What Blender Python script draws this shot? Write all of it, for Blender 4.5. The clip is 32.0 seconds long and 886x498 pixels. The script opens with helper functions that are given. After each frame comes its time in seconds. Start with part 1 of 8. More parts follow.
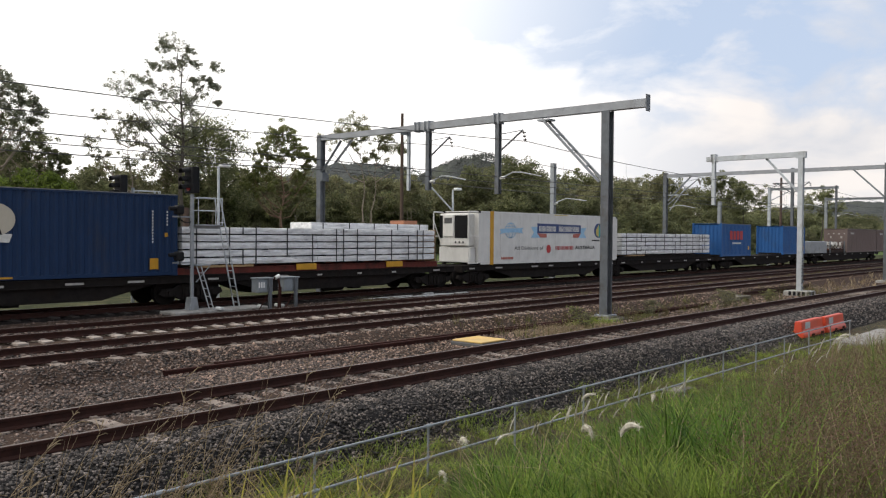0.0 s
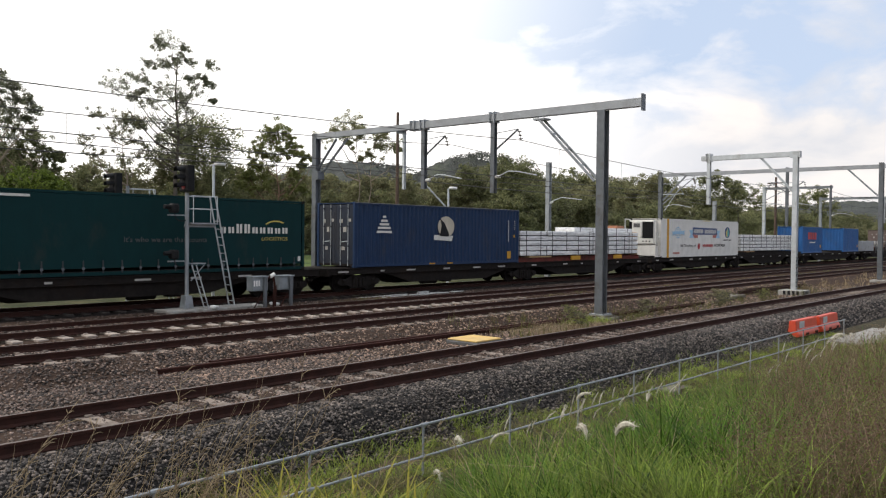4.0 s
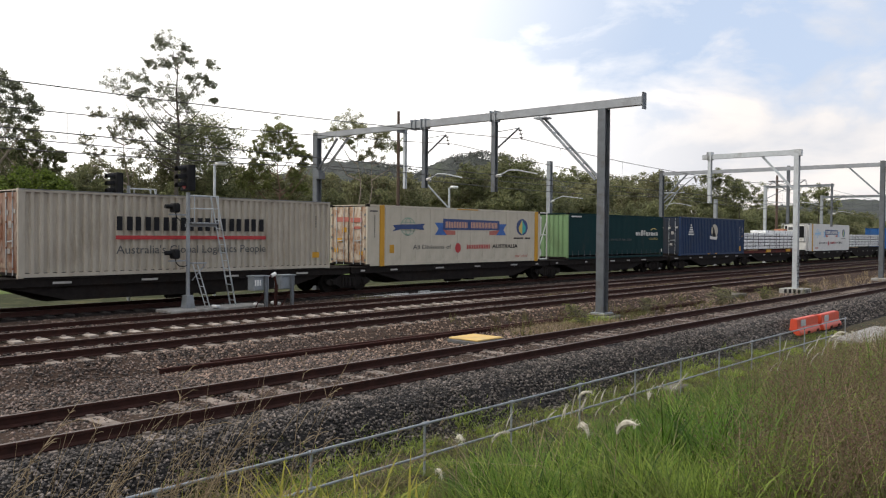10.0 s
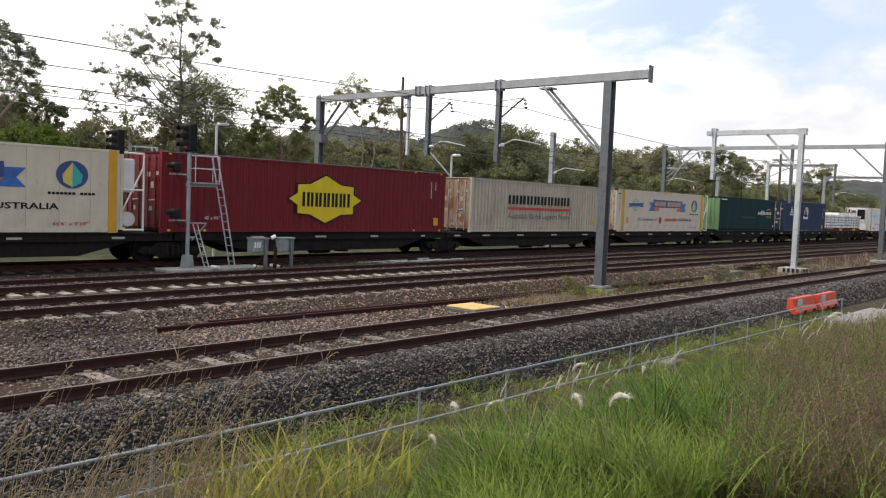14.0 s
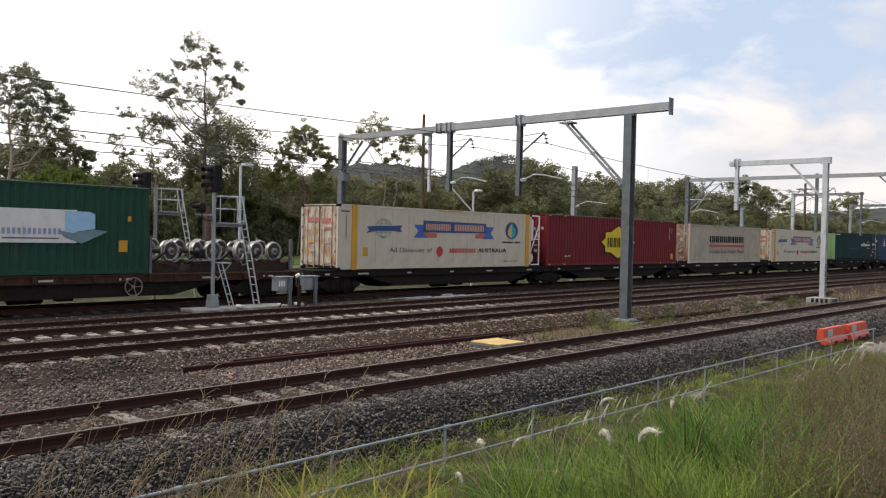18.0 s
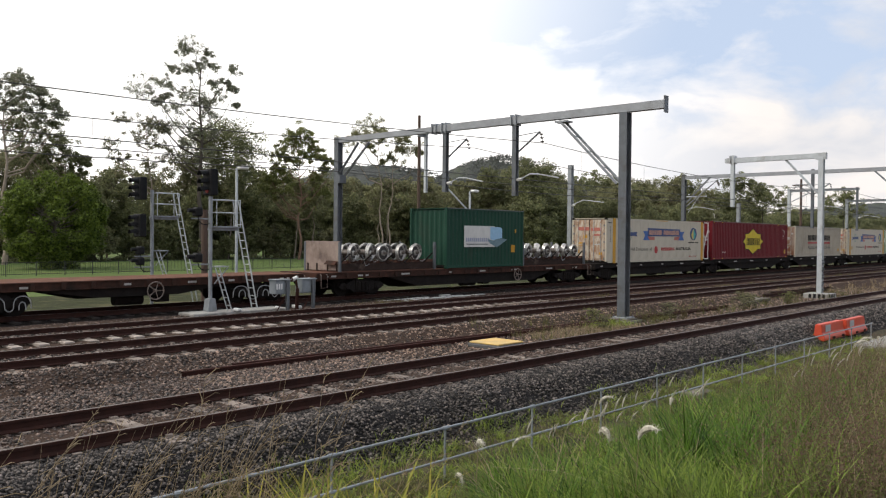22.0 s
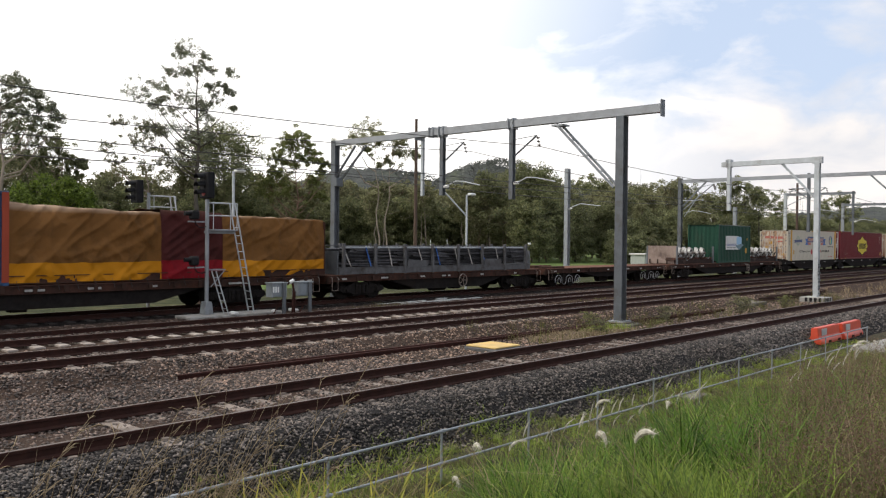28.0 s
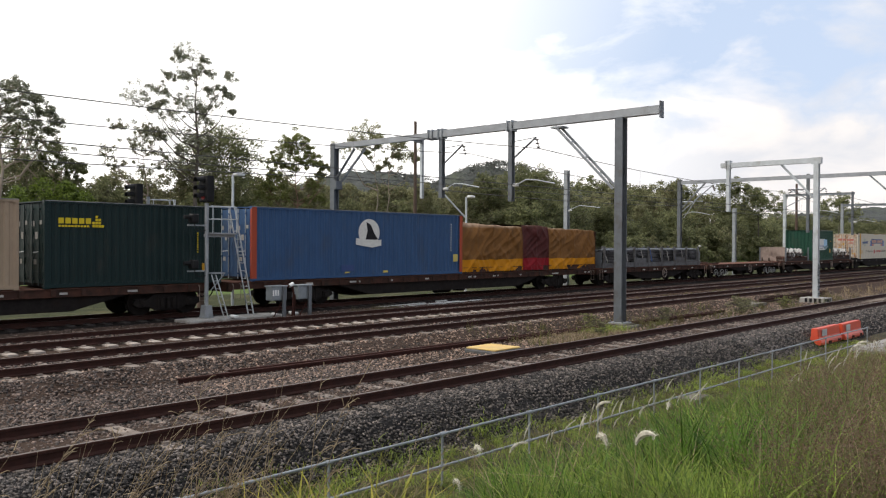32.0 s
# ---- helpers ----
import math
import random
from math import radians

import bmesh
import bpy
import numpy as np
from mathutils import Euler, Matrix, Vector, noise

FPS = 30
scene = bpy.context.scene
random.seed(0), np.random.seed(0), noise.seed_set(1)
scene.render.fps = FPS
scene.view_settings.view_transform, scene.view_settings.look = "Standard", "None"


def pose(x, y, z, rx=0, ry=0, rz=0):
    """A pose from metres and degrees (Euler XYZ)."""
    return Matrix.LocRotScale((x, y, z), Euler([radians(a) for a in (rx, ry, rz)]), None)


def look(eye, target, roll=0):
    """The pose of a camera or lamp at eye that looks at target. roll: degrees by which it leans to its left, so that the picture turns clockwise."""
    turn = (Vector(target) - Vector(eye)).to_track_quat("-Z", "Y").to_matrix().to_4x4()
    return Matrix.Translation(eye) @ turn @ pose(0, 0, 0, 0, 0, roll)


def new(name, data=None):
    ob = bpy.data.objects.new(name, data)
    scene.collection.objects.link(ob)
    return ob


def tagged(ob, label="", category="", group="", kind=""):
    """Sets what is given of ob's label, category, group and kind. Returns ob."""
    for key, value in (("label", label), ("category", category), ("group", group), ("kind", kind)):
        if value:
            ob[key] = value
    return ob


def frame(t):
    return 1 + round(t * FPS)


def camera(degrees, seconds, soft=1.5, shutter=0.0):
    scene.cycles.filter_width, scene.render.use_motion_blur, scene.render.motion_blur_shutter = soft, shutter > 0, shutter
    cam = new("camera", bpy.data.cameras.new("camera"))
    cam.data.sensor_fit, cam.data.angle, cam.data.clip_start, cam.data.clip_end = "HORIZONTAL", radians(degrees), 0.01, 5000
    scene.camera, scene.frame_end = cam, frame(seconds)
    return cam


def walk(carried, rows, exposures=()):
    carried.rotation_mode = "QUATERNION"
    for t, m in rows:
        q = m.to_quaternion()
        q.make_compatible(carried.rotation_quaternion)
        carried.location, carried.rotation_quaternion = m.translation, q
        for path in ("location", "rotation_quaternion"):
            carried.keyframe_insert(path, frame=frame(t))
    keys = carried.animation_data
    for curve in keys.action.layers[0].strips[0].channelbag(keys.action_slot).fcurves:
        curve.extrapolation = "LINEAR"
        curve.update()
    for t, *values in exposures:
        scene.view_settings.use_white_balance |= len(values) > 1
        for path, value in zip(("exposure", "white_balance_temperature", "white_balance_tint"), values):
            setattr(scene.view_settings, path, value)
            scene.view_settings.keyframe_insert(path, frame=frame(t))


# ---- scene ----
cam = camera(56.04, 32.0, soft=1.2)

# ---- the camera: held by hand on a grassy bank, it turns but stays where it is ----
EYE = Vector((0.0, 0.0, 2.433))


def aim(yaw, pitch, roll):
    a, b = radians(yaw), radians(pitch)
    way = Vector((math.cos(a) * math.cos(b), math.sin(a) * math.cos(b), math.sin(b)))
    return look(EYE, EYE + way, roll)


walk(cam, [
    (0, aim(40.959, -0.924, 0.476)),
    (0.5, aim(40.947, -0.953, 0.531)),
    (1, aim(40.921, -0.980, 0.607)),
    (1.5, aim(40.886, -0.984, 0.578)),
    (2, aim(40.878, -0.996, 0.543)),
    (2.5, aim(40.839, -0.963, 0.504)),
    (3, aim(40.775, -0.994, 0.529)),
    (3.5, aim(40.686, -0.985, 0.579)),
    (5.5, aim(40.549, -1.054, 0.539)),
    (6, aim(40.588, -1.050, 0.541)),
    (6.5, aim(40.675, -1.045, 0.380)),
    (7, aim(40.697, -1.067, 0.486)),
    (7.5, aim(40.741, -1.093, 0.540)),
    (8, aim(40.736, -1.123, 0.587)),
    (8.5, aim(40.742, -1.125, 0.486)),
    (9, aim(40.720, -1.125, 0.473)),
    (9.5, aim(40.712, -1.105, 0.453)),
    (10, aim(40.708, -1.068, 0.459)),
    (10.5, aim(40.728, -1.059, 0.417)),
    (11, aim(40.728, -1.096, 0.367)),
    (11.5, aim(40.719, -1.149, 0.392)),
    (12, aim(40.709, -1.241, 0.532)),
    (12.5, aim(40.748, -1.336, 0.658)),
    (13, aim(40.794, -1.596, 1.157)),
    (13.5, aim(40.783, -2.299, 1.997)),
    (14, aim(40.651, -3.265, 2.310)),
    (14.5, aim(40.822, -3.002, 1.712)),
    (16.5, aim(41.866, -0.821, 0.774)),
    (17, aim(42.062, -0.824, 0.897)),
    (17.5, aim(42.241, -0.799, 0.922)),
    (18, aim(42.320, -0.857, 1.277)),
    (18.5, aim(42.354, -0.890, 1.262)),
    (19, aim(42.383, -0.915, 1.134)),
    (19.5, aim(42.373, -0.919, 0.930)),
    (20, aim(42.344, -0.887, 0.848)),
    (20.5, aim(42.283, -0.874, 0.877)),
    (21, aim(42.238, -0.857, 0.692)),
    (21.5, aim(42.186, -0.832, 0.598)),
    (22, aim(42.129, -0.807, 0.497)),
    (22.5, aim(42.061, -0.807, 0.623)),
    (23, aim(41.997, -0.762, 0.682)),
    (23.5, aim(41.966, -0.699, 0.677)),
    (24, aim(41.984, -0.649, 0.795)),
    (24.5, aim(42.002, -0.584, 0.701)),
    (25, aim(42.006, -0.545, 0.618)),
    (25.5, aim(41.983, -0.516, 0.494)),
    (27.5, aim(41.900, -0.566, 0.707)),
    (28, aim(41.911, -0.574, 0.570)),
    (28.5, aim(41.948, -0.570, 0.430)),
    (29, aim(41.938, -0.552, 0.395)),
    (29.5, aim(41.928, -0.522, 0.360)),
    (30, aim(41.909, -0.508, 0.447)),
    (30.5, aim(41.911, -0.490, 0.395)),
    (31, aim(41.888, -0.458, 0.346)),
    (31.5, aim(41.895, -0.431, 0.274)),
    (32, aim(41.890, -0.408, 0.294)),
], exposures=[(0.0, -0.04), (3.0, 0.05), (6.0, 0.05), (12.5, 0.04), (13.3, 0.16), (14.0, 0.24), (14.5, 0.20), (16.5, 0.04), (21.0, 0.01), (25.5, 0.04), (28.0, 0.09), (32.0, 0.11)])

# ---- sky and sun: bright thin cloud, the sun behind it beyond the train ----
SUN_AZ, SUN_EL = 128.0, 48.0
world = bpy.data.worlds.new("sky")
scene.world = world
world.use_nodes = True
wn, wl = world.node_tree.nodes, world.node_tree.links
wn.clear()
w_out = wn.new("ShaderNodeOutputWorld")
w_bg = wn.new("ShaderNodeBackground")
w_sky = wn.new("ShaderNodeTexSky")
w_sky.sky_type = "NISHITA"
w_sky.sun_disc = False
w_sky.sun_elevation = radians(SUN_EL)
w_sky.sun_rotation = radians(90 - SUN_AZ)
w_sky.altitude, w_sky.air_density, w_sky.dust_density = 30, 1.0, 2.0
w_co = wn.new("ShaderNodeTexCoord")
w_map = wn.new("ShaderNodeMapping")
w_map.inputs["Scale"].default_value = (1.0, 1.0, 2.2)
w_n1 = wn.new("ShaderNodeTexNoise")
w_n1.inputs["Scale"].default_value, w_n1.inputs["Detail"].default_value = 6.5, 8.0
w_n1.inputs["Roughness"].default_value, w_n1.inputs["Distortion"].default_value = 0.52, 0.25


def w_math(op, a, b):
    n = wn.new("ShaderNodeMath")
    n.operation = op
    for i, v in enumerate((a, b)):
        if isinstance(v, (int, float)):
            n.inputs[i].default_value = v
        else:
            wl.new(v, n.inputs[i])
    return n.outputs["Value"]


def w_range(v, a, b, c, d):
    n = wn.new("ShaderNodeMapRange")
    n.inputs["From Min"].default_value, n.inputs["From Max"].default_value = a, b
    n.inputs["To Min"].default_value, n.inputs["To Max"].default_value = c, d
    wl.new(v, n.inputs["Value"])
    return n.outputs["Result"]


# thick white cloud towards the sun and low down, its ragged edge climbing towards the sun's side; broken cloud with blue above
w_dot = wn.new("ShaderNodeVectorMath")
w_dot.operation = "DOT_PRODUCT"
a, e = radians(SUN_AZ), radians(20)
w_dot.inputs[1].default_value = (math.cos(a) * math.cos(e), math.sin(a) * math.cos(e), math.sin(e))
w_sep = wn.new("ShaderNodeSeparateXYZ")
wl.new(w_co.outputs["Generated"], w_map.inputs["Vector"])
wl.new(w_map.outputs["Vector"], w_n1.inputs["Vector"])
wl.new(w_co.outputs["Generated"], w_dot.inputs[0])
wl.new(w_co.outputs["Generated"], w_sep.inputs["Vector"])
w_n2 = wn.new("ShaderNodeTexNoise")      # separate puffs above the edge
w_n2.inputs["Scale"].default_value, w_n2.inputs["Detail"].default_value, w_n2.inputs["Roughness"].default_value = 7.5, 7.0, 0.55
w_n2.inputs["Distortion"].default_value = 0.3
wl.new(w_map.outputs["Vector"], w_n2.inputs["Vector"])
w_az = w_math("MULTIPLY", w_math("ARCTAN2", w_sep.outputs["Y"], w_sep.outputs["X"]), 57.3)
w_el = w_math("MULTIPLY", w_math("ARCSINE", w_sep.outputs["Z"], 0.0), 57.3)
w_brim = w_math("ADD", 8.0, w_math("MULTIPLY", w_math("MAXIMUM", w_math("SUBTRACT", w_az, 24.5), 0.0), 0.36))
w_rag = w_math("MULTIPLY", w_math("SUBTRACT", w_n1.outputs["Fac"], 0.5), 11.0)
w_edge = w_math("SUBTRACT", w_math("SUBTRACT", w_el, w_brim), w_rag)
w_mass = w_range(w_edge, 1.7, -0.9, 0.0, 1.0)
w_puff = w_range(w_n2.outputs["Fac"], 0.44, 0.66, 0.0, 0.85)
w_high = w_range(w_dot.outputs["Value"], -0.10, 0.30, 0.0, 1.0)
w_cover = w_math("MAXIMUM", w_math("MAXIMUM", w_mass, w_puff), w_high)
w_veil = wn.new("ShaderNodeMixRGB")      # thin high veil over the blue
w_veil.inputs["Fac"].default_value = 0.80
w_veil.inputs["Color2"].default_value = (6.6, 7.8, 9.9, 1)
wl.new(w_sky.outputs["Color"], w_veil.inputs["Color1"])
w_mix = wn.new("ShaderNodeMixRGB")
w_tone = wn.new("ShaderNodeMixRGB")      # grey-lilac hollows and warm white tops away from the sun
w_tone.inputs["Color1"].default_value = (7.7, 7.75, 8.15, 1)
w_tone.inputs["Color2"].default_value = (10.2, 9.6, 9.2, 1)
wl.new(w_range(w_n1.outputs["Fac"], 0.40, 0.62, 0.0, 1.0), w_tone.inputs["Fac"])
w_lit = wn.new("ShaderNodeMixRGB")       # cloud is brighter towards the sun
wl.new(w_tone.outputs["Color"], w_lit.inputs["Color1"])
w_lit.inputs["Color2"].default_value = (14.0, 13.7, 13.4, 1)
wl.new(w_range(w_dot.outputs["Value"], -0.22, 0.10, 0.0, 1.0), w_lit.inputs["Fac"])
wl.new(w_lit.outputs["Color"], w_mix.inputs["Color2"])
wl.new(w_veil.outputs["Color"], w_mix.inputs["Color1"])
wl.new(w_cover, w_mix.inputs["Fac"])
w_bg.inputs["Strength"].default_value = 0.10
wl.new(w_mix.outputs["Color"], w_bg.inputs["Color"])
wl.new(w_bg.outputs["Background"], w_out.inputs["Surface"])

sun = new("sun", bpy.data.lights.new("sun", "SUN"))
sun.data.energy, sun.data.angle, sun.data.color = 1.8, radians(10), (1.0, 0.95, 0.87)
a, e = radians(SUN_AZ), radians(SUN_EL)
sun.matrix_world = look((40 * math.cos(a), 40 * math.sin(a), 40), (0, 0, 40 - 40 * math.tan(e)))


# ---- materials ----
def surf(name, c1, c2=None, scale=4.0, rough=0.7, metal=0.0, bump=0.15, bscale=60.0, stain=None, amount=0.0, sscale=1.2,
         stretch=(1, 1, 1), rand=0.0, island=0.0, spec=0.5, depth=0.02):
    """A surface with grain between two colours, stains, fine relief, and a change from piece to piece."""
    m = bpy.data.materials.new(name)
    m.use_nodes = True
    nt = m.node_tree
    n, l = nt.nodes, nt.links
    b = n["Principled BSDF"]
    b.inputs["Roughness"].default_value, b.inputs["Metallic"].default_value = rough, metal
    b.inputs["Specular IOR Level"].default_value = spec
    co = n.new("ShaderNodeTexCoord")
    mp = n.new("ShaderNodeMapping")
    mp.inputs["Scale"].default_value = stretch
    l.new(co.outputs["Object"], mp.inputs["Vector"])
    c2 = c2 or tuple(v * 0.8 for v in c1)
    t1 = n.new("ShaderNodeTexNoise")
    t1.inputs["Scale"].default_value, t1.inputs["Detail"].default_value, t1.inputs["Roughness"].default_value = scale, 6.0, 0.65
    l.new(mp.outputs["Vector"], t1.inputs["Vector"])
    r1 = n.new("ShaderNodeValToRGB")
    r1.color_ramp.elements[0].position, r1.color_ramp.elements[1].position = 0.32, 0.68
    r1.color_ramp.elements[0].color, r1.color_ramp.elements[1].color = (*c1, 1), (*c2, 1)
    l.new(t1.outputs["Fac"], r1.inputs["Fac"])
    col = r1.outputs["Color"]
    if stain:
        t2 = n.new("ShaderNodeTexNoise")
        t2.inputs["Scale"].default_value, t2.inputs["Detail"].default_value, t2.inputs["Roughness"].default_value = sscale, 8.0, 0.7
        l.new(mp.outputs["Vector"], t2.inputs["Vector"])
        r2 = n.new("ShaderNodeValToRGB")
        r2.color_ramp.elements[0].position, r2.color_ramp.elements[1].position = 0.62 - amount * 0.3, 0.80 - amount * 0.25
        l.new(t2.outputs["Fac"], r2.inputs["Fac"])
        x = n.new("ShaderNodeMixRGB")
        x.inputs["Color2"].default_value = (*stain, 1)
        l.new(r2.outputs["Color"], x.inputs["Fac"])
        l.new(col, x.inputs["Color1"])
        col = x.outputs["Color"]
    if rand or island:
        src = n.new("ShaderNodeObjectInfo").outputs["Random"] if rand else n.new("ShaderNodeNewGeometry").outputs["Random Per Island"]
        k = rand or island
        mr = n.new("ShaderNodeMapRange")
        mr.inputs["To Min"].default_value, mr.inputs["To Max"].default_value = 1 - k, 1 + k
        if island > 0.9:      # broken stone: most pieces dark, a few bright
            pw = n.new("ShaderNodeMath")
            pw.operation = "POWER"
            pw.inputs[1].default_value = 2.2
            l.new(src, pw.inputs[0])
            src = pw.outputs["Value"]
            mr.inputs["To Min"].default_value, mr.inputs["To Max"].default_value = 0.18, 2.35
        l.new(src, mr.inputs["Value"])
        x = n.new("ShaderNodeMixRGB")
        x.blend_type, x.inputs["Fac"].default_value = "MULTIPLY", 1.0
        l.new(col, x.inputs["Color1"])
        l.new(mr.outputs["Result"], x.inputs["Color2"])
        col = x.outputs["Color"]
    l.new(col, b.inputs["Base Color"])
    if bump:
        t3 = n.new("ShaderNodeTexNoise")
        t3.inputs["Scale"].default_value, t3.inputs["Detail"].default_value = bscale, 4.0
        l.new(co.outputs["Object"], t3.inputs["Vector"])
        bp = n.new("ShaderNodeBump")
        bp.inputs["Strength"].default_value, bp.inputs["Distance"].default_value = bump, depth
        l.new(t3.outputs["Fac"], bp.inputs["Height"])
        l.new(bp.outputs["Normal"], b.inputs["Normal"])
    return m


def foliage(name, c1, c2, rand=0.12, glow=0.35, patch=None, pscale=0.9):
    """Leaves: colour changes from leaf to leaf, light passes through."""
    m = bpy.data.materials.new(name)
    m.use_nodes = True
    n, l = m.node_tree.nodes, m.node_tree.links
    b, out = n["Principled BSDF"], n["Material Output"]
    b.inputs["Roughness"].default_value, b.inputs["Specular IOR Level"].default_value = 0.6, 0.25
    g = n.new("ShaderNodeNewGeometry")
    r = n.new("ShaderNodeValToRGB")
    r.color_ramp.elements[0].color, r.color_ramp.elements[1].color = (*c1, 1), (*c2, 1)
    l.new(g.outputs["Random Per Island"], r.inputs["Fac"])
    col = r.outputs["Color"]
    if patch:        # another growth takes over in patches
        co = n.new("ShaderNodeTexCoord")
        ns = n.new("ShaderNodeTexNoise")
        ns.inputs["Scale"].default_value, ns.inputs["Detail"].default_value = pscale, 3.0
        l.new(co.outputs["Object"], ns.inputs["Vector"])
        pr = n.new("ShaderNodeMapRange")
        pr.inputs["From Min"].default_value, pr.inputs["From Max"].default_value = 0.46, 0.60
        l.new(ns.outputs["Fac"], pr.inputs["Value"])
        px = n.new("ShaderNodeMixRGB")
        px.inputs["Color2"].default_value = (*patch, 1)
        l.new(pr.outputs["Result"], px.inputs["Fac"])
        l.new(col, px.inputs["Color1"])
        col = px.outputs["Color"]
    oi = n.new("ShaderNodeObjectInfo")
    mr = n.new("ShaderNodeMapRange")
    mr.inputs["To Min"].default_value, mr.inputs["To Max"].default_value = 1 - rand, 1 + rand
    l.new(oi.outputs["Random"], mr.inputs["Value"])
    x = n.new("ShaderNodeMixRGB")
    x.blend_type, x.inputs["Fac"].default_value = "MULTIPLY", 1.0
    l.new(col, x.inputs["Color1"])
    l.new(mr.outputs["Result"], x.inputs["Color2"])
    l.new(x.outputs["Color"], b.inputs["Base Color"])
    tr = n.new("ShaderNodeBsdfTranslucent")
    l.new(x.outputs["Color"], tr.inputs["Color"])
    mx = n.new("ShaderNodeMixShader")
    mx.inputs["Fac"].default_value = glow
    l.new(b.outputs["BSDF"], mx.inputs[1])
    l.new(tr.outputs["BSDF"], mx.inputs[2])
    l.new(mx.outputs["Shader"], out.inputs["Surface"])
    return m


GREY_STEEL = surf("galvanised_steel", (0.30, 0.32, 0.34), (0.22, 0.235, 0.25), 3, 0.5, 0.35, 0.05, 40, (0.16, 0.15, 0.14), 0.3)
DARK_STEEL = surf("dull_grey_steel", (0.13, 0.14, 0.155), (0.09, 0.10, 0.11), 3, 0.55, 0.3, 0.05, 40, (0.07, 0.06, 0.05), 0.3)
PALE_STEEL = surf("bright_galvanised_steel", (0.50, 0.53, 0.55), (0.40, 0.42, 0.44), 3, 0.45, 0.3, 0.05, 40, (0.28, 0.27, 0.25), 0.3)
RAIL_SIDE = surf("rusty_rail", (0.046, 0.018, 0.013), (0.026, 0.012, 0.0095), 6, 0.9, 0.0, 0.3, 80, spec=0.2)
RAIL_TOP = surf("worn_rail_head", (0.110, 0.080, 0.066), (0.065, 0.047, 0.040), 5, 0.5, 0.3, 0.05, 80)
RUST_RAIL = surf("red_rust_rail", (0.056, 0.019, 0.014), (0.030, 0.013, 0.010), 6, 0.9, 0.0, 0.3, 80, spec=0.2)
BEAM_STEEL = surf("weathered_zinc_beam", (0.31, 0.325, 0.345), (0.24, 0.25, 0.265), 2.5, 0.5, 0.25, 0.05, 40, (0.19, 0.19, 0.19), 0.2)
CONCRETE = surf("concrete", (0.34, 0.33, 0.31), (0.24, 0.23, 0.21), 6, 0.9, 0, 0.3, 90, (0.15, 0.13, 0.11), 0.4, rand=0.12)
DIRTY_CONCRETE = surf("dirty_concrete", (0.19, 0.172, 0.152), (0.125, 0.112, 0.098), 6, 0.95, 0, 0.3, 90, (0.08, 0.068, 0.056), 0.5, rand=0.12, spec=0.15)
SLEEPER_PALE = surf("pale_concrete_sleeper", (0.375, 0.320, 0.280), (0.27, 0.225, 0.190), 8, 0.9, 0, 0.3, 90, (0.16, 0.12, 0.10), 0.35, rand=0.15)
SLEEPER_DULL = surf("dirty_concrete_sleeper", (0.24, 0.195, 0.165), (0.16, 0.130, 0.108), 8, 0.95, 0, 0.3, 90, (0.09, 0.07, 0.06), 0.5, rand=0.2)
BLACK = surf("black_paint", (0.007, 0.007, 0.008), (0.012, 0.012, 0.013), 6, 0.7, 0, 0.05, spec=0.2)
GRIME = surf("oily_black_steel", (0.011, 0.0092, 0.0085), (0.020, 0.0165, 0.015), 5, 0.9, 0.0, 0.2, 30, (0.019, 0.013, 0.010), 0.3, spec=0.12)
WHITE = surf("white_paint", (0.72, 0.72, 0.70), (0.62, 0.62, 0.60), 5, 0.5, 0, 0.03, 40, (0.40, 0.38, 0.34), 0.2)
RED_LAMP = bpy.data.materials.new("red_signal_light")
RED_LAMP.use_nodes = True
RED_LAMP.node_tree.nodes["Principled BSDF"].inputs["Emission Color"].default_value = (1.0, 0.05, 0.03, 1)
RED_LAMP.node_tree.nodes["Principled BSDF"].inputs["Emission Strength"].default_value = 0.04
RED_LAMP.node_tree.nodes["Principled BSDF"].inputs["Base Color"].default_value = (0.10, 0.006, 0.006, 1)


# ---- mesh tools ----
def part(name, bm, material, parent, label="", smooth=False):
    """Links a bmesh as one mesh object under a thing or a part."""
    me = bpy.data.meshes.new(name)
    bm.normal_update()
    bm.to_mesh(me)
    bm.free()
    me.materials.append(material)
    if smooth:
        me.shade_smooth()
    ob = new(name, me)
    ob.parent = parent
    if label:
        ob["label"] = label
    return ob


def again(name, me, parent, m=None, label=""):
    """One more piece on a mesh that is there already."""
    ob = new(name, me)
    ob.parent = parent
    if m is not None:
        ob.matrix_basis = m
    if label:
        ob["label"] = label
    return ob


def box(bm, x0, x1, y0, y1, z0, z1, bev=0.0):
    r = bmesh.ops.create_cube(bm, size=1.0, matrix=Matrix.Translation(((x0 + x1) / 2, (y0 + y1) / 2, (z0 + z1) / 2))
                              @ Matrix.Diagonal((x1 - x0, y1 - y0, z1 - z0, 1)))
    if bev:
        edges = list({e for v in r["verts"] for e in v.link_edges})
        bmesh.ops.bevel(bm, geom=edges, offset=bev, segments=1, affect="EDGES")
    return bm


def rod(bm, p, q, r, seg=8, r2=None):
    p, q = Vector(p), Vector(q)
    d = q - p
    m = Matrix.Translation((p + q) / 2) @ d.to_track_quat("Z", "Y").to_matrix().to_4x4()
    bmesh.ops.create_cone(bm, cap_ends=True, segments=seg, radius1=r, radius2=r if r2 is None else r2, depth=d.length, matrix=m)
    return bm


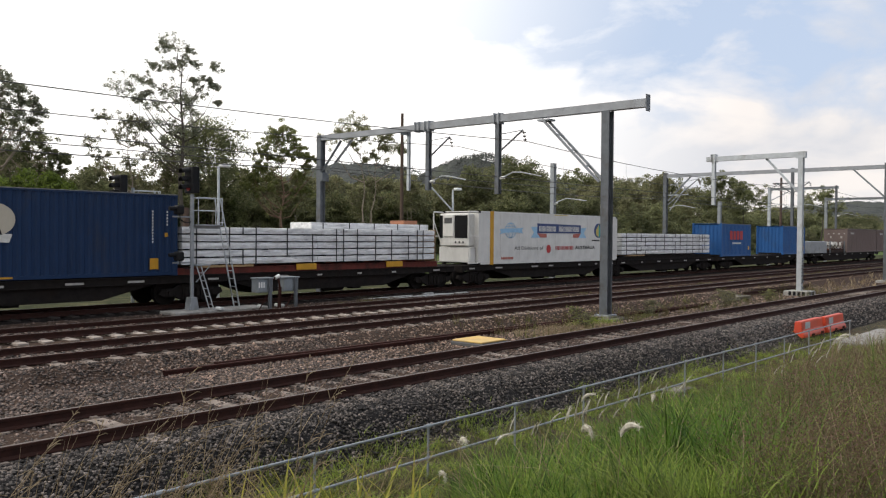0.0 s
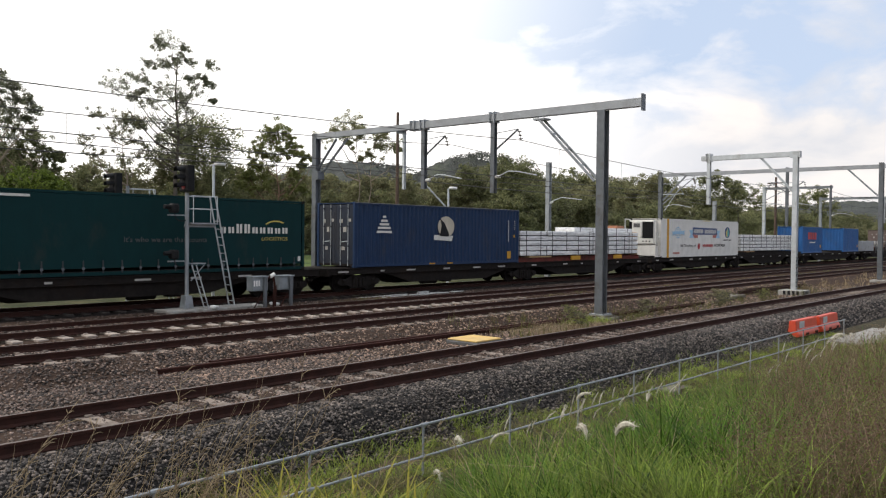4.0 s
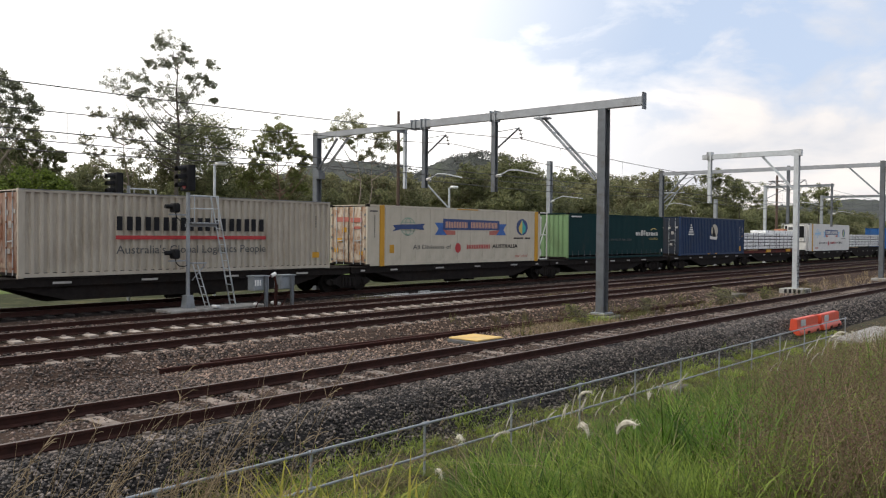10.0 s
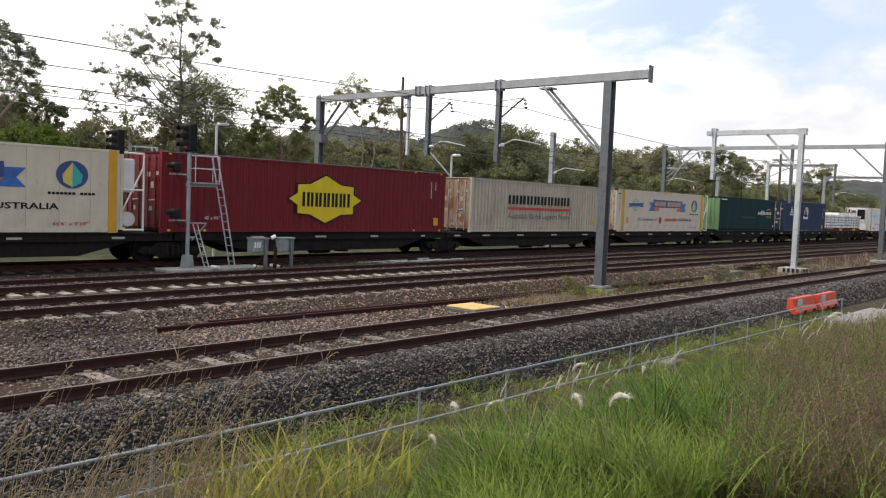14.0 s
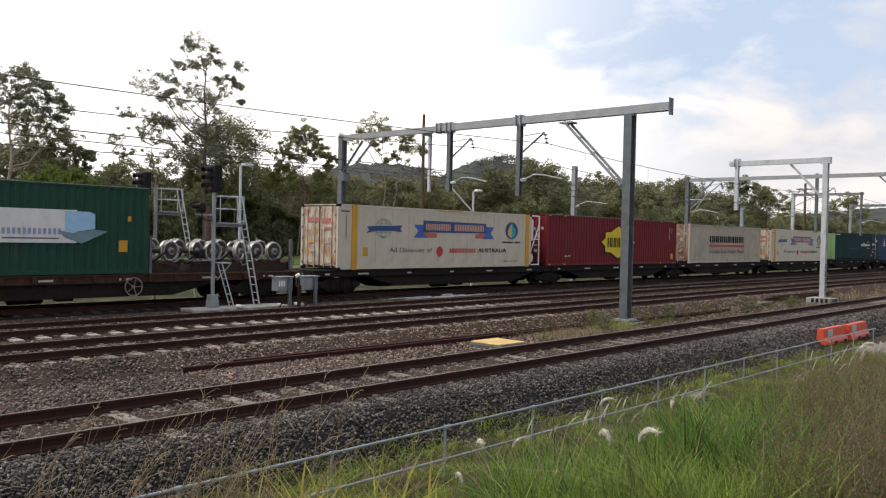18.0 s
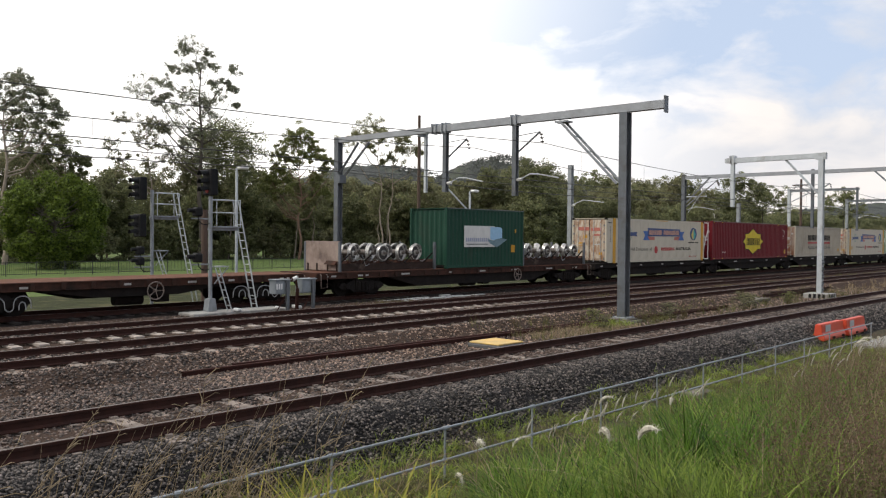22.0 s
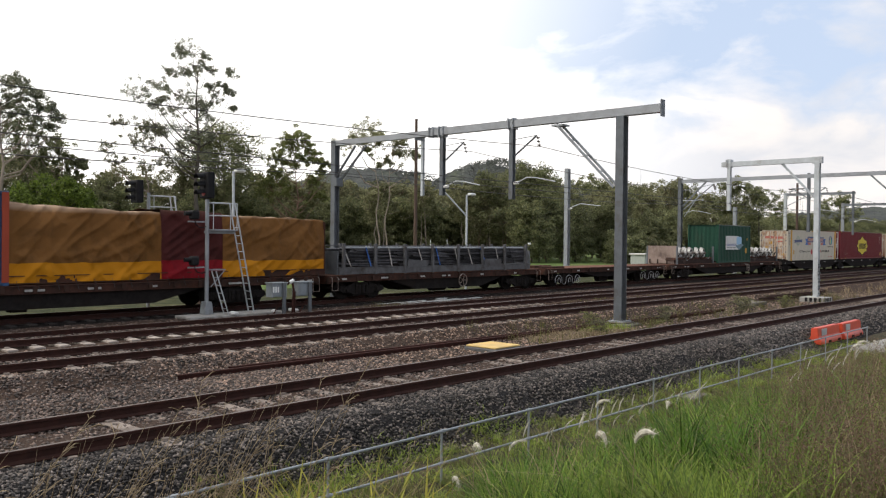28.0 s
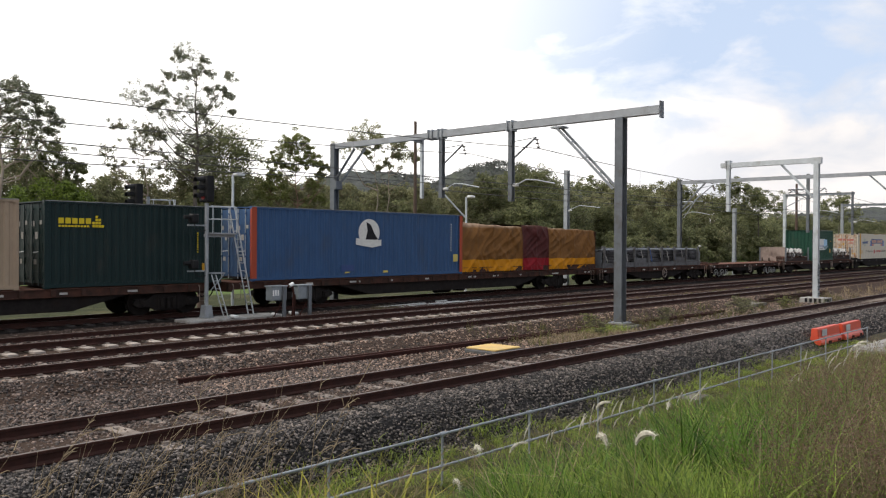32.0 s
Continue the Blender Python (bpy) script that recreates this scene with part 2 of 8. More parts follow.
def beam(bm, p, q, w, h, up=(0, 0, 1)):
    """A square bar from p to q, w wide and h high."""
    p, q, up = Vector(p), Vector(q), Vector(up)
    d = (q - p)
    z = d.normalized()
    xx = up.cross(z)
    if xx.length < 1e-4:
        xx = Vector((1, 0, 0)).cross(z)
    xx.normalize()
    yy = z.cross(xx)
    m = Matrix((xx, yy, z)).transposed().to_4x4()
    bmesh.ops.create_cube(bm, size=1.0, matrix=Matrix.Translation((p + q) / 2) @ m @ Matrix.Diagonal((w, h, d.length, 1)))
    return bm


def ibeam(bm, p, q, w, h, up=(0, 0, 1), t=0.025):
    """A rolled section: two flanges and a web."""
    p, q, up = Vector(p), Vector(q), Vector(up)
    z = (q - p).normalized()
    xx = up.cross(z)
    if xx.length < 1e-4:
        xx = Vector((1, 0, 0)).cross(z)
    xx.normalize()
    yy = z.cross(xx)
    pts = [(-w / 2, -h / 2), (w / 2, -h / 2), (w / 2, t - h / 2), (t / 2, t - h / 2), (t / 2, h / 2 - t), (w / 2, h / 2 - t),
           (w / 2, h / 2), (-w / 2, h / 2), (-w / 2, h / 2 - t), (-t / 2, h / 2 - t), (-t / 2, t - h / 2), (-w / 2, t - h / 2)]
    a = [bm.verts.new(p + xx * u + yy * v) for u, v in pts]
    b = [bm.verts.new(q + xx * u + yy * v) for u, v in pts]
    faces = [bm.faces.new(a), bm.faces.new(b[::-1])]
    for i in range(12):
        faces.append(bm.faces.new((a[i], b[i], b[(i + 1) % 12], a[(i + 1) % 12])))
    bmesh.ops.recalc_face_normals(bm, faces=faces)
    return bm


def cable(bm, pts, r, seg=6):
    """One unbroken round bar through a row of points."""
    pts = [Vector(p) for p in pts]
    rings = []
    for i, p in enumerate(pts):
        d = (pts[min(i + 1, len(pts) - 1)] - pts[max(i - 1, 0)]).normalized()
        a = d.cross(Vector((0.31, 0.27, 0.91)))
        a.normalize()
        b = d.cross(a)
        rings.append([bm.verts.new(p + r * (math.cos(2 * math.pi * k / seg) * a + math.sin(2 * math.pi * k / seg) * b)) for k in range(seg)])
    for u, v in zip(rings, rings[1:]):
        for k in range(seg):
            bm.faces.new((u[k], u[(k + 1) % seg], v[(k + 1) % seg], v[k]))
    bm.faces.new(rings[0][::-1])
    bm.faces.new(rings[-1])
    bmesh.ops.recalc_face_normals(bm, faces=bm.faces[:])
    return bm


def nb():
    return bmesh.new()


def prism(bm, pts, y0, y1):
    """Extrudes an outline in x and z from y0 to y1."""
    a = [bm.verts.new((x, y0, z)) for x, z in pts]
    b = [bm.verts.new((x, y1, z)) for x, z in pts]
    n = len(pts)
    bm.faces.new(a)
    bm.faces.new(b[::-1])
    for i in range(n):
        bm.faces.new((a[i], b[i], b[(i + 1) % n], a[(i + 1) % n]))
    bmesh.ops.recalc_face_normals(bm, faces=bm.faces[:])
    return bm


def raw(name, verts, faces, material, smooth=False):
    """A mesh from numpy arrays: verts (n, 3), faces (m, k)."""
    me = bpy.data.meshes.new(name)
    v, f = np.asarray(verts, np.float32), np.asarray(faces, np.int32)
    m, k = f.shape
    me.vertices.add(len(v))
    me.vertices.foreach_set("co", v.ravel())
    me.loops.add(m * k)
    me.loops.foreach_set("vertex_index", f.ravel())
    me.polygons.add(m)
    me.polygons.foreach_set("loop_start", np.arange(0, m * k, k, dtype=np.int32))
    me.update(calc_edges=True)
    me.materials.append(material)
    if smooth:
        me.shade_smooth()
    return me


def thing(name, label, category, m, group="", kind=""):
    ob = new(name)
    ob.empty_display_size = 0.3
    ob.matrix_basis = m
    return tagged(ob, label, category, group, kind)


MOVING = []   # (thing, its place at the start) for all that rolls along with the train
WHEELS = []   # wheelsets, which turn

# ---- ground ----
# BALLAST and DARK_BALLAST are darkened: shade between the loose stones, put into colour
BALLAST = surf("grey_brown_ballast", (0.086, 0.058, 0.044), (0.032, 0.023, 0.019), 22, 0.95, 0, 1.0, 22, (0.062, 0.044, 0.036), 0.45, 0.35, spec=0.06, depth=0.05)
# almost black bed along the train's own track
BLACK_BALLAST = surf("near_black_ballast", (0.024, 0.020, 0.018), (0.012, 0.010, 0.010), 22, 0.95, 0, 1.0, 24, (0.034, 0.029, 0.025), 0.3, 1.0, spec=0.06, depth=0.05)
VERGE = surf("rough_verge_grass", (0.042, 0.047, 0.018), (0.022, 0.026, 0.012), 3, 0.95, 0, 0.8, 14, (0.10, 0.09, 0.045), 0.4, 0.6, spec=0.1, depth=0.06)
DARK_BALLAST = surf("dark_blue_grey_ballast", (0.030, 0.028, 0.028), (0.010, 0.0095, 0.0098), 22, 0.95, 0, 1.0, 24, (0.10, 0.09, 0.08), 0.25, 1.2, spec=0.06, depth=0.05)
LAWN = surf("mown_grass", (0.095, 0.135, 0.036), (0.066, 0.100, 0.028), 0.5, 0.95, 0, 0.6, 12, (0.16, 0.17, 0.06), 0.3, 0.08, spec=0.15, depth=0.06)
BANK_EARTH = surf("earth_under_grass", (0.060, 0.054, 0.034), (0.040, 0.037, 0.026), 5, 0.95, 0, 0.8, 20, (0.09, 0.07, 0.04), 0.4, spec=0.1, depth=0.05)

PROFILE = [(-3000, 14.0), (-300, 6.0), (-40, 2.0), (-6, 1.1), (0, 0.78), (2, 0.50), (3.5, 0.12), (5.2, -0.42), (6.4, -0.72), (7.2, -0.74), (8.3, -0.70), (8.95, -0.25), (9.25, -0.185),
           (12.05, -0.185), (13.0, -0.46), (15.4, -0.46), (16.1, -0.185), (18.9, -0.190), (19.5, -0.24), (19.9, -0.203), (22.6, -0.205), (23.4, -0.31),
           (25.6, -0.29), (26.1, -0.30), (29.0, -0.30), (30.4, -0.8), (33, -1.05), (60, -1.1), (140, -1.1), (600, -1.0), (4000, -1.0)]


def ground_z(y):
    return float(np.interp(y, [p[0] for p in PROFILE], [p[1] for p in PROFILE]))


def build_ground():
    ys = sorted({p[0] for p in PROFILE} | set(np.round(np.arange(-5, 34, 0.3), 2)) | set(range(36, 140, 6)) | {200, 300, 1000, 2000})
    xs = sorted(set(np.round(np.arange(-6, 36, 0.4), 2)) | set(range(-60, 140, 4)) | {-3000, -1000, -400, -200, 160, 200, 260, 340, 500, 800, 1500, 4000})
    gx, gy = np.meshgrid(xs, ys)
    gz = np.interp(gy, [p[0] for p in PROFILE], [p[1] for p in PROFILE])
    rng = np.random.default_rng(3)
    near = (gx > -8) & (gx < 60) & (gy > -4) & (gy < 30)
    gz = gz + np.where(near, rng.normal(0, 0.012, gz.shape), 0)
    v = np.stack([gx, gy, gz], -1).reshape(-1, 3)
    nx, ny = len(xs), len(ys)
    i = np.arange(nx * ny).reshape(ny, nx)
    f = np.stack([i[:-1, :-1], i[:-1, 1:], i[1:, 1:], i[1:, :-1]], -1).reshape(-1, 4)
    me = raw("ground", v, f, BANK_EARTH)
    for m in (DARK_BALLAST, BALLAST, BLACK_BALLAST, VERGE, LAWN):
        me.materials.append(m)
    yc = v[f][:, :, 1].mean(1)
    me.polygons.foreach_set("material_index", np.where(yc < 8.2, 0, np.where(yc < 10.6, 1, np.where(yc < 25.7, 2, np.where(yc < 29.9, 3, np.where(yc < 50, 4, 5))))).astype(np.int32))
    tagged(new("ground", me), "railway ballast, weedy bank and mown grass field", "ground", kind="structure")


build_ground()


def build_stones(name, label, x0, x1, y0, y1, n, size, material, seed, lift=0.0):
    """Loose broken stones, far too many to count."""
    rng = np.random.default_rng(seed)
    base = np.array([(1, 0, 0), (-1, 0, 0), (0, 1, 0), (0, -1, 0), (0, 0, 1), (0, 0, -1)], float)
    tri = np.array([(0, 2, 4), (2, 1, 4), (1, 3, 4), (3, 0, 4), (2, 0, 5), (1, 2, 5), (3, 1, 5), (0, 3, 5)])
    x = x0 + (x1 - x0) * rng.random(n) ** 1.25
    y = rng.uniform(y0, y1, n)
    z = np.interp(y, [p[0] for p in PROFILE], [p[1] for p in PROFILE]) + lift + rng.uniform(-0.01, 0.02, n)
    s = size * rng.uniform(0.55, 1.25, (n, 1, 1))
    p = base[None] * rng.uniform(0.55, 1.1, (n, 6, 1)) * s
    a = rng.normal(size=(n, 3, 3))
    q, _ = np.linalg.qr(a)
    p = np.einsum("nij,nkj->nki", q, p)
    p[:, :, 2] *= 0.8
    v = (p + np.stack([x, y, z], -1)[:, None]).reshape(-1, 3)
    f = (tri[None] + 6 * np.arange(n)[:, None, None]).reshape(-1, 3)
    tagged(new(name, raw(name, v, f, material)), label, "ballast", kind="stuff")


STONE_DARK = surf("dark_stone", (0.135, 0.112, 0.098), (0.040, 0.034, 0.031), 9, 0.6, 0, 0.3, 60, island=0.98, spec=0.35)
STONE_TAN = surf("tan_stone", (0.235, 0.158, 0.115), (0.098, 0.066, 0.050), 9, 0.6, 0, 0.3, 60, island=0.95, spec=0.4)
STONE_MIX = surf("grey_tan_stone", (0.150, 0.105, 0.083), (0.068, 0.049, 0.042), 9, 0.6, 0, 0.3, 60, island=0.97, spec=0.4)
build_stones("ballast_stones", "dark broken ballast stones on the track shoulder", -1.0, 30, 8.15, 9.95, 46000, 0.031, STONE_DARK, 5)
build_stones("ballast_stones", "dark broken ballast stones further along the track", 22, 75, 8.3, 9.95, 16000, 0.054, STONE_DARK, 15)
build_stones("ballast_stones", "grey ballast stones between the rails", -1.0, 40, 9.8, 12.2, 30000, 0.036, STONE_MIX, 6, -0.006)
build_stones("ballast_stones", "grey and tan ballast stones between two tracks", 1.0, 14, 12.1, 16.3, 24000, 0.038, STONE_MIX, 7)
build_stones("ballast_stones", "tan ballast stones between two tracks", 9.0, 52, 12.1, 16.3, 26000, 0.046, STONE_TAN, 17)
build_stones("ballast_stones", "brown ballast stones round a middle track", 4.0, 60, 16.2, 19.85, 18000, 0.046, STONE_TAN, 8, -0.01)
build_stones("ballast_stones", "brown ballast stones between pale-ended sleepers", 4.0, 50, 20.62, 21.9, 11000, 0.036, STONE_MIX, 29, 0.012)
build_stones("ballast_stones", "brown ballast stones between dull sleepers", 3.0, 50, 16.85, 18.1, 11000, 0.038, STONE_MIX, 30, 0.022)
build_stones("ballast_stones", "brown ballast stones heaped against the rails", 3.0, 50, 20.55, 20.80, 2500, 0.038, STONE_MIX, 31, 0.06)
build_stones("ballast_stones", "brown ballast stones heaped against the rails", 3.0, 50, 21.66, 21.96, 2500, 0.038, STONE_MIX, 32, 0.06)
build_stones("ballast_stones", "brown ballast stones beside the signal", 6.0, 50, 20.7, 25.6, 14000, 0.042, STONE_MIX, 9, -0.01)


# ---- tracks ----
def rail_mesh(name, x0, x1, side, head):
    prof = [(-0.070, -0.16), (0.070, -0.16), (0.070, -0.145), (0.012, -0.12), (0.012, -0.045), (0.035, -0.035), (0.035, -0.006), (0.028, 0.0),
            (-0.028, 0.0), (-0.035, -0.006), (-0.035, -0.035), (-0.012, -0.045), (-0.012, -0.12), (-0.070, -0.145)]
    n = len(prof)
    v = [(x0, y, z) for y, z in prof] + [(x1, y, z) for y, z in prof]
    f = [(i, (i + 1) % n, n + (i + 1) % n, n + i) for i in range(n)]
    me = bpy.data.meshes.new(name)
    me.from_pydata(v, [], [tuple(reversed(q)) for q in f])
    me.materials.append(side)
    me.materials.append(head)
    me.polygons[7].material_index = 1
    me.update()
    return me


def sleeper_mesh(name, material):
    bm = box(nb(), -0.12, 0.12, -1.25, 1.25, -0.36, -0.165, 0.007)
    for s in (-0.7525, 0.7525):
        for o in (-0.13, 0.13):
            box(bm, -0.05, 0.05, s + o - 0.035, s + o + 0.035, -0.166, -0.135)
    me = bpy.data.meshes.new(name)
    bm.to_mesh(me)
    bm.free()
    me.materials.append(material)
    return me


def track(label, yc, zr, sleeper_mat, xs0, count, side=RAIL_SIDE, head=RAIL_TOP, sink=0.0, pale=0, brown=999):
    t = thing("railway_track", label, "track", pose(0, yc, zr), group="parallel railway tracks", kind="structure")
    rm = rail_mesh("rail", -80, 600, side, head)
    for s in (-0.7525, 0.7525):
        again("rail", rm, t, pose(0, s, 0))
    sm = sleeper_mesh("sleeper", sleeper_mat)
    pm = sleeper_mesh("sleeper", SLEEPER_PALE) if pale else sm
    bm = sleeper_mesh("sleeper", SLEEPER_BROWN) if brown < 999 else sm
    rng = random.Random(int(yc * 10))
    for i in range(count):
        again("sleeper", pm if i < pale else (bm if i > brown else sm), t, pose(xs0 + 0.6 * i + rng.uniform(-0.015, 0.015), rng.uniform(-0.02, 0.02), rng.uniform(-0.012, 0.008) - sink, 0, 0, rng.uniform(-0.6, 0.6)))
    return t


SLEEPER_BLACK = surf("near_black_sleeper", (0.045, 0.038, 0.034), (0.028, 0.024, 0.022), 8, 0.95, 0, 0.3, 90, rand=0.2, spec=0.2)
SLEEPER_BROWN = surf("rust_brown_sleeper", (0.105, 0.070, 0.054), (0.066, 0.046, 0.037), 8, 0.95, 0, 0.3, 90, rand=0.2, spec=0.1)
track("near railway track with dull rails on half-buried concrete sleepers", 10.66, 0.0, SLEEPER_DULL, -1.0, 80, sink=0.012)
track("rusty-sided railway track on concrete sleepers", 17.48, 0.0, SLEEPER_DULL, 2.0, 110, brown=36)
track("railway track with pale sleeper ends showing above ballast", 21.25, 0.0, SLEEPER_DULL, 4.0, 110, pale=36, brown=41)
track("railway track that the freight train runs on", 27.55, -0.10, SLEEPER_BLACK, 4.0, 90)

# ---- the train ----
YF, DECK = 26.30, 0.95    # near side of the load; top of the wagon decks
RAIL4 = -0.10


def paint(name, c, rough=0.5, dirt=0.25, sc=0.9):
    return surf(name, c, tuple(v * 0.82 for v in c), 2.2, rough, 0, 0.06, 30, (0.018 + c[0] * 0.62, 0.015 + c[1] * 0.60, 0.012 + c[2] * 0.57), dirt, sc, stretch=(1, 1, 0.45), spec=0.2)


PALE_EDGE = surf("pale_grey_edge", (0.26, 0.26, 0.26), (0.12, 0.12, 0.125), 5, 0.8, 0, 0.05, 30)
BLUE = paint("blue_container_paint", (0.010, 0.030, 0.082), 0.5, 0.25)
DOOR_NAVY = paint("dirty_navy_door_paint", (0.020, 0.026, 0.042), 0.65, 0.5)
BLUE2 = paint("faded_blue_container_paint", (0.034, 0.080, 0.175), 0.55, 0.3)
BRIGHT_BLUE = paint("bright_blue_container_paint", (0.022, 0.095, 0.27), 0.5, 0.2)
RED = paint("dark_red_container_paint", (0.135, 0.009, 0.014), 0.5, 0.2)
CREAM = paint("cream_white_panel", (0.52, 0.470, 0.375), 0.5, 0.25)
STARK = paint("clean_white_panel", (0.66, 0.65, 0.62), 0.45, 0.1)
BEIGE = paint("beige_container_paint", (0.43, 0.385, 0.315), 0.6, 0.35)
GREEN20 = paint("green_container_paint", (0.012, 0.054, 0.034), 0.5, 0.2)
TITAN_GREEN = paint("blackish_green_container_paint", (0.006, 0.019, 0.019), 0.45, 0.15)
CURTAIN = paint("dark_teal_curtain", (0.0015, 0.026, 0.028), 0.8, 0.2)
LIGHT_GREEN = paint("pale_green_container_paint", (0.16, 0.26, 0.125), 0.65, 0.4)
HAND_WHEEL = surf("rust_worn_hand_wheel", (0.24, 0.19, 0.16), (0.13, 0.10, 0.085), 8, 0.8)
RUSTY = surf("rust_brown_steel", (0.085, 0.037, 0.025), (0.042, 0.023, 0.018), 3, 0.9, 0, 0.25, 30, (0.03, 0.021, 0.017), 0.5, rand=0.05, spec=0.15)
RUST_DECK = surf("rust_red_deck_plate", (0.165, 0.078, 0.054), (0.100, 0.052, 0.038), 2, 0.95, 0, 0.25, 30, (0.07, 0.04, 0.03), 0.35, rand=0.12, spec=0.08)
TAN_CONT = paint("faded_tan_container_paint", (0.33, 0.25, 0.175), 0.7, 0.5)
GREYBROWN = paint("grey_brown_container_paint", (0.165, 0.125, 0.115), 0.6, 0.3)
CREAM_DOOR = surf("rust_streaked_cream_door", (0.56, 0.50, 0.41), (0.42, 0.35, 0.27), 3, 0.6, 0, 0.1, 30, (0.27, 0.125, 0.055), 0.62, 2.6, stretch=(1, 1.6, 0.7), spec=0.2)
BEIGE_DOOR = surf("rust_stained_beige_door", (0.36, 0.29, 0.235), (0.25, 0.175, 0.135), 3, 0.7, 0, 0.1, 30, (0.20, 0.085, 0.045), 0.75, 1.8, stretch=(1, 1.4, 0.6), spec=0.2)
AMBER = paint("amber_yellow_post", (0.55, 0.29, 0.03), 0.5, 0.25)
YELLOW = paint("yellow_paint", (0.62, 0.47, 0.02), 0.5, 0.1)
ORANGE_RED = paint("orange_red_post", (0.34, 0.060, 0.028), 0.5, 0.3)
TIMBER_WRAP = surf("pale_plastic_wrapped_timber", (0.86, 0.86, 0.85), (0.48, 0.485, 0.49), 4, 0.3, 0, 0.9, 8, (0.16, 0.165, 0.18), 0.26, 3.0, stretch=(0.35, 1, 2.2), island=0.12, depth=0.05)
TIMBER = surf("raw_timber", (0.38, 0.25, 0.12), (0.28, 0.18, 0.09), 6, 0.85, 0, 0.2, 40, stretch=(0.3, 3, 3))
STRAP = surf("dark_strap", (0.03, 0.032, 0.036), None, 5, 0.7)
SHINY = surf("worn_bright_steel", (0.58, 0.565, 0.54), (0.30, 0.28, 0.26), 6, 0.35, 0.6, 0.05, 40)


def side_sheet(bm, L, z0, z1, y, pitch=0.28, depth=0.036, x0=0.0):
    """Corrugated side along x."""
    n = max(2, round((L - x0) / pitch))
    p = (L - x0) / n
    pts = []
    for i in range(n):
        a = x0 + i * p
        pts += [(a + 0.00 * p, 0), (a + 0.34 * p, 0), (a + 0.50 * p, 1), (a + 0.84 * p, 1)]
    pts.append((L, 0))
    lo = [bm.verts.new((q, y + depth * s, z0)) for q, s in pts]
    hi = [bm.verts.new((q, y + depth * s, z1)) for q, s in pts]
    for i in range(len(pts) - 1):
        bm.faces.new((lo[i], lo[i + 1], hi[i + 1], hi[i]))


def end_sheet(bm, W0, W1, z0, z1, x, depth=0.036, pitch=0.3, sign=1):
    n = max(2, round((W1 - W0) / pitch))
    p = (W1 - W0) / n
    pts = []
    for i in range(n):
        a = W0 + i * p
        pts += [(a, 0), (a + 0.34 * p, 0), (a + 0.5 * p, 1), (a + 0.84 * p, 1)]
    pts.append((W1, 0))
    lo = [bm.verts.new((x + sign * depth * s, q, z0)) for q, s in pts]
    hi = [bm.verts.new((x + sign * depth * s, q, z1)) for q, s in pts]
    for i in range(len(pts) - 1):
        f = (lo[i], hi[i], hi[i + 1], lo[i + 1])
        bm.faces.new(f if sign > 0 else f[::-1])


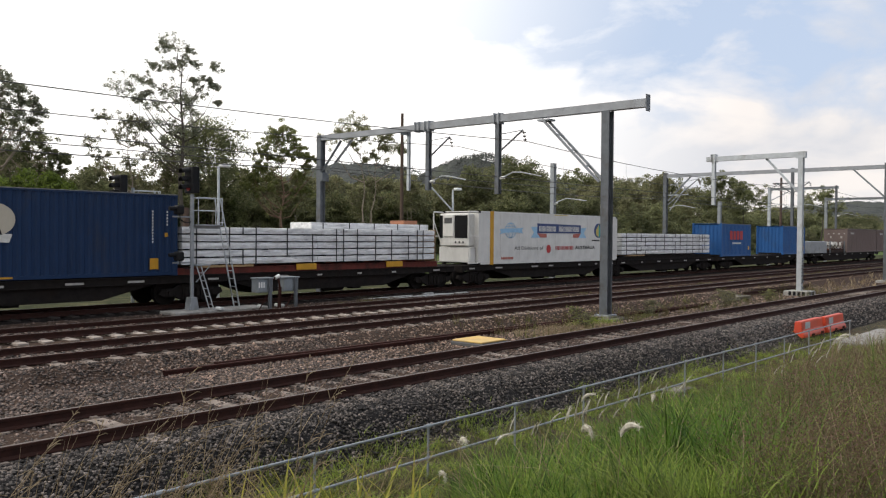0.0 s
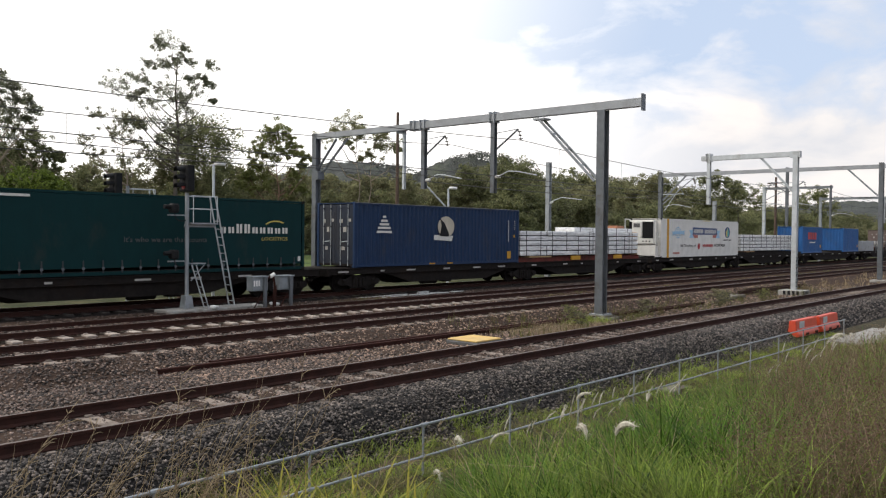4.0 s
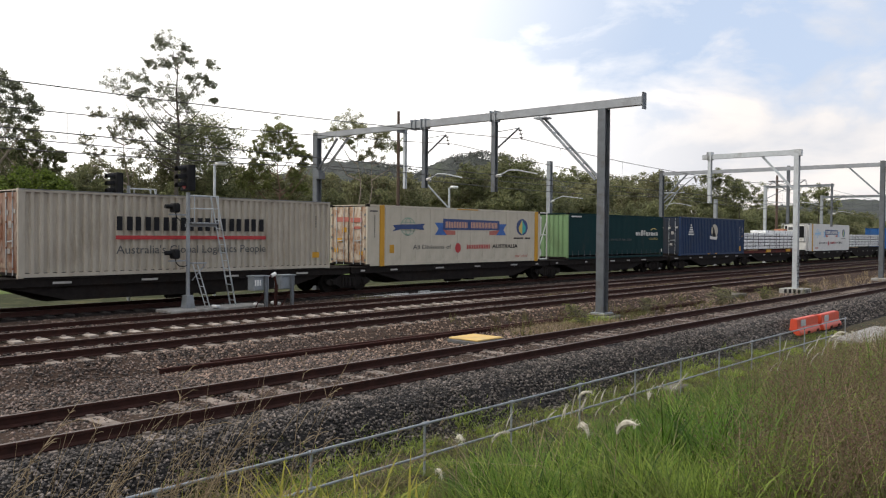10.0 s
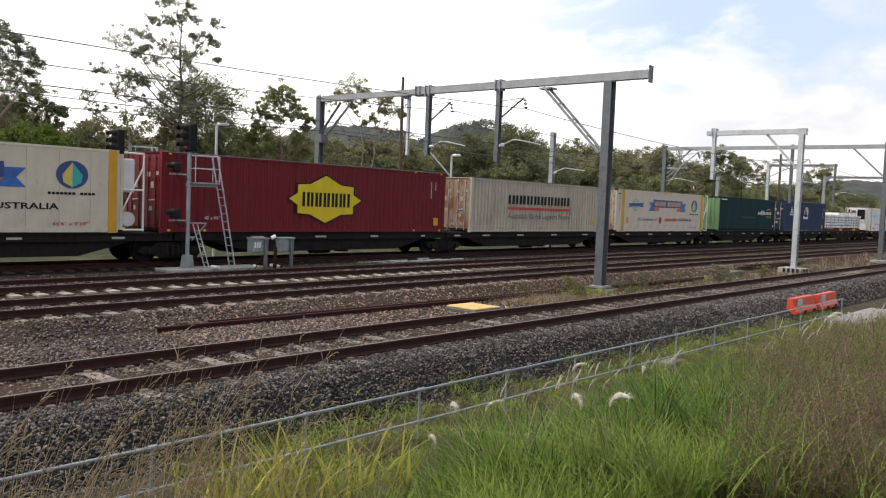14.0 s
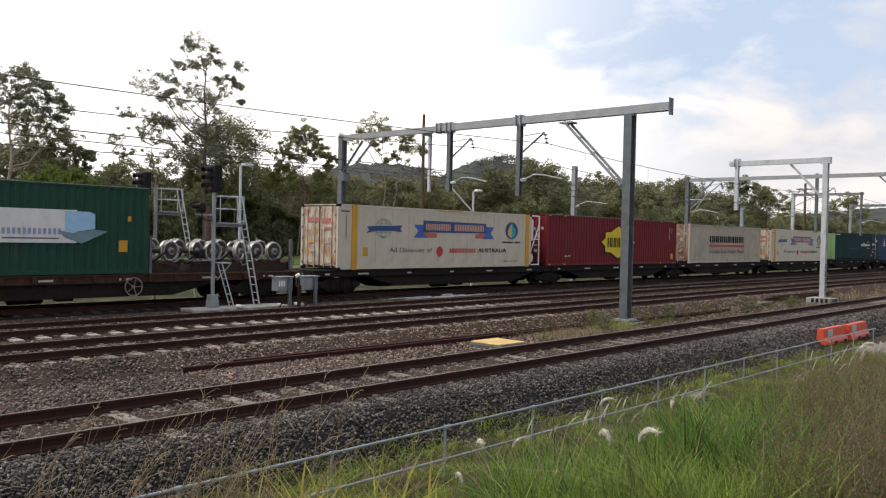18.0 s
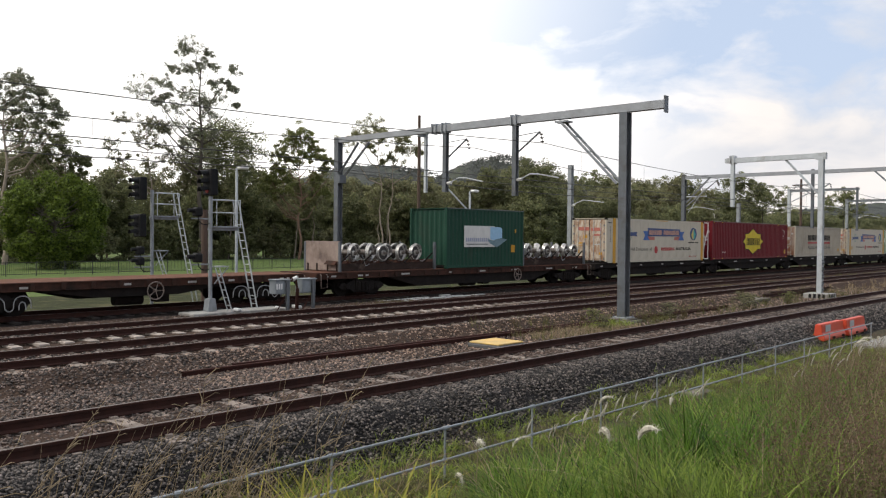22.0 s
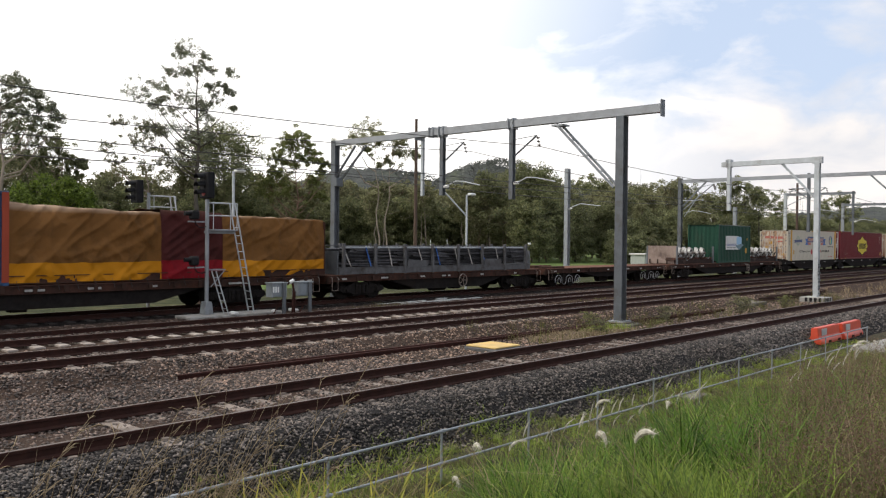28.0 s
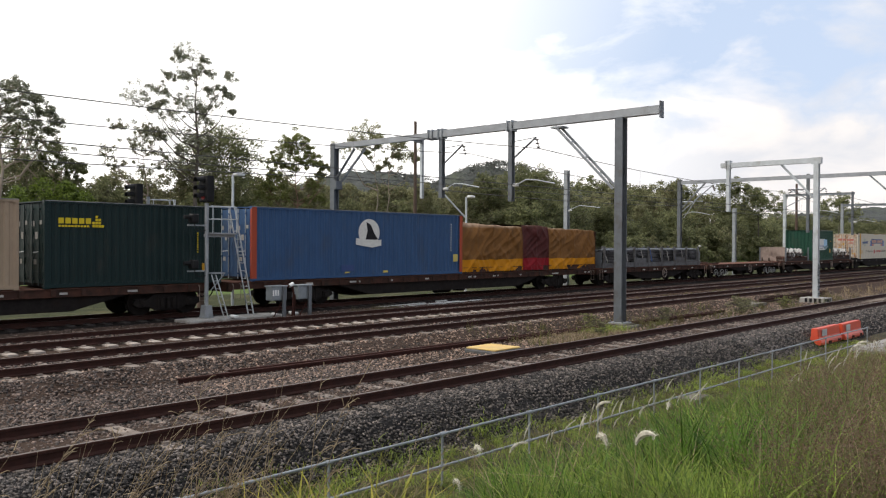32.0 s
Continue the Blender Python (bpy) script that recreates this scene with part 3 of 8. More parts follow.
def container(name, label, u, L, h, mat, frame_mat=None, w=2.44, group="", sides="corrugated", left="doors", posts=None, rail_h=0.12, z=DECK, end_mat=None, left_post=None, groove=0.036):
    """A steel box: side and end sheets, four corner posts, rails, roof, castings, doors with their bars."""
    fm = frame_mat or mat
    em = end_mat or mat
    c = thing(name, label, "container", pose(u, YF, z), group or "containers on the train")
    MOVING.append((c, u, YF, z))
    pw = 0.11
    for x in (0, L - pw):
        for y in (0, w - pw):
            part("corner_post", box(nb(), x, x + pw, y, y + pw, 0.0, h, 0.008), (left_post if (left_post and x == 0) else posts) or fm, c)
    cast = None
    for x in (-0.004, L - 0.165):
        for y in (-0.004, w - 0.155):
            for zz in (-0.004, h - 0.112):
                if cast is None:
                    cast = part("corner_casting", box(nb(), 0, 0.17, 0, 0.16, 0, 0.118, 0.01), GRIME if sides != "corrugated" else fm, c)
                    cast.matrix_basis = pose(x, y, zz)
                else:
                    again("corner_casting", cast.data, c, pose(x, y, zz))
    for y in (0.004, w - 0.104):
        part("top_rail", box(nb(), pw, L - pw, y, y + 0.1, h - 0.09, h - 0.004, 0.006), fm, c)
        part("bottom_rail", box(nb(), pw, L - pw, y, y + 0.1, 0.02, 0.02 + rail_h, 0.006), fm, c)
    if sides == "corrugated":
        for y in (0.014, w - 0.05):
            bm = nb()
            side_sheet(bm, L - pw, 0.02 + rail_h, h - 0.09, y, depth=groove, x0=pw)
            part("side_wall", bm, mat, c)
        part("top_edge", box(nb(), 0.02, L - 0.02, -0.006, 0.03, h - 0.024, h + 0.003), PALE_EDGE, c, "thin pale strip along the roof edge")
    part("roof", box(nb(), 0.02, L - 0.02, 0.02, w - 0.02, h - 0.05, h - 0.012), mat, c)
    part("floor", box(nb(), 0.02, L - 0.02, 0.06, w - 0.06, 0.06, 0.16), GRIME, c)
    bm = nb()
    end_sheet(bm, pw, w - pw, 0.12, h - 0.1, L - 0.06, sign=-1)
    part("end_wall", bm, em, c)
    bar_h = h - 0.2
    if left == "doors":
        for k in range(2):
            y0 = pw + k * (w - 2 * pw) / 2
            y1 = y0 + (w - 2 * pw) / 2 - 0.012
            bm = box(nb(), 0.03, 0.075, y0, y1, 0.1, h - 0.1, 0.006)
            for j in range(5):
                zz = 0.28 + j * (h - 0.5) / 5
                box(bm, 0.018, 0.035, y0 + 0.08, y1 - 0.08, zz, zz + (h - 0.5) / 5 * 0.55, 0.005)
            d = part("door", bm, em, c)
            for yy in (y0 + 0.30, y0 + 0.78):
                part("locking_bar", rod(nb(), (0.0, yy, 0.08), (0.0, yy, h - 0.08), 0.017, 6), PALE_STEEL if mat in (CREAM, BEIGE, BLUE, BLUE2) else em, d)
                bm = nb()
                for zz in (0.25, 0.9, h * 0.62, h - 0.3):
                    box(bm, -0.022, 0.03, yy - 0.045, yy + 0.045, zz, zz + 0.06)
                part("bar_bracket", bm, em, d)
            part("door_handle", beam(nb(), (-0.012, y0 + 0.30, 1.15), (-0.012, y0 + 0.70, 1.12), 0.02, 0.035), PALE_STEEL, d)
            if sides == "corrugated":
                for zz, hh, o in ((1.55, 0.22, 0.42), (2.0, 0.13, 0.12), (0.75, 0.16, 0.52), (1.95, 0.16, 0.66)):
                    part("door_notice", box(nb(), 0.008, 0.016, y0 + o, y0 + o + 0.20 - 0.05 * k, zz, zz + hh), MARK, d, "worn white notice")
    elif left == "sheet":
        bm = nb()
        end_sheet(bm, pw, w - pw, 0.12, h - 0.1, 0.06)
        part("end_wall", bm, em, c)
    return c


def plate(c, name, x0, x1, z0, z1, mat, label="", y=-0.004, t=0.004):
    """A thin painted or stuck-on patch on the near side."""
    return part(name, box(nb(), x0, x1, y - t, y, z0, z1), mat, c, label)


def blocks(c, name, x0, x1, z0, z1, n, mat, label, y=-0.006, gap=0.22, skip=(), lean=0.0, double=False):
    """A word drawn as a row of plain bars, one or two for each letter."""
    p = (x1 - x0) / n
    w = new(name)
    w.parent = c
    w.empty_display_size = 0.1
    w["label"] = label
    me = None
    bar = p * (1 - gap) * (0.36 if double else 1.0)
    for i in range(n):
        if i in skip:
            continue
        for o in (0, p * (1 - gap) - bar) if double else (0,):
            if me is None:
                b = part("letter_bar", prism(nb(), [(0, z0), (bar, z0), (bar + lean, z1), (lean, z1)], y - 0.004, y), mat, w)
                me = b.data
            else:
                b = again("letter_bar", me, w)
            b.matrix_basis = pose(x0 + i * p + o, 0, 0)
    return w


def lettering(c, name, text, x, z, size, mat, label="", y=-0.008, align="LEFT", bold=0.0, width=None):
    """Readable words in the built-in font, upright on the near side."""
    cu = bpy.data.curves.new(name, "FONT")
    cu.body, cu.size, cu.align_x, cu.extrude, cu.offset = text, size, align, 0.001, bold
    cu.resolution_u = 2
    tmp = bpy.data.objects.new("tmp", cu)
    me = bpy.data.meshes.new_from_object(tmp)
    bpy.data.objects.remove(tmp)
    me.name = name
    me.materials.clear()
    me.materials.append(mat)
    k = 1.0
    if width and len(me.vertices):
        xs = [v.co.x for v in me.vertices]
        k = width / max(1e-3, max(xs) - min(xs))
    me.transform(Matrix(((k, 0, 0, x), (0, 0, -1, y), (0, 1, 0, z), (0, 0, 0, 1))))
    return again(name, me, c, None, label)


# -- bogies and wagons --
def make_bogie_meshes():
    out = {}
    bm = nb()
    prism(bm, [(-1.28, 0.40), (-1.20, 0.56), (-0.75, 0.58), (-0.5, 0.72), (0.5, 0.72), (0.75, 0.58), (1.20, 0.56), (1.28, 0.40), (1.1, 0.30), (0.72, 0.32),
               (0.42, 0.16), (-0.42, 0.16), (-0.72, 0.32), (-1.1, 0.30)], -0.08, 0.08)
    for x in (-0.88, 0.88):
        box(bm, x - 0.16, x + 0.16, -0.12, 0.1, 0.28, 0.56, 0.02)
        rod(bm, (x, -0.17, 0.42), (x, -0.1, 0.42), 0.10, 10)
    for x in (-0.22, 0.0, 0.22):
        rod(bm, (x, -0.10, 0.24), (x, -0.10, 0.60), 0.085, 8)
    box(bm, -0.4, -0.33, -0.13, 0.09, 0.2, 0.7)
    box(bm, 0.33, 0.4, -0.13, 0.09, 0.2, 0.7)
    out["side_frame"] = bm
    bm = nb()
    box(bm, -0.26, 0.26, -0.95, 0.95, 0.42, 0.70, 0.03)
    rod(bm, (0, 0, 0.68), (0, 0, 0.80), 0.22, 12)
    out["bolster"] = bm
    bm = nb()
    for y in (-0.7525, 0.7525):
        s = 1 if y > 0 else -1
        rod(bm, (0, y - 0.05, 0), (0, y + 0.07, 0), 0.46, 24)
        rod(bm, (0, y - s * 0.10, 0), (0, y - s * 0.05, 0), 0.487, 24)
        rod(bm, (0, y + s * 0.07, 0), (0, y + s * 0.10, 0), 0.16, 12)
        for k in range(3):
            a = k * 2.094
            rod(bm, (0.30 * math.cos(a), y + s * 0.072, 0.30 * math.sin(a)), (0.30 * math.cos(a), y + s * 0.078, 0.30 * math.sin(a)), 0.06, 8)
    rod(bm, (0, -1.05, 0), (0, 1.05, 0), 0.075, 10)
    out["wheelset"] = bm
    res = {}
    for k, bm in out.items():
        me = bpy.data.meshes.new(k)
        bm.normal_update()
        bm.to_mesh(me)
        bm.free()
        me.materials.append(GRIME)
        res[k] = me
    return res


BOGIE = make_bogie_meshes()
WHEEL_Z = 0.46


def bogie(wagon, x, zrail):
    """A two-axle bogie under a wagon, x along it; zrail: the rail's height in the wagon's space."""
    b = new("bogie")
    b.parent = wagon
    b.empty_display_size = 0.2
    b.matrix_basis = pose(x, 1.25, zrail)
    for y in (-1.02, 1.02):
        again("side_frame", BOGIE["side_frame"], b, pose(0, y, 0.0, 0, 0, 0 if y < 0 else 180))
    again("bolster", BOGIE["bolster"], b, pose(0, 0, 0))
    for xx in (-0.88, 0.88):
        WHEELS.append(again("wheelset", BOGIE["wheelset"], b, pose(xx, 0, WHEEL_Z)))
    return b


def coupler(w, x, s):
    bm = nb()
    box(bm, min(x, x + s * 0.55), max(x, x + s * 0.55), 1.14, 1.36, -0.28, -0.06, 0.02)
    box(bm, min(x + s * 0.45, x + s * 0.75), max(x + s * 0.45, x + s * 0.75), 1.05, 1.45, -0.34, 0.0, 0.04)
    part("coupler", bm, GRIME, w)
    bm = cable(nb(), [(x + s * 0.6 * k / 8, 0.9, -0.1 - 0.45 * math.sin(math.pi * k / 8)) for k in range(9)], 0.025)
    part("brake_hose", bm, GRIME, w)


def wagon(label, u0, u1, bogies, deck_mat=GRIME, sill_mat=GRIME, name="flat_wagon", floor=True, belly=0.45, ends=(True, True), marks=True, group="wagons of the train", build=None):
    """A flat freight wagon, u0 to u1 along the train."""
    L = u1 - u0
    w = thing(name, label, "wagon", pose(u0, YF, DECK), group)
    MOVING.append((w, u0, YF, DECK))
    zr = RAIL4 - DECK
    if floor:
        n = max(4, round(L / 1.55))
        me = None
        for i in range(n):
            if me is None:
                me = part("deck_plate", box(nb(), 0.006, L / n - 0.006, 0.07, 2.43, -0.06, -0.004, 0.004), deck_mat, w).data
            else:
                again("deck_plate", me, w, pose(i * L / n, 0, 0))
    for y in (0.02, 2.40):
        part("side_sill", ibeam(nb(), (0, y + 0.04, -0.15), (L, y + 0.04, -0.15), 0.12, 0.26), sill_mat, w)
    b0, b1 = bogies[0] - u0, bogies[-1] - u0
    prof = [(max(0.2, b0 - 0.6), -0.06), (min(L - 0.2, b1 + 0.6), -0.06), (min(L - 0.2, b1 + 0.6), -0.32), (b1 - 1.7, -0.36), (b1 - 3.0, -0.36 - belly), (b0 + 3.0, -0.36 - belly),
            (b0 + 1.7, -0.36), (max(0.2, b0 - 0.6), -0.32)]
    part("centre_sill", prism(nb(), prof, 0.85, 1.65), GRIME, w)
    for y0 in (0.12, 2.22):
        bm = prism(nb(), [(b0 + 1.45, -0.26), (b1 - 1.45, -0.26), (b1 - 1.7, -0.34), (b1 - 3.4, -0.30 - belly), (b0 + 3.4, -0.30 - belly), (b0 + 1.7, -0.34)], y0, y0 + 0.1)
        part("fishbelly_side", bm, GRIME, w)
    bm = nb()
    rod(bm, (L * 0.5 - 0.6, 0.7, -0.72), (L * 0.5 + 0.4, 0.7, -0.72), 0.2, 10)
    box(bm, L * 0.5 + 0.8, L * 0.5 + 1.3, 0.4, 0.8, -0.85, -0.4, 0.02)
    part("brake_gear", bm, GRIME, w)
    for x in build or bogies:     # a joint bogie is built with one of its two wagons
        bogie(w, x - u0, zr)
    if ends[0]:
        part("headstock", box(nb(), -0.02, 0.16, 0.05, 2.45, -0.36, 0.0, 0.02), sill_mat, w)
        coupler(w, -0.02, -1)
    if ends[1]:
        part("headstock", box(nb(), L - 0.16, L + 0.02, 0.05, 2.45, -0.36, 0.0, 0.02), sill_mat, w)
        coupler(w, L + 0.02, 1)
    if sill_mat is RUSTY:
        me = part("stake_pocket", box(nb(), -0.07, 0.07, -0.055, -0.022, -0.25, -0.04, 0.01), RUSTY, w)
        me.matrix_basis = pose(0.6, 0, 0)
        k = 1
        while 0.6 + 0.95 * k < L - 0.4:
            again("stake_pocket", me.data, w, pose(0.6 + 0.95 * k, 0, 0))
            k += 1
        for x in (0.25, L - 0.25):      # bent hand holds at the corners
            part("hand_hold", cable(nb(), [(x - 0.16, -0.02, -0.06), (x - 0.16, -0.10, -0.10), (x - 0.16, -0.10, -0.62), (x + 0.16, -0.10, -0.62), (x + 0.16, -0.10, -0.10), (x + 0.16, -0.02, -0.06)], 0.016, 6), HAND_WHEEL, w)
    if marks:
        rng = random.Random(int(u0 * 7) + 900)
        x = 0.5
        while x < L - 1.0:
            ww = rng.choice((0.25, 0.45, 0.6))
            part("stencilled_patch", box(nb(), x, x + ww, -0.026, -0.021, -0.20, -0.13), MARK, w)
            x += rng.uniform(1.6, 3.4)
    return w


MARK = surf("worn_white_patch", (0.42, 0.40, 0.37), (0.28, 0.26, 0.24), 9, 0.8, 0, 0.05)
wagon("black articulated flat wagon under a blue container", 2.5, 16.75, (4.4, 16.8), ends=(True, False))
wagon("black flat wagon carrying a red-brown load frame", 16.85, 31.3, (16.8, 29.9), ends=(False, True), build=(29.9,))
wagon("black flat wagon under a white refrigerated container", 31.9, 47.2, (33.0, 47.25), ends=(True, False))
wagon("black flat wagon with a wrapped timber load", 47.3, 62.3, (47.25, 60.8), ends=(False, True), build=(60.8,))
wagon("black flat wagon under two bright blue containers", 63.3, 84.6, (65.2, 82.5))
wagon("flat wagon with a steel crate and spare wheels", 85.7, 111.0, (87.5, 109.0))
wagon("black flat wagon under a green curtain-sided container", -13.0, 2.0, (-13.0, 0.2), ends=(False, True))
wagon("black flat wagon under a cream refrigerated container", -28.4, -13.1, (-28.45, -13.0), ends=(False, False), build=(-28.45,))
wagon("black flat wagon under a beige corrugated container", -43.95, -28.5, (-44.0, -28.45), ends=(False, False), build=(-44.0,))
wagon("black flat wagon under a long dark red container", -58.75, -44.05, (-58.8, -44.0), ends=(False, False), build=(-58.8,))
wagon("black flat wagon under a cream refrigerated container", -75.3, -58.85, (-74.0, -58.8), ends=(True, False), build=(-74.0,))
wagon("rusty flat wagon with wheelset racks and a green container", -96.3, -75.9, (-93.75, -78.05), deck_mat=RUST_DECK, sill_mat=RUSTY)
wagon("empty flat wagon with a rust-brown steel deck", -110.9, -96.95, (-108.7, -99.00), deck_mat=RUST_DECK, sill_mat=RUSTY, belly=0.28)
wagon("brown flat wagon under a steel stake frame", -126.4, -111.5, (-124.4, -113.0), deck_mat=RUST_DECK, sill_mat=RUSTY)
wagon("long brown flat wagon under a blue container and a tarped load", -152.0, -126.9, (-148.2, -130.7), deck_mat=RUST_DECK, sill_mat=RUSTY, belly=0.45)
wagon("brown flat wagon under a blackish green container", -178.0, -152.9, (-175.5, -154.4), deck_mat=RUST_DECK, sill_mat=RUSTY)

RAW_WHITE = surf("flat_white_print", (0.66, 0.65, 0.61), (0.52, 0.51, 0.47), 8, 0.6, 0, 0.03)
DARK_PRINT = surf("charcoal_print", (0.010, 0.010, 0.012), (0.022, 0.022, 0.024), 8, 0.8, 0, 0.03, spec=0.15)
GREY_PRINT = surf("grey_print", (0.070, 0.070, 0.074), (0.11, 0.11, 0.11), 8, 0.8, 0, 0.03, spec=0.15)
RED_PRINT = surf("red_print", (0.42, 0.02, 0.025), (0.34, 0.03, 0.03), 8, 0.6, 0, 0.03)
NAVY_PRINT = surf("navy_print", (0.012, 0.035, 0.13), (0.02, 0.05, 0.17), 4, 0.5, 0, 0.03)
RIBBON_BLUE = surf("ribbon_blue_print", (0.03, 0.13, 0.40), (0.015, 0.06, 0.24), 3, 0.5, 0, 0.03)
PINK_PRINT = surf("faded_red_print", (0.42, 0.13, 0.09), (0.35, 0.09, 0.07), 4, 0.5, 0, 0.03)
PEACH_PRINT = surf("peach_print", (0.62, 0.36, 0.24), (0.52, 0.28, 0.18), 5, 0.6, 0, 0.03)
TEAL_PRINT = surf("teal_print", (0.02, 0.33, 0.30), (0.03, 0.28, 0.27), 5, 0.5, 0, 0.03)
GOLD_PRINT = surf("gold_print", (0.52, 0.42, 0.10), (0.46, 0.36, 0.08), 5, 0.5, 0, 0.03)
SAGE_PRINT = surf("sage_line_print", (0.20, 0.30, 0.23), (0.24, 0.34, 0.27), 5, 0.6, 0, 0.03)
PALE_BLUE_PRINT = surf("pale_blue_print", (0.30, 0.50, 0.68), (0.24, 0.42, 0.58), 5, 0.5, 0, 0.03)
SIGN_BLUE = surf("faded_blue_print", (0.20, 0.22, 0.36), (0.28, 0.30, 0.42), 6, 0.6, 0, 0.03)
SIGN_TEAL = surf("grey_teal_print", (0.10, 0.17, 0.20), (0.16, 0.24, 0.27), 3, 0.6, 0, 0.03)
SEAM = surf("panel_seam", (0.30, 0.28, 0.24), (0.24, 0.22, 0.19), 8, 0.8, 0, 0.03)


def disc(c, name, x, z, rx, rz, mat, label="", y=-0.010, n=28, ring=0.0, t=0.003):
    """A flat round or oval patch, or a ring."""
    bm = nb()
    if ring:
        a = [(math.cos(i * 2 * math.pi / n), math.sin(i * 2 * math.pi / n)) for i in range(n)]
        for i in range(n):
            p, q = a[i], a[(i + 1) % n]
            k = 1 - ring
            prism(bm, [(x + p[0] * rx, z + p[1] * rz), (x + q[0] * rx, z + q[1] * rz), (x + q[0] * rx * k, z + q[1] * rz * k), (x + p[0] * rx * k, z + p[1] * rz * k)], y - t, y)
        bmesh.ops.remove_doubles(bm, verts=bm.verts[:], dist=1e-5)
    else:
        prism(bm, [(x + rx * math.cos(i * 2 * math.pi / n), z + rz * math.sin(i * 2 * math.pi / n)) for i in range(n)], y - t, y)
    return part(name, bm, mat, c, label)


def poly(c, name, pts, mat, label="", y=-0.010, t=0.003):
    return part(name, prism(nb(), pts, y - t, y), mat, c, label)


def white_marks(c, x, z0, z1, mat=None, w=0.05, n=11):
    """A column of small upright identity marks, as plain bars."""
    bm = nb()
    p = (z1 - z0) / n
    for i in range(n):
        box(bm, x, x + w, -0.012, -0.008, z0 + i * p, z0 + (i + 0.62) * p)
    part("identity_marks", bm, mat or RAW_WHITE, c)


# -- corrugated steel boxes --
c = container("shipping_container", "blue corrugated shipping container with a round white emblem", 3.94, 12.19, 2.84, BLUE, end_mat=DOOR_NAVY)
disc(c, "emblem_disc", 6.08, 1.86, 0.62, 0.50, CREAM, "round cream emblem")
poly(c, "emblem_base", [(5.20, 1.22), (6.52, 1.16), (6.62, 1.42), (5.20, 1.46)], RAW_WHITE)
poly(c, "emblem_figure", [(5.60, 1.40), (5.75, 1.9), (5.62, 2.25), (5.95, 2.05), (6.25, 1.6), (6.32, 1.40)], DARK_PRINT, y=-0.016)
for i, (w, z) in enumerate(((0.10, 2.20), (0.20, 2.02), (0.30, 1.86), (0.40, 1.70), (0.48, 1.52))):
    plate(c, "stepped_emblem", 1.82 - w, 1.82 + w, z, z + 0.10, RAW_WHITE, y=-0.006)
white_marks(c, 11.20, 1.15, 2.3)
white_marks(c, 11.75, 1.75, 2.3, n=5)
plate(c, "yellow_notice", 11.12, 11.44, 0.24, 0.62, AMBER)
plate(c, "yellow_tag", 11.68, 11.80, 1.36, 1.50, AMBER)
for x in (4.9, 6.2):
    plate(c, "fork_pocket_mark", x, x + 0.42, 0.06, 0.12, AMBER, y=0.0)

c = container("shipping_container", "faded blue container with orange-red corner posts", -151.04, 12.19, 2.84, BLUE2, posts=ORANGE_RED, left_post=ORANGE_RED, end_mat=BLUE2)
poly(c, "right_frame", [(11.98, 0.1), (12.19, 0.1), (12.19, 2.8), (11.98, 2.8)], ORANGE_RED, "orange-red corner panel")
poly(c, "left_frame", [(0.0, 0.1), (0.22, 0.1), (0.22, 2.8), (0.0, 2.8)], ORANGE_RED, "orange-red corner panel")
disc(c, "emblem_disc", 6.02, 1.92, 0.62, 0.58, RAW_WHITE, "white emblem with a black figure")
poly(c, "emblem_base", [(5.26, 1.40), (6.2, 1.27), (6.74, 1.36), (6.74, 1.62), (6.2, 1.54), (5.26, 1.68)], RAW_WHITE, y=-0.008)
poly(c, "emblem_figure", [(5.80, 1.62), (5.92, 2.0), (5.85, 2.38), (6.12, 2.25), (6.30, 1.9), (6.55, 1.62)], DARK_PRINT, y=-0.016)
white_marks(c, 11.33, 1.1, 2.45)
plate(c, "yellow_notice", 11.52, 11.84, 0.60, 0.95, GOLD_PRINT)
plate(c, "dark_patch", 4.45, 5.15, 0.28, 0.55, NAVY_PRINT, y=-0.006)
plate(c, "mark", 4.65, 4.90, 0.20, 0.26, GOLD_PRINT, y=-0.012)
plate(c, "mark", 6.85, 7.15, 0.18, 0.27, GOLD_PRINT, y=-0.012)

c = container("shipping_container", "beige corrugated container with a rusty door end", -42.22, 12.55, 2.75, BEIGE, groove=0.08, end_mat=BEIGE_DOOR)
blocks(c, "company_word", 3.15, 9.25, 1.50, 1.97, 9, DARK_PRINT, "row of bold dark bars", gap=0.16, double=True)
plate(c, "red_line", 3.12, 9.25, 1.20, 1.33, RED_PRINT, y=-0.006)
lettering(c, "slogan", "Australia's Global Logistics People", 3.14, 0.72, 0.40, GREY_PRINT, "grey lettered slogan", width=6.1)
plate(c, "yellow_notice", 11.6, 11.95, 0.45, 0.68, AMBER)
white_marks(c, 11.75, 1.7, 2.2, GREY_PRINT, n=5)
RUST_STAIN = surf("rust_stain", (0.19, 0.09, 0.045), (0.40, 0.33, 0.25), 7, 0.9, 0, 0.1)
for y, z, w in ((0.35, 0.35, 0.5), (1.0, 0.3, 0.4), (0.5, 0.9, 0.22), (1.5, 1.0, 0.3), (1.25, 1.7, 0.2), (0.7, 1.35, 0.14)):
    part("rust_patch", box(nb(), 0.008, 0.018, y, y + w, z, z + 0.14), RUST_STAIN, c)

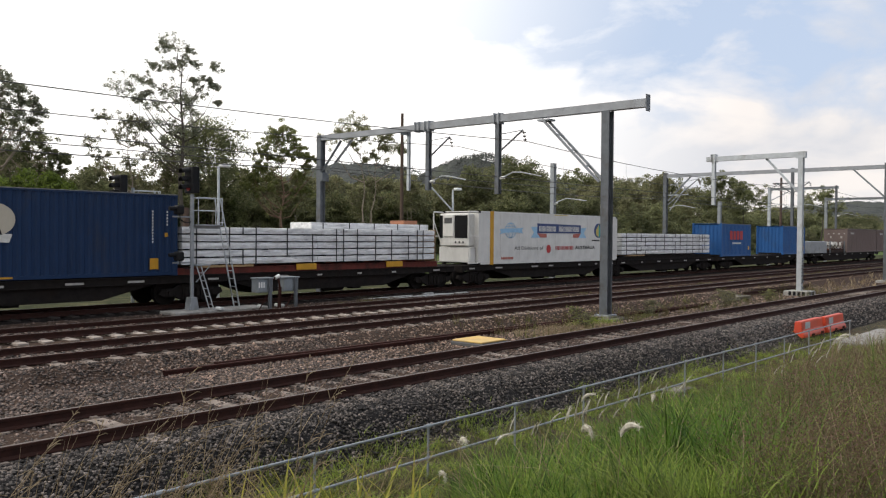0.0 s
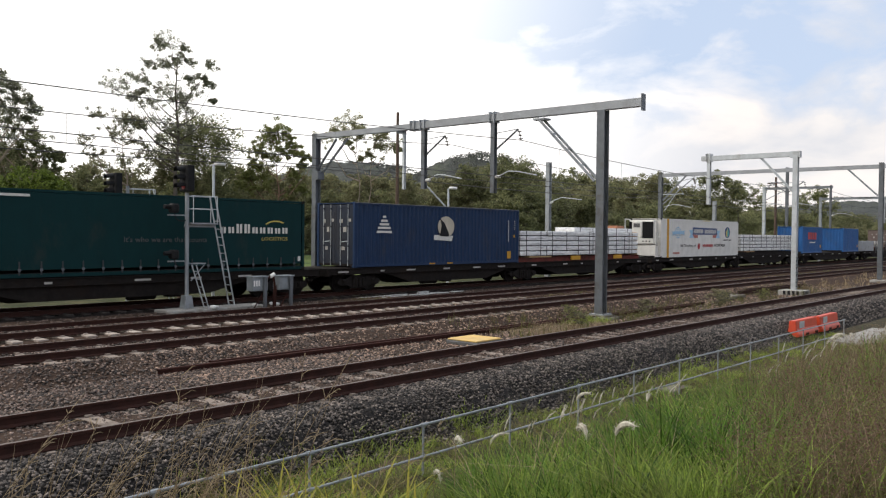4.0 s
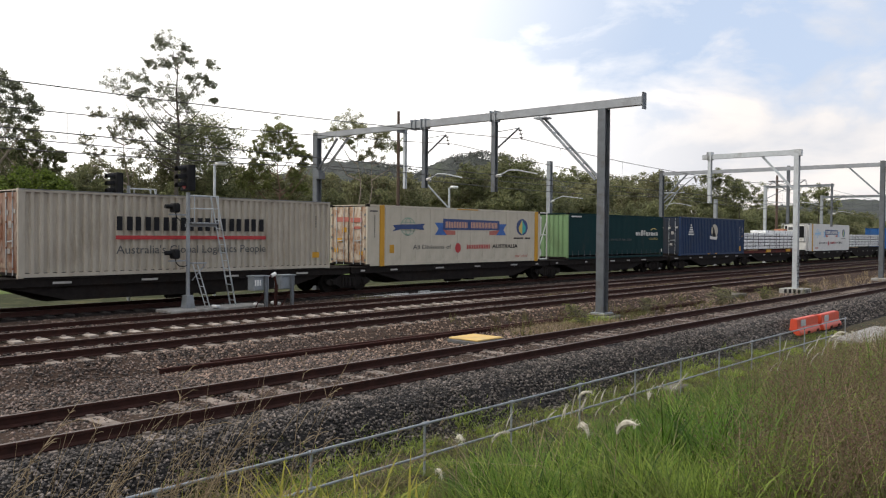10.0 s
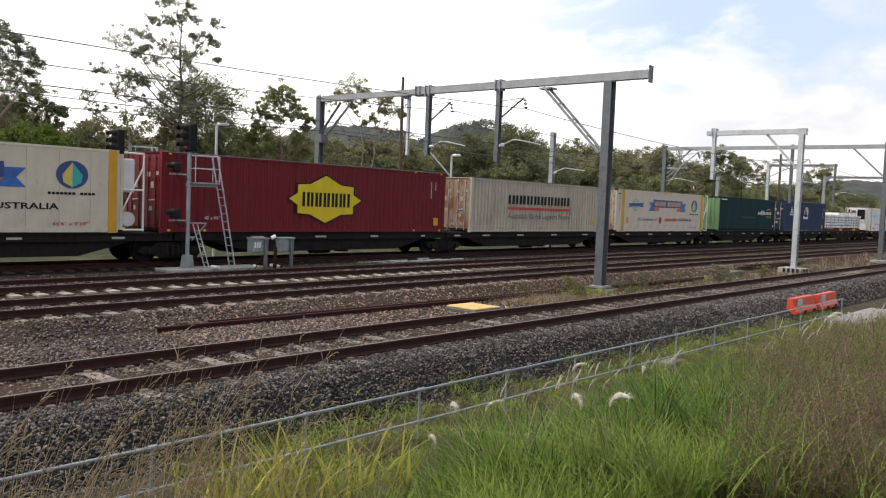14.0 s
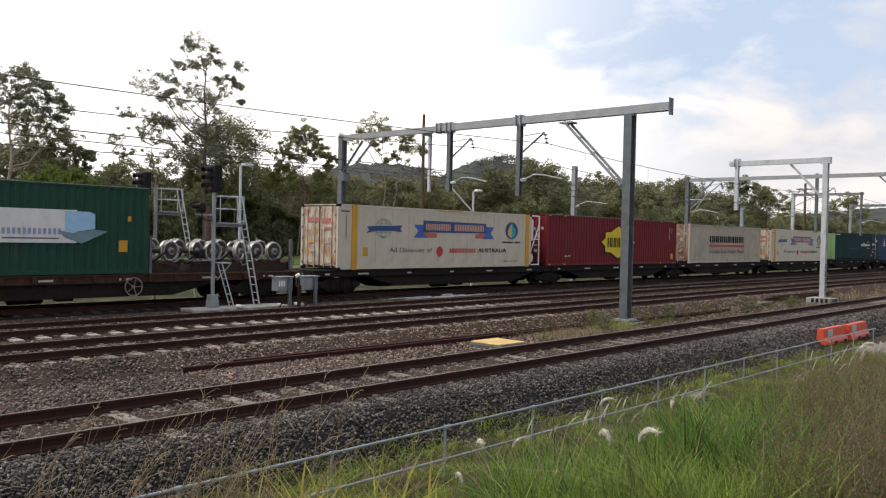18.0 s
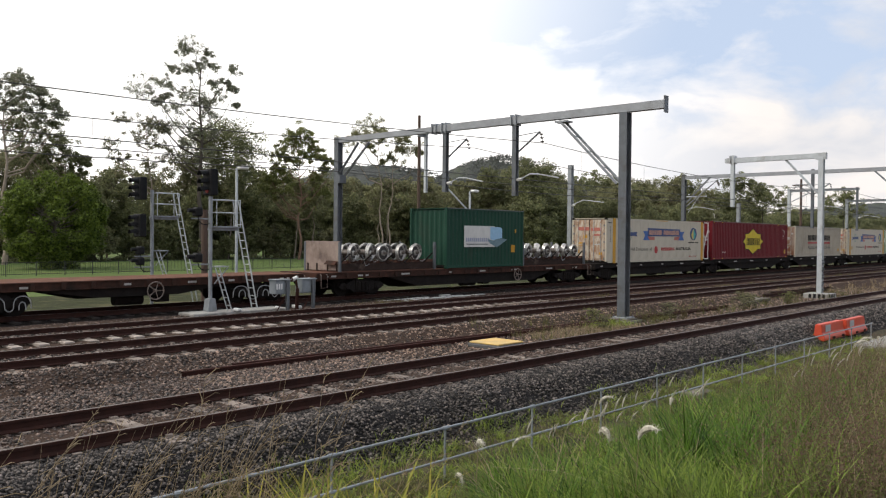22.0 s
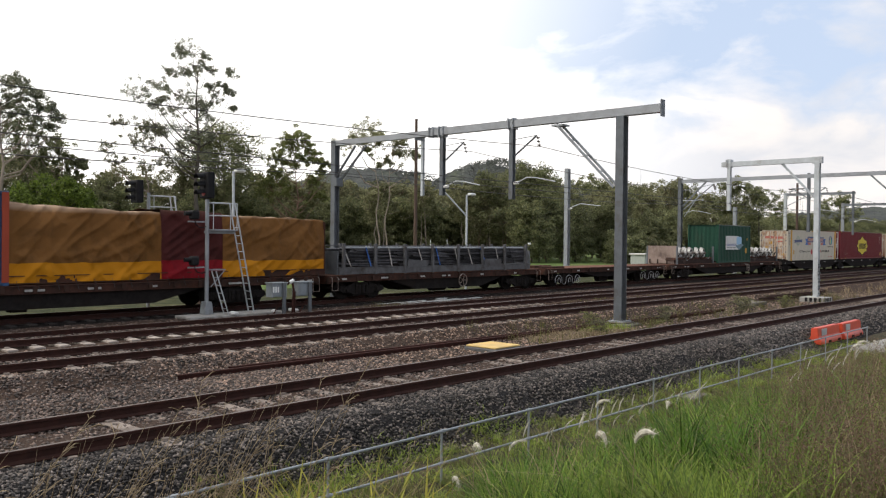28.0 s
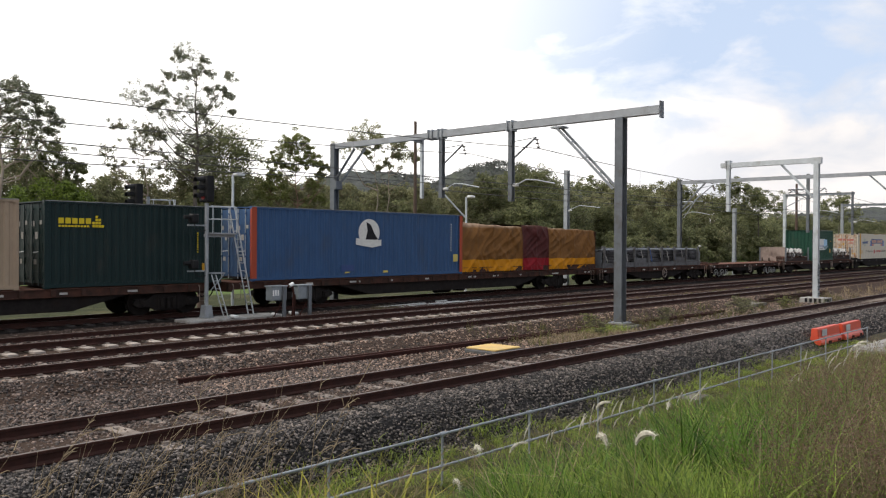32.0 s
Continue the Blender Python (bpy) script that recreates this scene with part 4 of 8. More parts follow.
c = container("shipping_container", "long dark red corrugated container with a yellow emblem", -59.34, 15.1, 2.84, RED)
EMB = [(5.45, 1.36), (5.92, 1.62), (5.92, 1.98), (6.6, 2.02), (7.50, 2.42), (8.4, 2.02), (9.14, 1.98), (9.14, 1.62), (9.65, 1.36), (9.14, 1.10), (9.14, 0.74), (8.4, 0.70), (7.50, 0.32), (6.6, 0.70), (5.92, 0.74), (5.92, 1.10)]
poly(c, "emblem_edge", EMB, DARK_PRINT, "black outline of a star-shaped emblem", y=-0.008)
poly(c, "emblem", [(7.55 + (x - 7.55) * 0.94, 1.36 + (z - 1.36) * 0.93) for x, z in EMB], YELLOW, "star-shaped yellow emblem", y=-0.013)
blocks(c, "company_word", 6.25, 8.90, 1.06, 1.64, 6, DARK_PRINT, "row of bold black bars", y=-0.018, gap=0.14, double=True)
lettering(c, "size_mark", "48' x 9'6\"", 1.74, 0.48, 0.17, RAW_WHITE)
white_marks(c, 14.05, 1.6, 2.4)
white_marks(c, 14.35, 2.0, 2.4, n=4)
plate(c, "yellow_notice", 14.30, 14.62, 0.32, 0.68, AMBER)
for x in (0.25, 1.7, 12.9, 14.7):
    plate(c, "yellow_tag", x, x + 0.12, 0.05, 0.12, YELLOW, y=0.0)
    plate(c, "yellow_tag", x, x + 0.12, 2.74, 2.80, YELLOW, y=0.0)

c = container("shipping_container", "short green corrugated container with a pale sign", -88.52, 6.06, 2.89, GREEN20, left="sheet")
plate(c, "sign", 1.24, 3.60, 1.02, 2.06, STARK, "white sign board", y=-0.02, t=0.02)
plate(c, "sign_bar", 1.38, 3.05, 1.14, 1.18, GREY_PRINT, y=-0.042, t=0.003)
poly(c, "sign_picture", [(3.22, 1.40), (3.22, 2.02), (4.0, 2.02), (4.18, 1.94), (4.18, 1.48), (3.5, 1.36)], PALE_BLUE_PRINT, "pale blue box drawn on the sign", y=-0.044)
poly(c, "sign_picture", [(3.0, 1.42), (3.45, 1.34), (4.15, 1.46), (4.62, 1.40), (3.75, 1.0), (3.2, 1.2)], SIGN_TEAL, "grey-teal base drawn on the sign", y=-0.048)
for k in range(12):
    plate(c, "sign_bar", 1.36 + 0.15 * k, 1.45 + 0.15 * k, 1.28, 1.47, SIGN_BLUE, y=-0.046, t=0.003)
plate(c, "yellow_notice", 5.0, 5.3, 0.74, 1.12, AMBER)
plate(c, "yellow_tag", 5.3, 5.42, 1.75, 1.92, AMBER)

c = container("shipping_container", "short blackish green container with a yellow emblem", -158.66, 6.3, 2.75, TITAN_GREEN)
blocks(c, "company_word", 0.42, 1.50, 2.04, 2.22, 5, YELLOW, "row of yellow bars")
blocks(c, "company_line", 0.42, 1.42, 1.93, 1.99, 10, YELLOW, "thin row of yellow bars")
for i, k in enumerate((2, 4, 3, 1)):
    for j in range(k):
        plate(c, "emblem_square", 1.5 + 0.10 * i, 1.585 + 0.10 * i, 1.93 + 0.10 * j, 2.01 + 0.10 * j, YELLOW, y=-0.006)
white_marks(c, 5.30, 1.1, 1.85, YELLOW, n=9)
plate(c, "yellow_notice", 5.5, 5.75, 0.42, 0.72, AMBER)

container("shipping_container", "faded tan container with ribbed sides", -171.6, 12.19, 2.75, TAN_CONT)
for u in (63.75, 77.6):
    c = container("shipping_container", "bright blue short shipping container", u, 6.06, 2.62, BRIGHT_BLUE, left="sheet")
    if u < 70:
        blocks(c, "company_word", 1.6, 4.4, 1.35, 2.05, 4, RED_PRINT, "row of red bars")
        plate(c, "company_line", 2.1, 3.9, 1.0, 1.12, RAW_WHITE, y=-0.006)
    plate(c, "yellow_notice", 5.4, 5.7, 0.5, 0.8, AMBER)
for i, u in enumerate((97.85, 110.3)):
    c = container("shipping_container", "grey-brown corrugated container far up the train", u, 12.19, 2.62, GREYBROWN)
    plate(c, "identity_marks", 1.2, 2.6, 2.0, 2.2, MARK, y=-0.006)

# -- curtain-sided box --
c = container("curtain_container", "dark teal curtain-sided container with pale green ends", -11.19, 12.36, 2.76, CURTAIN, CURTAIN, sides="curtain", left="sheet", end_mat=LIGHT_GREEN, left_post=LIGHT_GREEN)
bm = nb()
n = 60
xs = [0.16 + (12.36 - 0.32) * i / n for i in range(n + 1)]
lo = [bm.verts.new((x, 0.012 + 0.012 * math.sin(i * 1.9) + 0.006 * math.sin(i * 0.7), 0.26)) for i, x in enumerate(xs)]
hi = [bm.verts.new((x, 0.012 + 0.004 * math.sin(i * 1.3), 2.66)) for i, x in enumerate(xs)]
for i in range(n):
    bm.faces.new((lo[i], lo[i + 1], hi[i + 1], hi[i]))
part("curtain", bm, CURTAIN, c, "dark teal curtain hanging in shallow folds", True)
part("back_wall", box(nb(), 0.12, 12.2, 2.36, 2.42, 0.2, 2.66), CURTAIN, c)
for i in range(18):
    x = 0.5 + i * 0.665
    s = part("curtain_strap", box(nb(), x, x + 0.05, -0.012, -0.006, 0.10, 0.52), STRAP, c)
    part("buckle", box(nb(), x - 0.02, x + 0.07, -0.022, -0.010, 0.22, 0.30), DARK_STEEL, s)
bm = nb()
for k in range(9):
    for o in (0.0, 0.15):
        box(bm, 8.34 + 0.36 * k + o, 8.34 + 0.36 * k + o + 0.10, -0.018, -0.010, 1.45, (1.80 if k in (2, 3) else 1.68) - (0.02 if k == 7 else 0))
part("company_word", bm, RAW_WHITE, c, "row of white bars")
bm = nb()
for k in range(8):
    a0, a1 = 2.5 - k * 0.2, 2.5 - (k + 1) * 0.2
    prism(bm, [(10.9 + 0.62 * math.cos(a0), 1.62 + 0.34 * math.sin(a0)), (10.9 + 0.62 * math.cos(a1), 1.62 + 0.34 * math.sin(a1)),
               (10.9 + 0.56 * math.cos(a1), 1.62 + 0.29 * math.sin(a1)), (10.9 + 0.56 * math.cos(a0), 1.62 + 0.29 * math.sin(a0))], -0.018, -0.010)
part("emblem_arc", bm, GOLD_PRINT, c, "thin golden arc")
lettering(c, "trade_word", "LOGISTICS", 10.2, 1.18, 0.19, GOLD_PRINT, y=-0.018, width=1.25)
lettering(c, "slogan", "It's who we are that counts", 4.55, 1.12, 0.26, GREY_PRINT, "faint grey lettered slogan", y=-0.018, width=3.2)
plate(c, "identity_marks", 0.35, 1.5, 2.52, 2.60, RAW_WHITE, y=-0.014)
plate(c, "white_tag", 12.0, 12.14, 0.35, 0.55, RAW_WHITE, y=-0.014)


# -- refrigerated boxes --
def reefer_sides(c, L, h, mat, seams, w=2.44):
    """Flat insulated panels, each with its own joint."""
    p = (L - 0.22) / seams
    me = part("side_panel", box(nb(), 0.006, p - 0.006, 0.006, 0.05, 0.15, h - 0.095, 0.004), mat, c)
    me.matrix_basis = pose(0.11, 0, 0)
    for k in range(1, seams):
        again("side_panel", me.data, c, pose(0.11 + k * p, 0, 0))
    part("far_wall", box(nb(), 0.11, L - 0.11, w - 0.06, w - 0.01, 0.14, h - 0.09), mat, c)
    part("panel_backing", box(nb(), 0.12, L - 0.12, 0.014, 0.03, 0.16, h - 0.1), SEAM, c)


def reefer_print(c, o=0.0, faded=False):
    """Globe, ribbon, drop and words, as on each box of this kind; the brand words are plain blocks."""
    y = -0.004
    line = PALE_BLUE_PRINT if faded else SAGE_PRINT
    disc(c, "globe_ring", 2.60 + o, 1.79, 0.50, 0.42, line, "line-drawn globe", y=y, ring=0.09)
    disc(c, "globe_ring", 2.60 + o, 1.79, 0.22, 0.42, line, y=y, ring=0.16)
    plate(c, "globe_line", 2.13 + o, 3.07 + o, 1.97, 2.0, line, y=y, t=0.003)
    plate(c, "globe_line", 2.13 + o, 3.07 + o, 1.58, 1.61, line, y=y, t=0.003)
    dark = PALE_BLUE_PRINT if faded else NAVY_PRINT
    poly(c, "small_ribbon", [(1.55 + o, 1.56), (1.75 + o, 1.68), (1.6 + o, 1.84), (2.1 + o, 1.88), (3.1 + o, 1.90), (3.75 + o, 1.94), (3.6 + o, 1.80), (3.72 + o, 1.64), (3.1 + o, 1.68), (2.1 + o, 1.66)], dark, y=y - 0.006)
    for x0, x1, s in ((4.47, 5.35, -1), (9.35, 10.24, 1)):
        xa, xb = (x0, x1) if s < 0 else (x1, x0)
        poly(c, "ribbon_tail", [(xa + o, 1.41), (xb + o, 1.41), (xb + o, 2.0), (xa + o, 2.0), (xa - s * 0.28 + o, 1.70)], RIBBON_BLUE if not faded else PALE_BLUE_PRINT, "blue ribbon tail", y=y)
    poly(c, "ribbon_fold", [(5.07 + o, 1.66), (6.0 + o, 1.62), (6.0 + o, 1.42), (5.35 + o, 1.42)], PINK_PRINT, y=y - 0.004)
    poly(c, "ribbon_fold", [(9.6 + o, 1.68), (8.75 + o, 1.62), (8.75 + o, 1.42), (9.35 + o, 1.42)], PINK_PRINT, y=y - 0.004)
    poly(c, "ribbon", [(5.07 + o, 1.66), (9.6 + o, 1.68), (9.6 + o, 2.16), (5.07 + o, 2.20)], NAVY_PRINT, "navy ribbon panel", y=y - 0.008)
    blocks(c, "company_word", 5.25 + o, 9.45 + o, 1.76, 2.06, 17, PEACH_PRINT if not faded else RAW_WHITE, "row of pale bars on the ribbon", y=y - 0.013, gap=0.22, skip=(7,), double=True)
    lettering(c, "slogan", "All Divisions of", 2.95 + o, 0.74, 0.30, GREY_PRINT, "grey lettering", y=y - 0.002, width=2.75)
    disc(c, "red_emblem", 6.22 + o, 0.78, 0.22, 0.24, RED_PRINT, "red round emblem", y=y)
    blocks(c, "company_word", 6.92 + o, 8.85 + o, 0.72, 0.93, 7, RED_PRINT, "row of red bars", y=y - 0.002, double=True)
    lettering(c, "country_word", "AUSTRALIA", 9.02 + o, 0.75, 0.27, DARK_PRINT, "dark lettering", y=y - 0.002, bold=0.006, width=2.25)
    disc(c, "drop_ring", 11.67 + o, 1.86, 0.52, 0.44, NAVY_PRINT, "navy disc with a drop", y=y)
    poly(c, "drop", [(11.67 + o, 2.24), (11.35 + o, 1.86), (11.38 + o, 1.62), (11.67 + o, 1.46)], GOLD_PRINT, "gold half of a drop", y=y - 0.006)
    poly(c, "drop", [(11.67 + o, 2.24), (12.0 + o, 1.86), (11.97 + o, 1.62), (11.67 + o, 1.46)], TEAL_PRINT, "teal half of a drop", y=y - 0.006)
    blocks(c, "company_line", 10.9 + o, 12.45 + o, 1.22, 1.30, 12, DARK_PRINT, "small row of dark bars", y=y, skip=(7,))


def reefer_frame(c, x, h, w=2.44, s=1):
    """Tubular guard and machinery at the end of a cooled box."""
    for y in (0.05, w - 0.05):
        part("guard_tube", rod(nb(), (x + s * 0.75, y, 0.05), (x + s * 0.75, y, h - 0.06), 0.035, 8), STARK, c)
        part("guard_tube", rod(nb(), (x, y, h - 0.06), (x + s * 0.75, y, h - 0.06), 0.035, 8), STARK, c)
        part("guard_tube", rod(nb(), (x, y, 0.75), (x + s * 0.75, y, h - 0.5), 0.028, 8), STARK, c)
        part("guard_tube", rod(nb(), (x, y, 0.10), (x + s * 0.75, y, 0.10), 0.035, 8), STARK, c)
        part("guard_tube", rod(nb(), (x, y, 1.45), (x + s * 0.75, y, 1.45), 0.028, 8), STARK, c)


LOUVRE = surf("dark_louvre", (0.008, 0.008, 0.009), (0.014, 0.014, 0.015), 10, 0.8, spec=0.1)
for u, dirty in ((-27.50, False), (-74.14, True)):
    L, h = 13.4, 2.74
    c = container("refrigerated_container", "cream panelled container with amber posts and a grubby door end" if dirty else "cream panelled container with amber posts and a wide ribbon emblem",
                  u, L, h, CREAM, sides="panels", left="doors", rail_h=0.14, end_mat=CREAM_DOOR)
    reefer_sides(c, L, h, CREAM, 13)
    for x in (0.76, 12.88):
        part("lifting_post", box(nb(), x, x + 0.28, -0.035, 0.012, 0.0, h - 0.01, 0.006), AMBER, c, "amber lifting post")
    reefer_print(c)
    lettering(c, "size_mark", "46'6\" x 9'10\"", 11.05, 0.24, 0.17, RED_PRINT, width=1.15, y=-0.006)
    plate(c, "yellow_notice", 1.4, 1.68, 0.58, 0.95, AMBER)
    plate(c, "roof_notice", 6.14, 7.8, h - 0.08, h - 0.03, AMBER, y=0.002)
    white_marks(c, 0.42, 1.3, 2.3, GREY_PRINT)
    plate(c, "door_edge_sign", 0.16, 0.62, 2.42, 2.48, GREY_PRINT)
    part("door_gasket", box(nb(), 0.012, 0.03, 1.19, 1.235, 0.12, h - 0.1), DARK_PRINT, c, "black rubber door seal")
    for yy in (0.10, 2.26):
        for k in range(5):
            part("hinge", box(nb(), -0.012, 0.03, yy, yy + 0.10, 0.22 + 0.50 * k, 0.33 + 0.50 * k, 0.008), DARK_STEEL, c)
        part("edge_rust", box(nb(), 0.004, 0.012, yy + (0.02 if yy < 1 else -0.02), yy + 0.07, 0.12, h - 0.2), RUST_STAIN, c)
    for yy, zz, ww, hh in ((0.36, 0.18, 0.62, 0.10), (1.35, 0.2, 0.7, 0.08), (0.4, 1.15, 0.25, 0.16), (1.5, 1.05, 0.3, 0.2), (1.45, 0.62, 0.35, 0.12)):
        part("rust_patch", box(nb(), 0.012, 0.022, yy, yy + ww, zz, zz + hh), RUST_STAIN, c)
    reefer_frame(c, L, h)
    bm = box(nb(), L + 0.02, L + 0.55, 0.25, 2.15, 1.35, 2.5, 0.04)
    part("cooling_unit", bm, STARK, c, "white cooling unit")
    part("fuel_tank", rod(nb(), (L + 0.35, 0.3, 0.45), (L + 0.35, 2.1, 0.45), 0.25, 14), STARK, c, "white tank")
    for k in range(8):
        part("louvre_slat", box(nb(), L + 0.55, L + 0.575, 0.5, 1.9, 1.45 + 0.11 * k, 1.51 + 0.11 * k), LOUVRE, c)
    orange = PINK_PRINT
    for y, z, w, hh in ((0.35, 1.95, 0.75, 0.2), (0.45, 1.65, 0.5, 0.12), (1.2, 1.98, 0.8, 0.2), (1.35, 1.5, 0.28, 0.22), (1.65, 1.05, 0.3, 0.2), (0.3, 0.5, 0.22, 0.16), (1.9, 0.6, 0.24, 0.2)):
        part("door_sticker", box(nb(), 0.004, 0.014, y, y + w, z, z + hh), orange if z > 1.6 else AMBER, c)

L, h = 14.1, 2.76
c = container("refrigerated_container", "clean white refrigerated container with a cooling unit on its end", 33.15, L, h, STARK, sides="panels", left="none", rail_h=0.14)
reefer_sides(c, L, h, STARK, 8)
part("end_panel", box(nb(), 0.03, 0.09, 0.11, 2.33, 0.12, h - 0.1), STARK, c)
part("lifting_post", box(nb(), 0.95, 1.22, -0.03, 0.012, 0.0, h - 0.01, 0.006), AMBER, c, "amber lifting post")
reefer_print(c, 0.12, True)
plate(c, "roof_notice", 6.9, 8.3, h - 0.08, h - 0.03, GOLD_PRINT, y=0.002)
blocks(c, "identity_marks", 1.9, 3.0, 0.25, 0.38, 8, PINK_PRINT, "small row of red bars")
unit = part("cooling_unit", box(nb(), -0.50, 0.03, 0.30, 2.20, 0.95, 2.62, 0.05), STARK, c, "white cooling unit with dark grilles")
part("grille", box(nb(), -0.525, -0.49, 0.33, 1.16, 1.36, 2.52, 0.01), LOUVRE, unit, "black grille")
part("grille", box(nb(), -0.525, -0.49, 1.98, 2.18, 1.36, 2.52, 0.01), LOUVRE, unit, "black grille")
part("hatch", box(nb(), -0.56, -0.49, 1.20, 1.94, 1.42, 2.56, 0.03), STARK, unit, "white hatch")
part("display", box(nb(), -0.575, -0.56, 1.32, 1.82, 2.12, 2.40), GREY_PRINT, unit)
for y in (0.6, 0.85, 1.1):
    part("lamp", rod(nb(), (-0.53, y, 1.15), (-0.50, y, 1.15), 0.05, 10), BLACK, unit)
part("lower_panel", box(nb(), -0.42, 0.03, 0.2, 2.3, 0.12, 0.90, 0.03), STARK, c)
reefer_frame(c, 0.0, h, s=-1)

FRAME_RED = surf("red_brown_frame_paint", (0.150, 0.036, 0.028), (0.085, 0.028, 0.022), 3, 0.85, 0, 0.2, 30, (0.03, 0.02, 0.017), 0.45, spec=0.15)
STRAPS = [0.9, 2.3, 2.9, 3.5, 5.0, 6.3, 7.6, 8.0, 8.8, 9.9, 10.9, 12.0, 12.6, 13.0]
# -- timber packs on load frames --
def timber_load(u, L, layers, extra, brown):
    fr = thing("load_frame", "red-brown steel load frame with timber bearers" if brown else "dark load frame under timber packs", "load frame", pose(u, YF, DECK), "load frames on the train")
    MOVING.append((fr, u, YF, DECK))
    m = FRAME_RED if brown else GRIME
    for y in (0.06, 2.30):
        part("side_beam", ibeam(nb(), (0.0, y + 0.05, 0.13), (L, y + 0.05, 0.13), 0.12, 0.24), m, fr)
    part("end_beam", box(nb(), 0, 0.12, 0.1, 2.34, 0.02, 0.25), m, fr)
    part("end_beam", box(nb(), L - 0.12, L, 0.1, 2.34, 0.02, 0.25), m, fr)
    part("bearer_row", box(nb(), 1.2, 3.4, 0.02, 2.42, 0.245, 0.32), TIMBER, fr)
    if brown:
        for x in (5.5, 10.6):
            part("amber_bracket", box(nb(), x, x + 1.0, -0.02, 0.06, 0.06, 0.30, 0.01), AMBER, fr, "amber steel bracket")
        part("end_board", box(nb(), L - 0.05, L, 0.2, 2.2, 0.25, 1.75, 0.01), TIMBER, fr, "raw timber end board")
    rng = random.Random(int(u))
    z0, dz = 0.360, 0.238
    for k in range(layers):
        x0, x1 = (0.35, L - 0.25)
        cuts = [x0, x0 + (x1 - x0) * 0.46 + rng.uniform(-0.05, 0.05), x1]
        for j in range(2):
            p = thing("timber_pack", "bundle of timber in crumpled pale plastic wrap", "timber pack", pose(u, YF, DECK), "wrapped timber packs")
            MOVING.append((p, u, YF, DECK))
            z = z0 + k * (dz + 0.044)
            bm = nb()
            nseg = 22
            a, b = cuts[j] + 0.008, cuts[j + 1] - 0.008
            rings = []
            for i in range(nseg + 1):
                x = a + (b - a) * i / nseg
                d = lambda: rng.uniform(-0.012, 0.012)
                y0 = 0.06 + d()
                pts = [(x, y0, z + d() * 0.6), (x, 0.06 + d() - 0.012, z + dz * 0.5), (x, 0.06 + d(), z + dz - 0.02), (x, 0.10, z + dz - 0.006 + d() * 0.3), (x, 2.36, z + dz - 0.006), (x, 2.40, z)]
                rings.append([bm.verts.new(q) for q in pts])
            for i in range(nseg):
                for q in range(6):
                    bm.faces.new((rings[i][q], rings[i + 1][q], rings[i + 1][(q + 1) % 6], rings[i][(q + 1) % 6]))
            bm.faces.new(rings[0])
            bm.faces.new(rings[-1][::-1])
            bmesh.ops.recalc_face_normals(bm, faces=bm.faces[:])
            part("wrap", bm, TIMBER_WRAP, p)
            for x in STRAPS:
                if not a + 0.05 < x < b - 0.1 or rng.random() < 0.12:
                    continue
                part("strap", box(nb(), x, x + 0.045, 0.020, 0.036, z - 0.046, z + dz + 0.002), STRAP, p)
            for xs in np.arange(a + 0.4, b - 0.3, 1.1):
                part("spacer", box(nb(), float(xs), float(xs) + 0.09, 0.10, 2.36, z - 0.046, z - 0.004), STRAP, p)
    top = z0 + layers * (dz + 0.044) - 0.04
    for xa, xb in extra:
        p = thing("timber_pack", "top bundle of timber in clean pale wrap", "timber pack", pose(u, YF, DECK), "wrapped timber packs")
        MOVING.append((p, u, YF, DECK))
        part("wrap", box(nb(), xa, xb, 0.5, 1.9, top, top + 0.26, 0.02), TIMBER_WRAP, p)
        x = xa + 0.6
        while x < xb - 0.2:
            part("strap", box(nb(), x, x + 0.05, 0.488, 0.499, top, top + 0.26), STRAP, p)
            x += 1.5
    if brown:
        b = thing("brick_stack", "small stack of orange-brown blocks on the timber", "blocks", pose(u, YF, DECK))
        MOVING.append((b, u, YF, DECK))
        part("block_stack", box(nb(), L - 1.4, L - 0.5, 0.95, 1.9, top + 0.262, top + 0.45, 0.01), surf("orange_brown_block", (0.36, 0.16, 0.09), None, 8, 0.9), b)


timber_load(15.98, 14.1, 5, [(6.65, 13.9)], True)
timber_load(47.6, 14.2, 5, [], False)

# -- wheelsets on racks --
TAN_PIPE = surf("oily_brown_axle", (0.13, 0.105, 0.085), (0.075, 0.06, 0.05), 6, 0.6)
def lathe(bm, prof, y0, s, n=28):
    """Turns a profile of radius and offset round the y axis."""
    rings = []
    for k in range(n):
        a = 2 * math.pi * k / n
        rings.append([bm.verts.new((r * math.cos(a), y0 + s * o, r * math.sin(a))) for r, o in prof])
    m = len(prof)
    for k in range(n):
        for q in range(m):
            bm.faces.new((rings[k][q], rings[(k + 1) % n][q], rings[(k + 1) % n][(q + 1) % m], rings[k][(q + 1) % m]))
    bmesh.ops.recalc_face_normals(bm, faces=bm.faces[:])


RACK_STEEL = surf("dull_wheel_steel", (0.060, 0.052, 0.047), (0.030, 0.026, 0.024), 5, 0.6, 0.2)
bm = nb()
for y, s in ((0.0, 1),):
    lathe(bm, [(0.43, 0.07), (0.435, -0.05), (0.465, -0.065), (0.465, -0.095), (0.40, -0.095), (0.36, -0.03), (0.16, -0.02), (0.14, -0.10), (0.09, -0.10), (0.09, 0.10), (0.14, 0.10), (0.16, 0.015), (0.35, 0.0), (0.385, 0.07)], y, s)
SPARE_WHEEL = bpy.data.meshes.new("wheel")
bm.normal_update()
bm.to_mesh(SPARE_WHEEL)
bm.free()
SPARE_WHEEL.materials.append(SHINY)
SPARE_WHEEL.materials.append(RACK_STEEL)
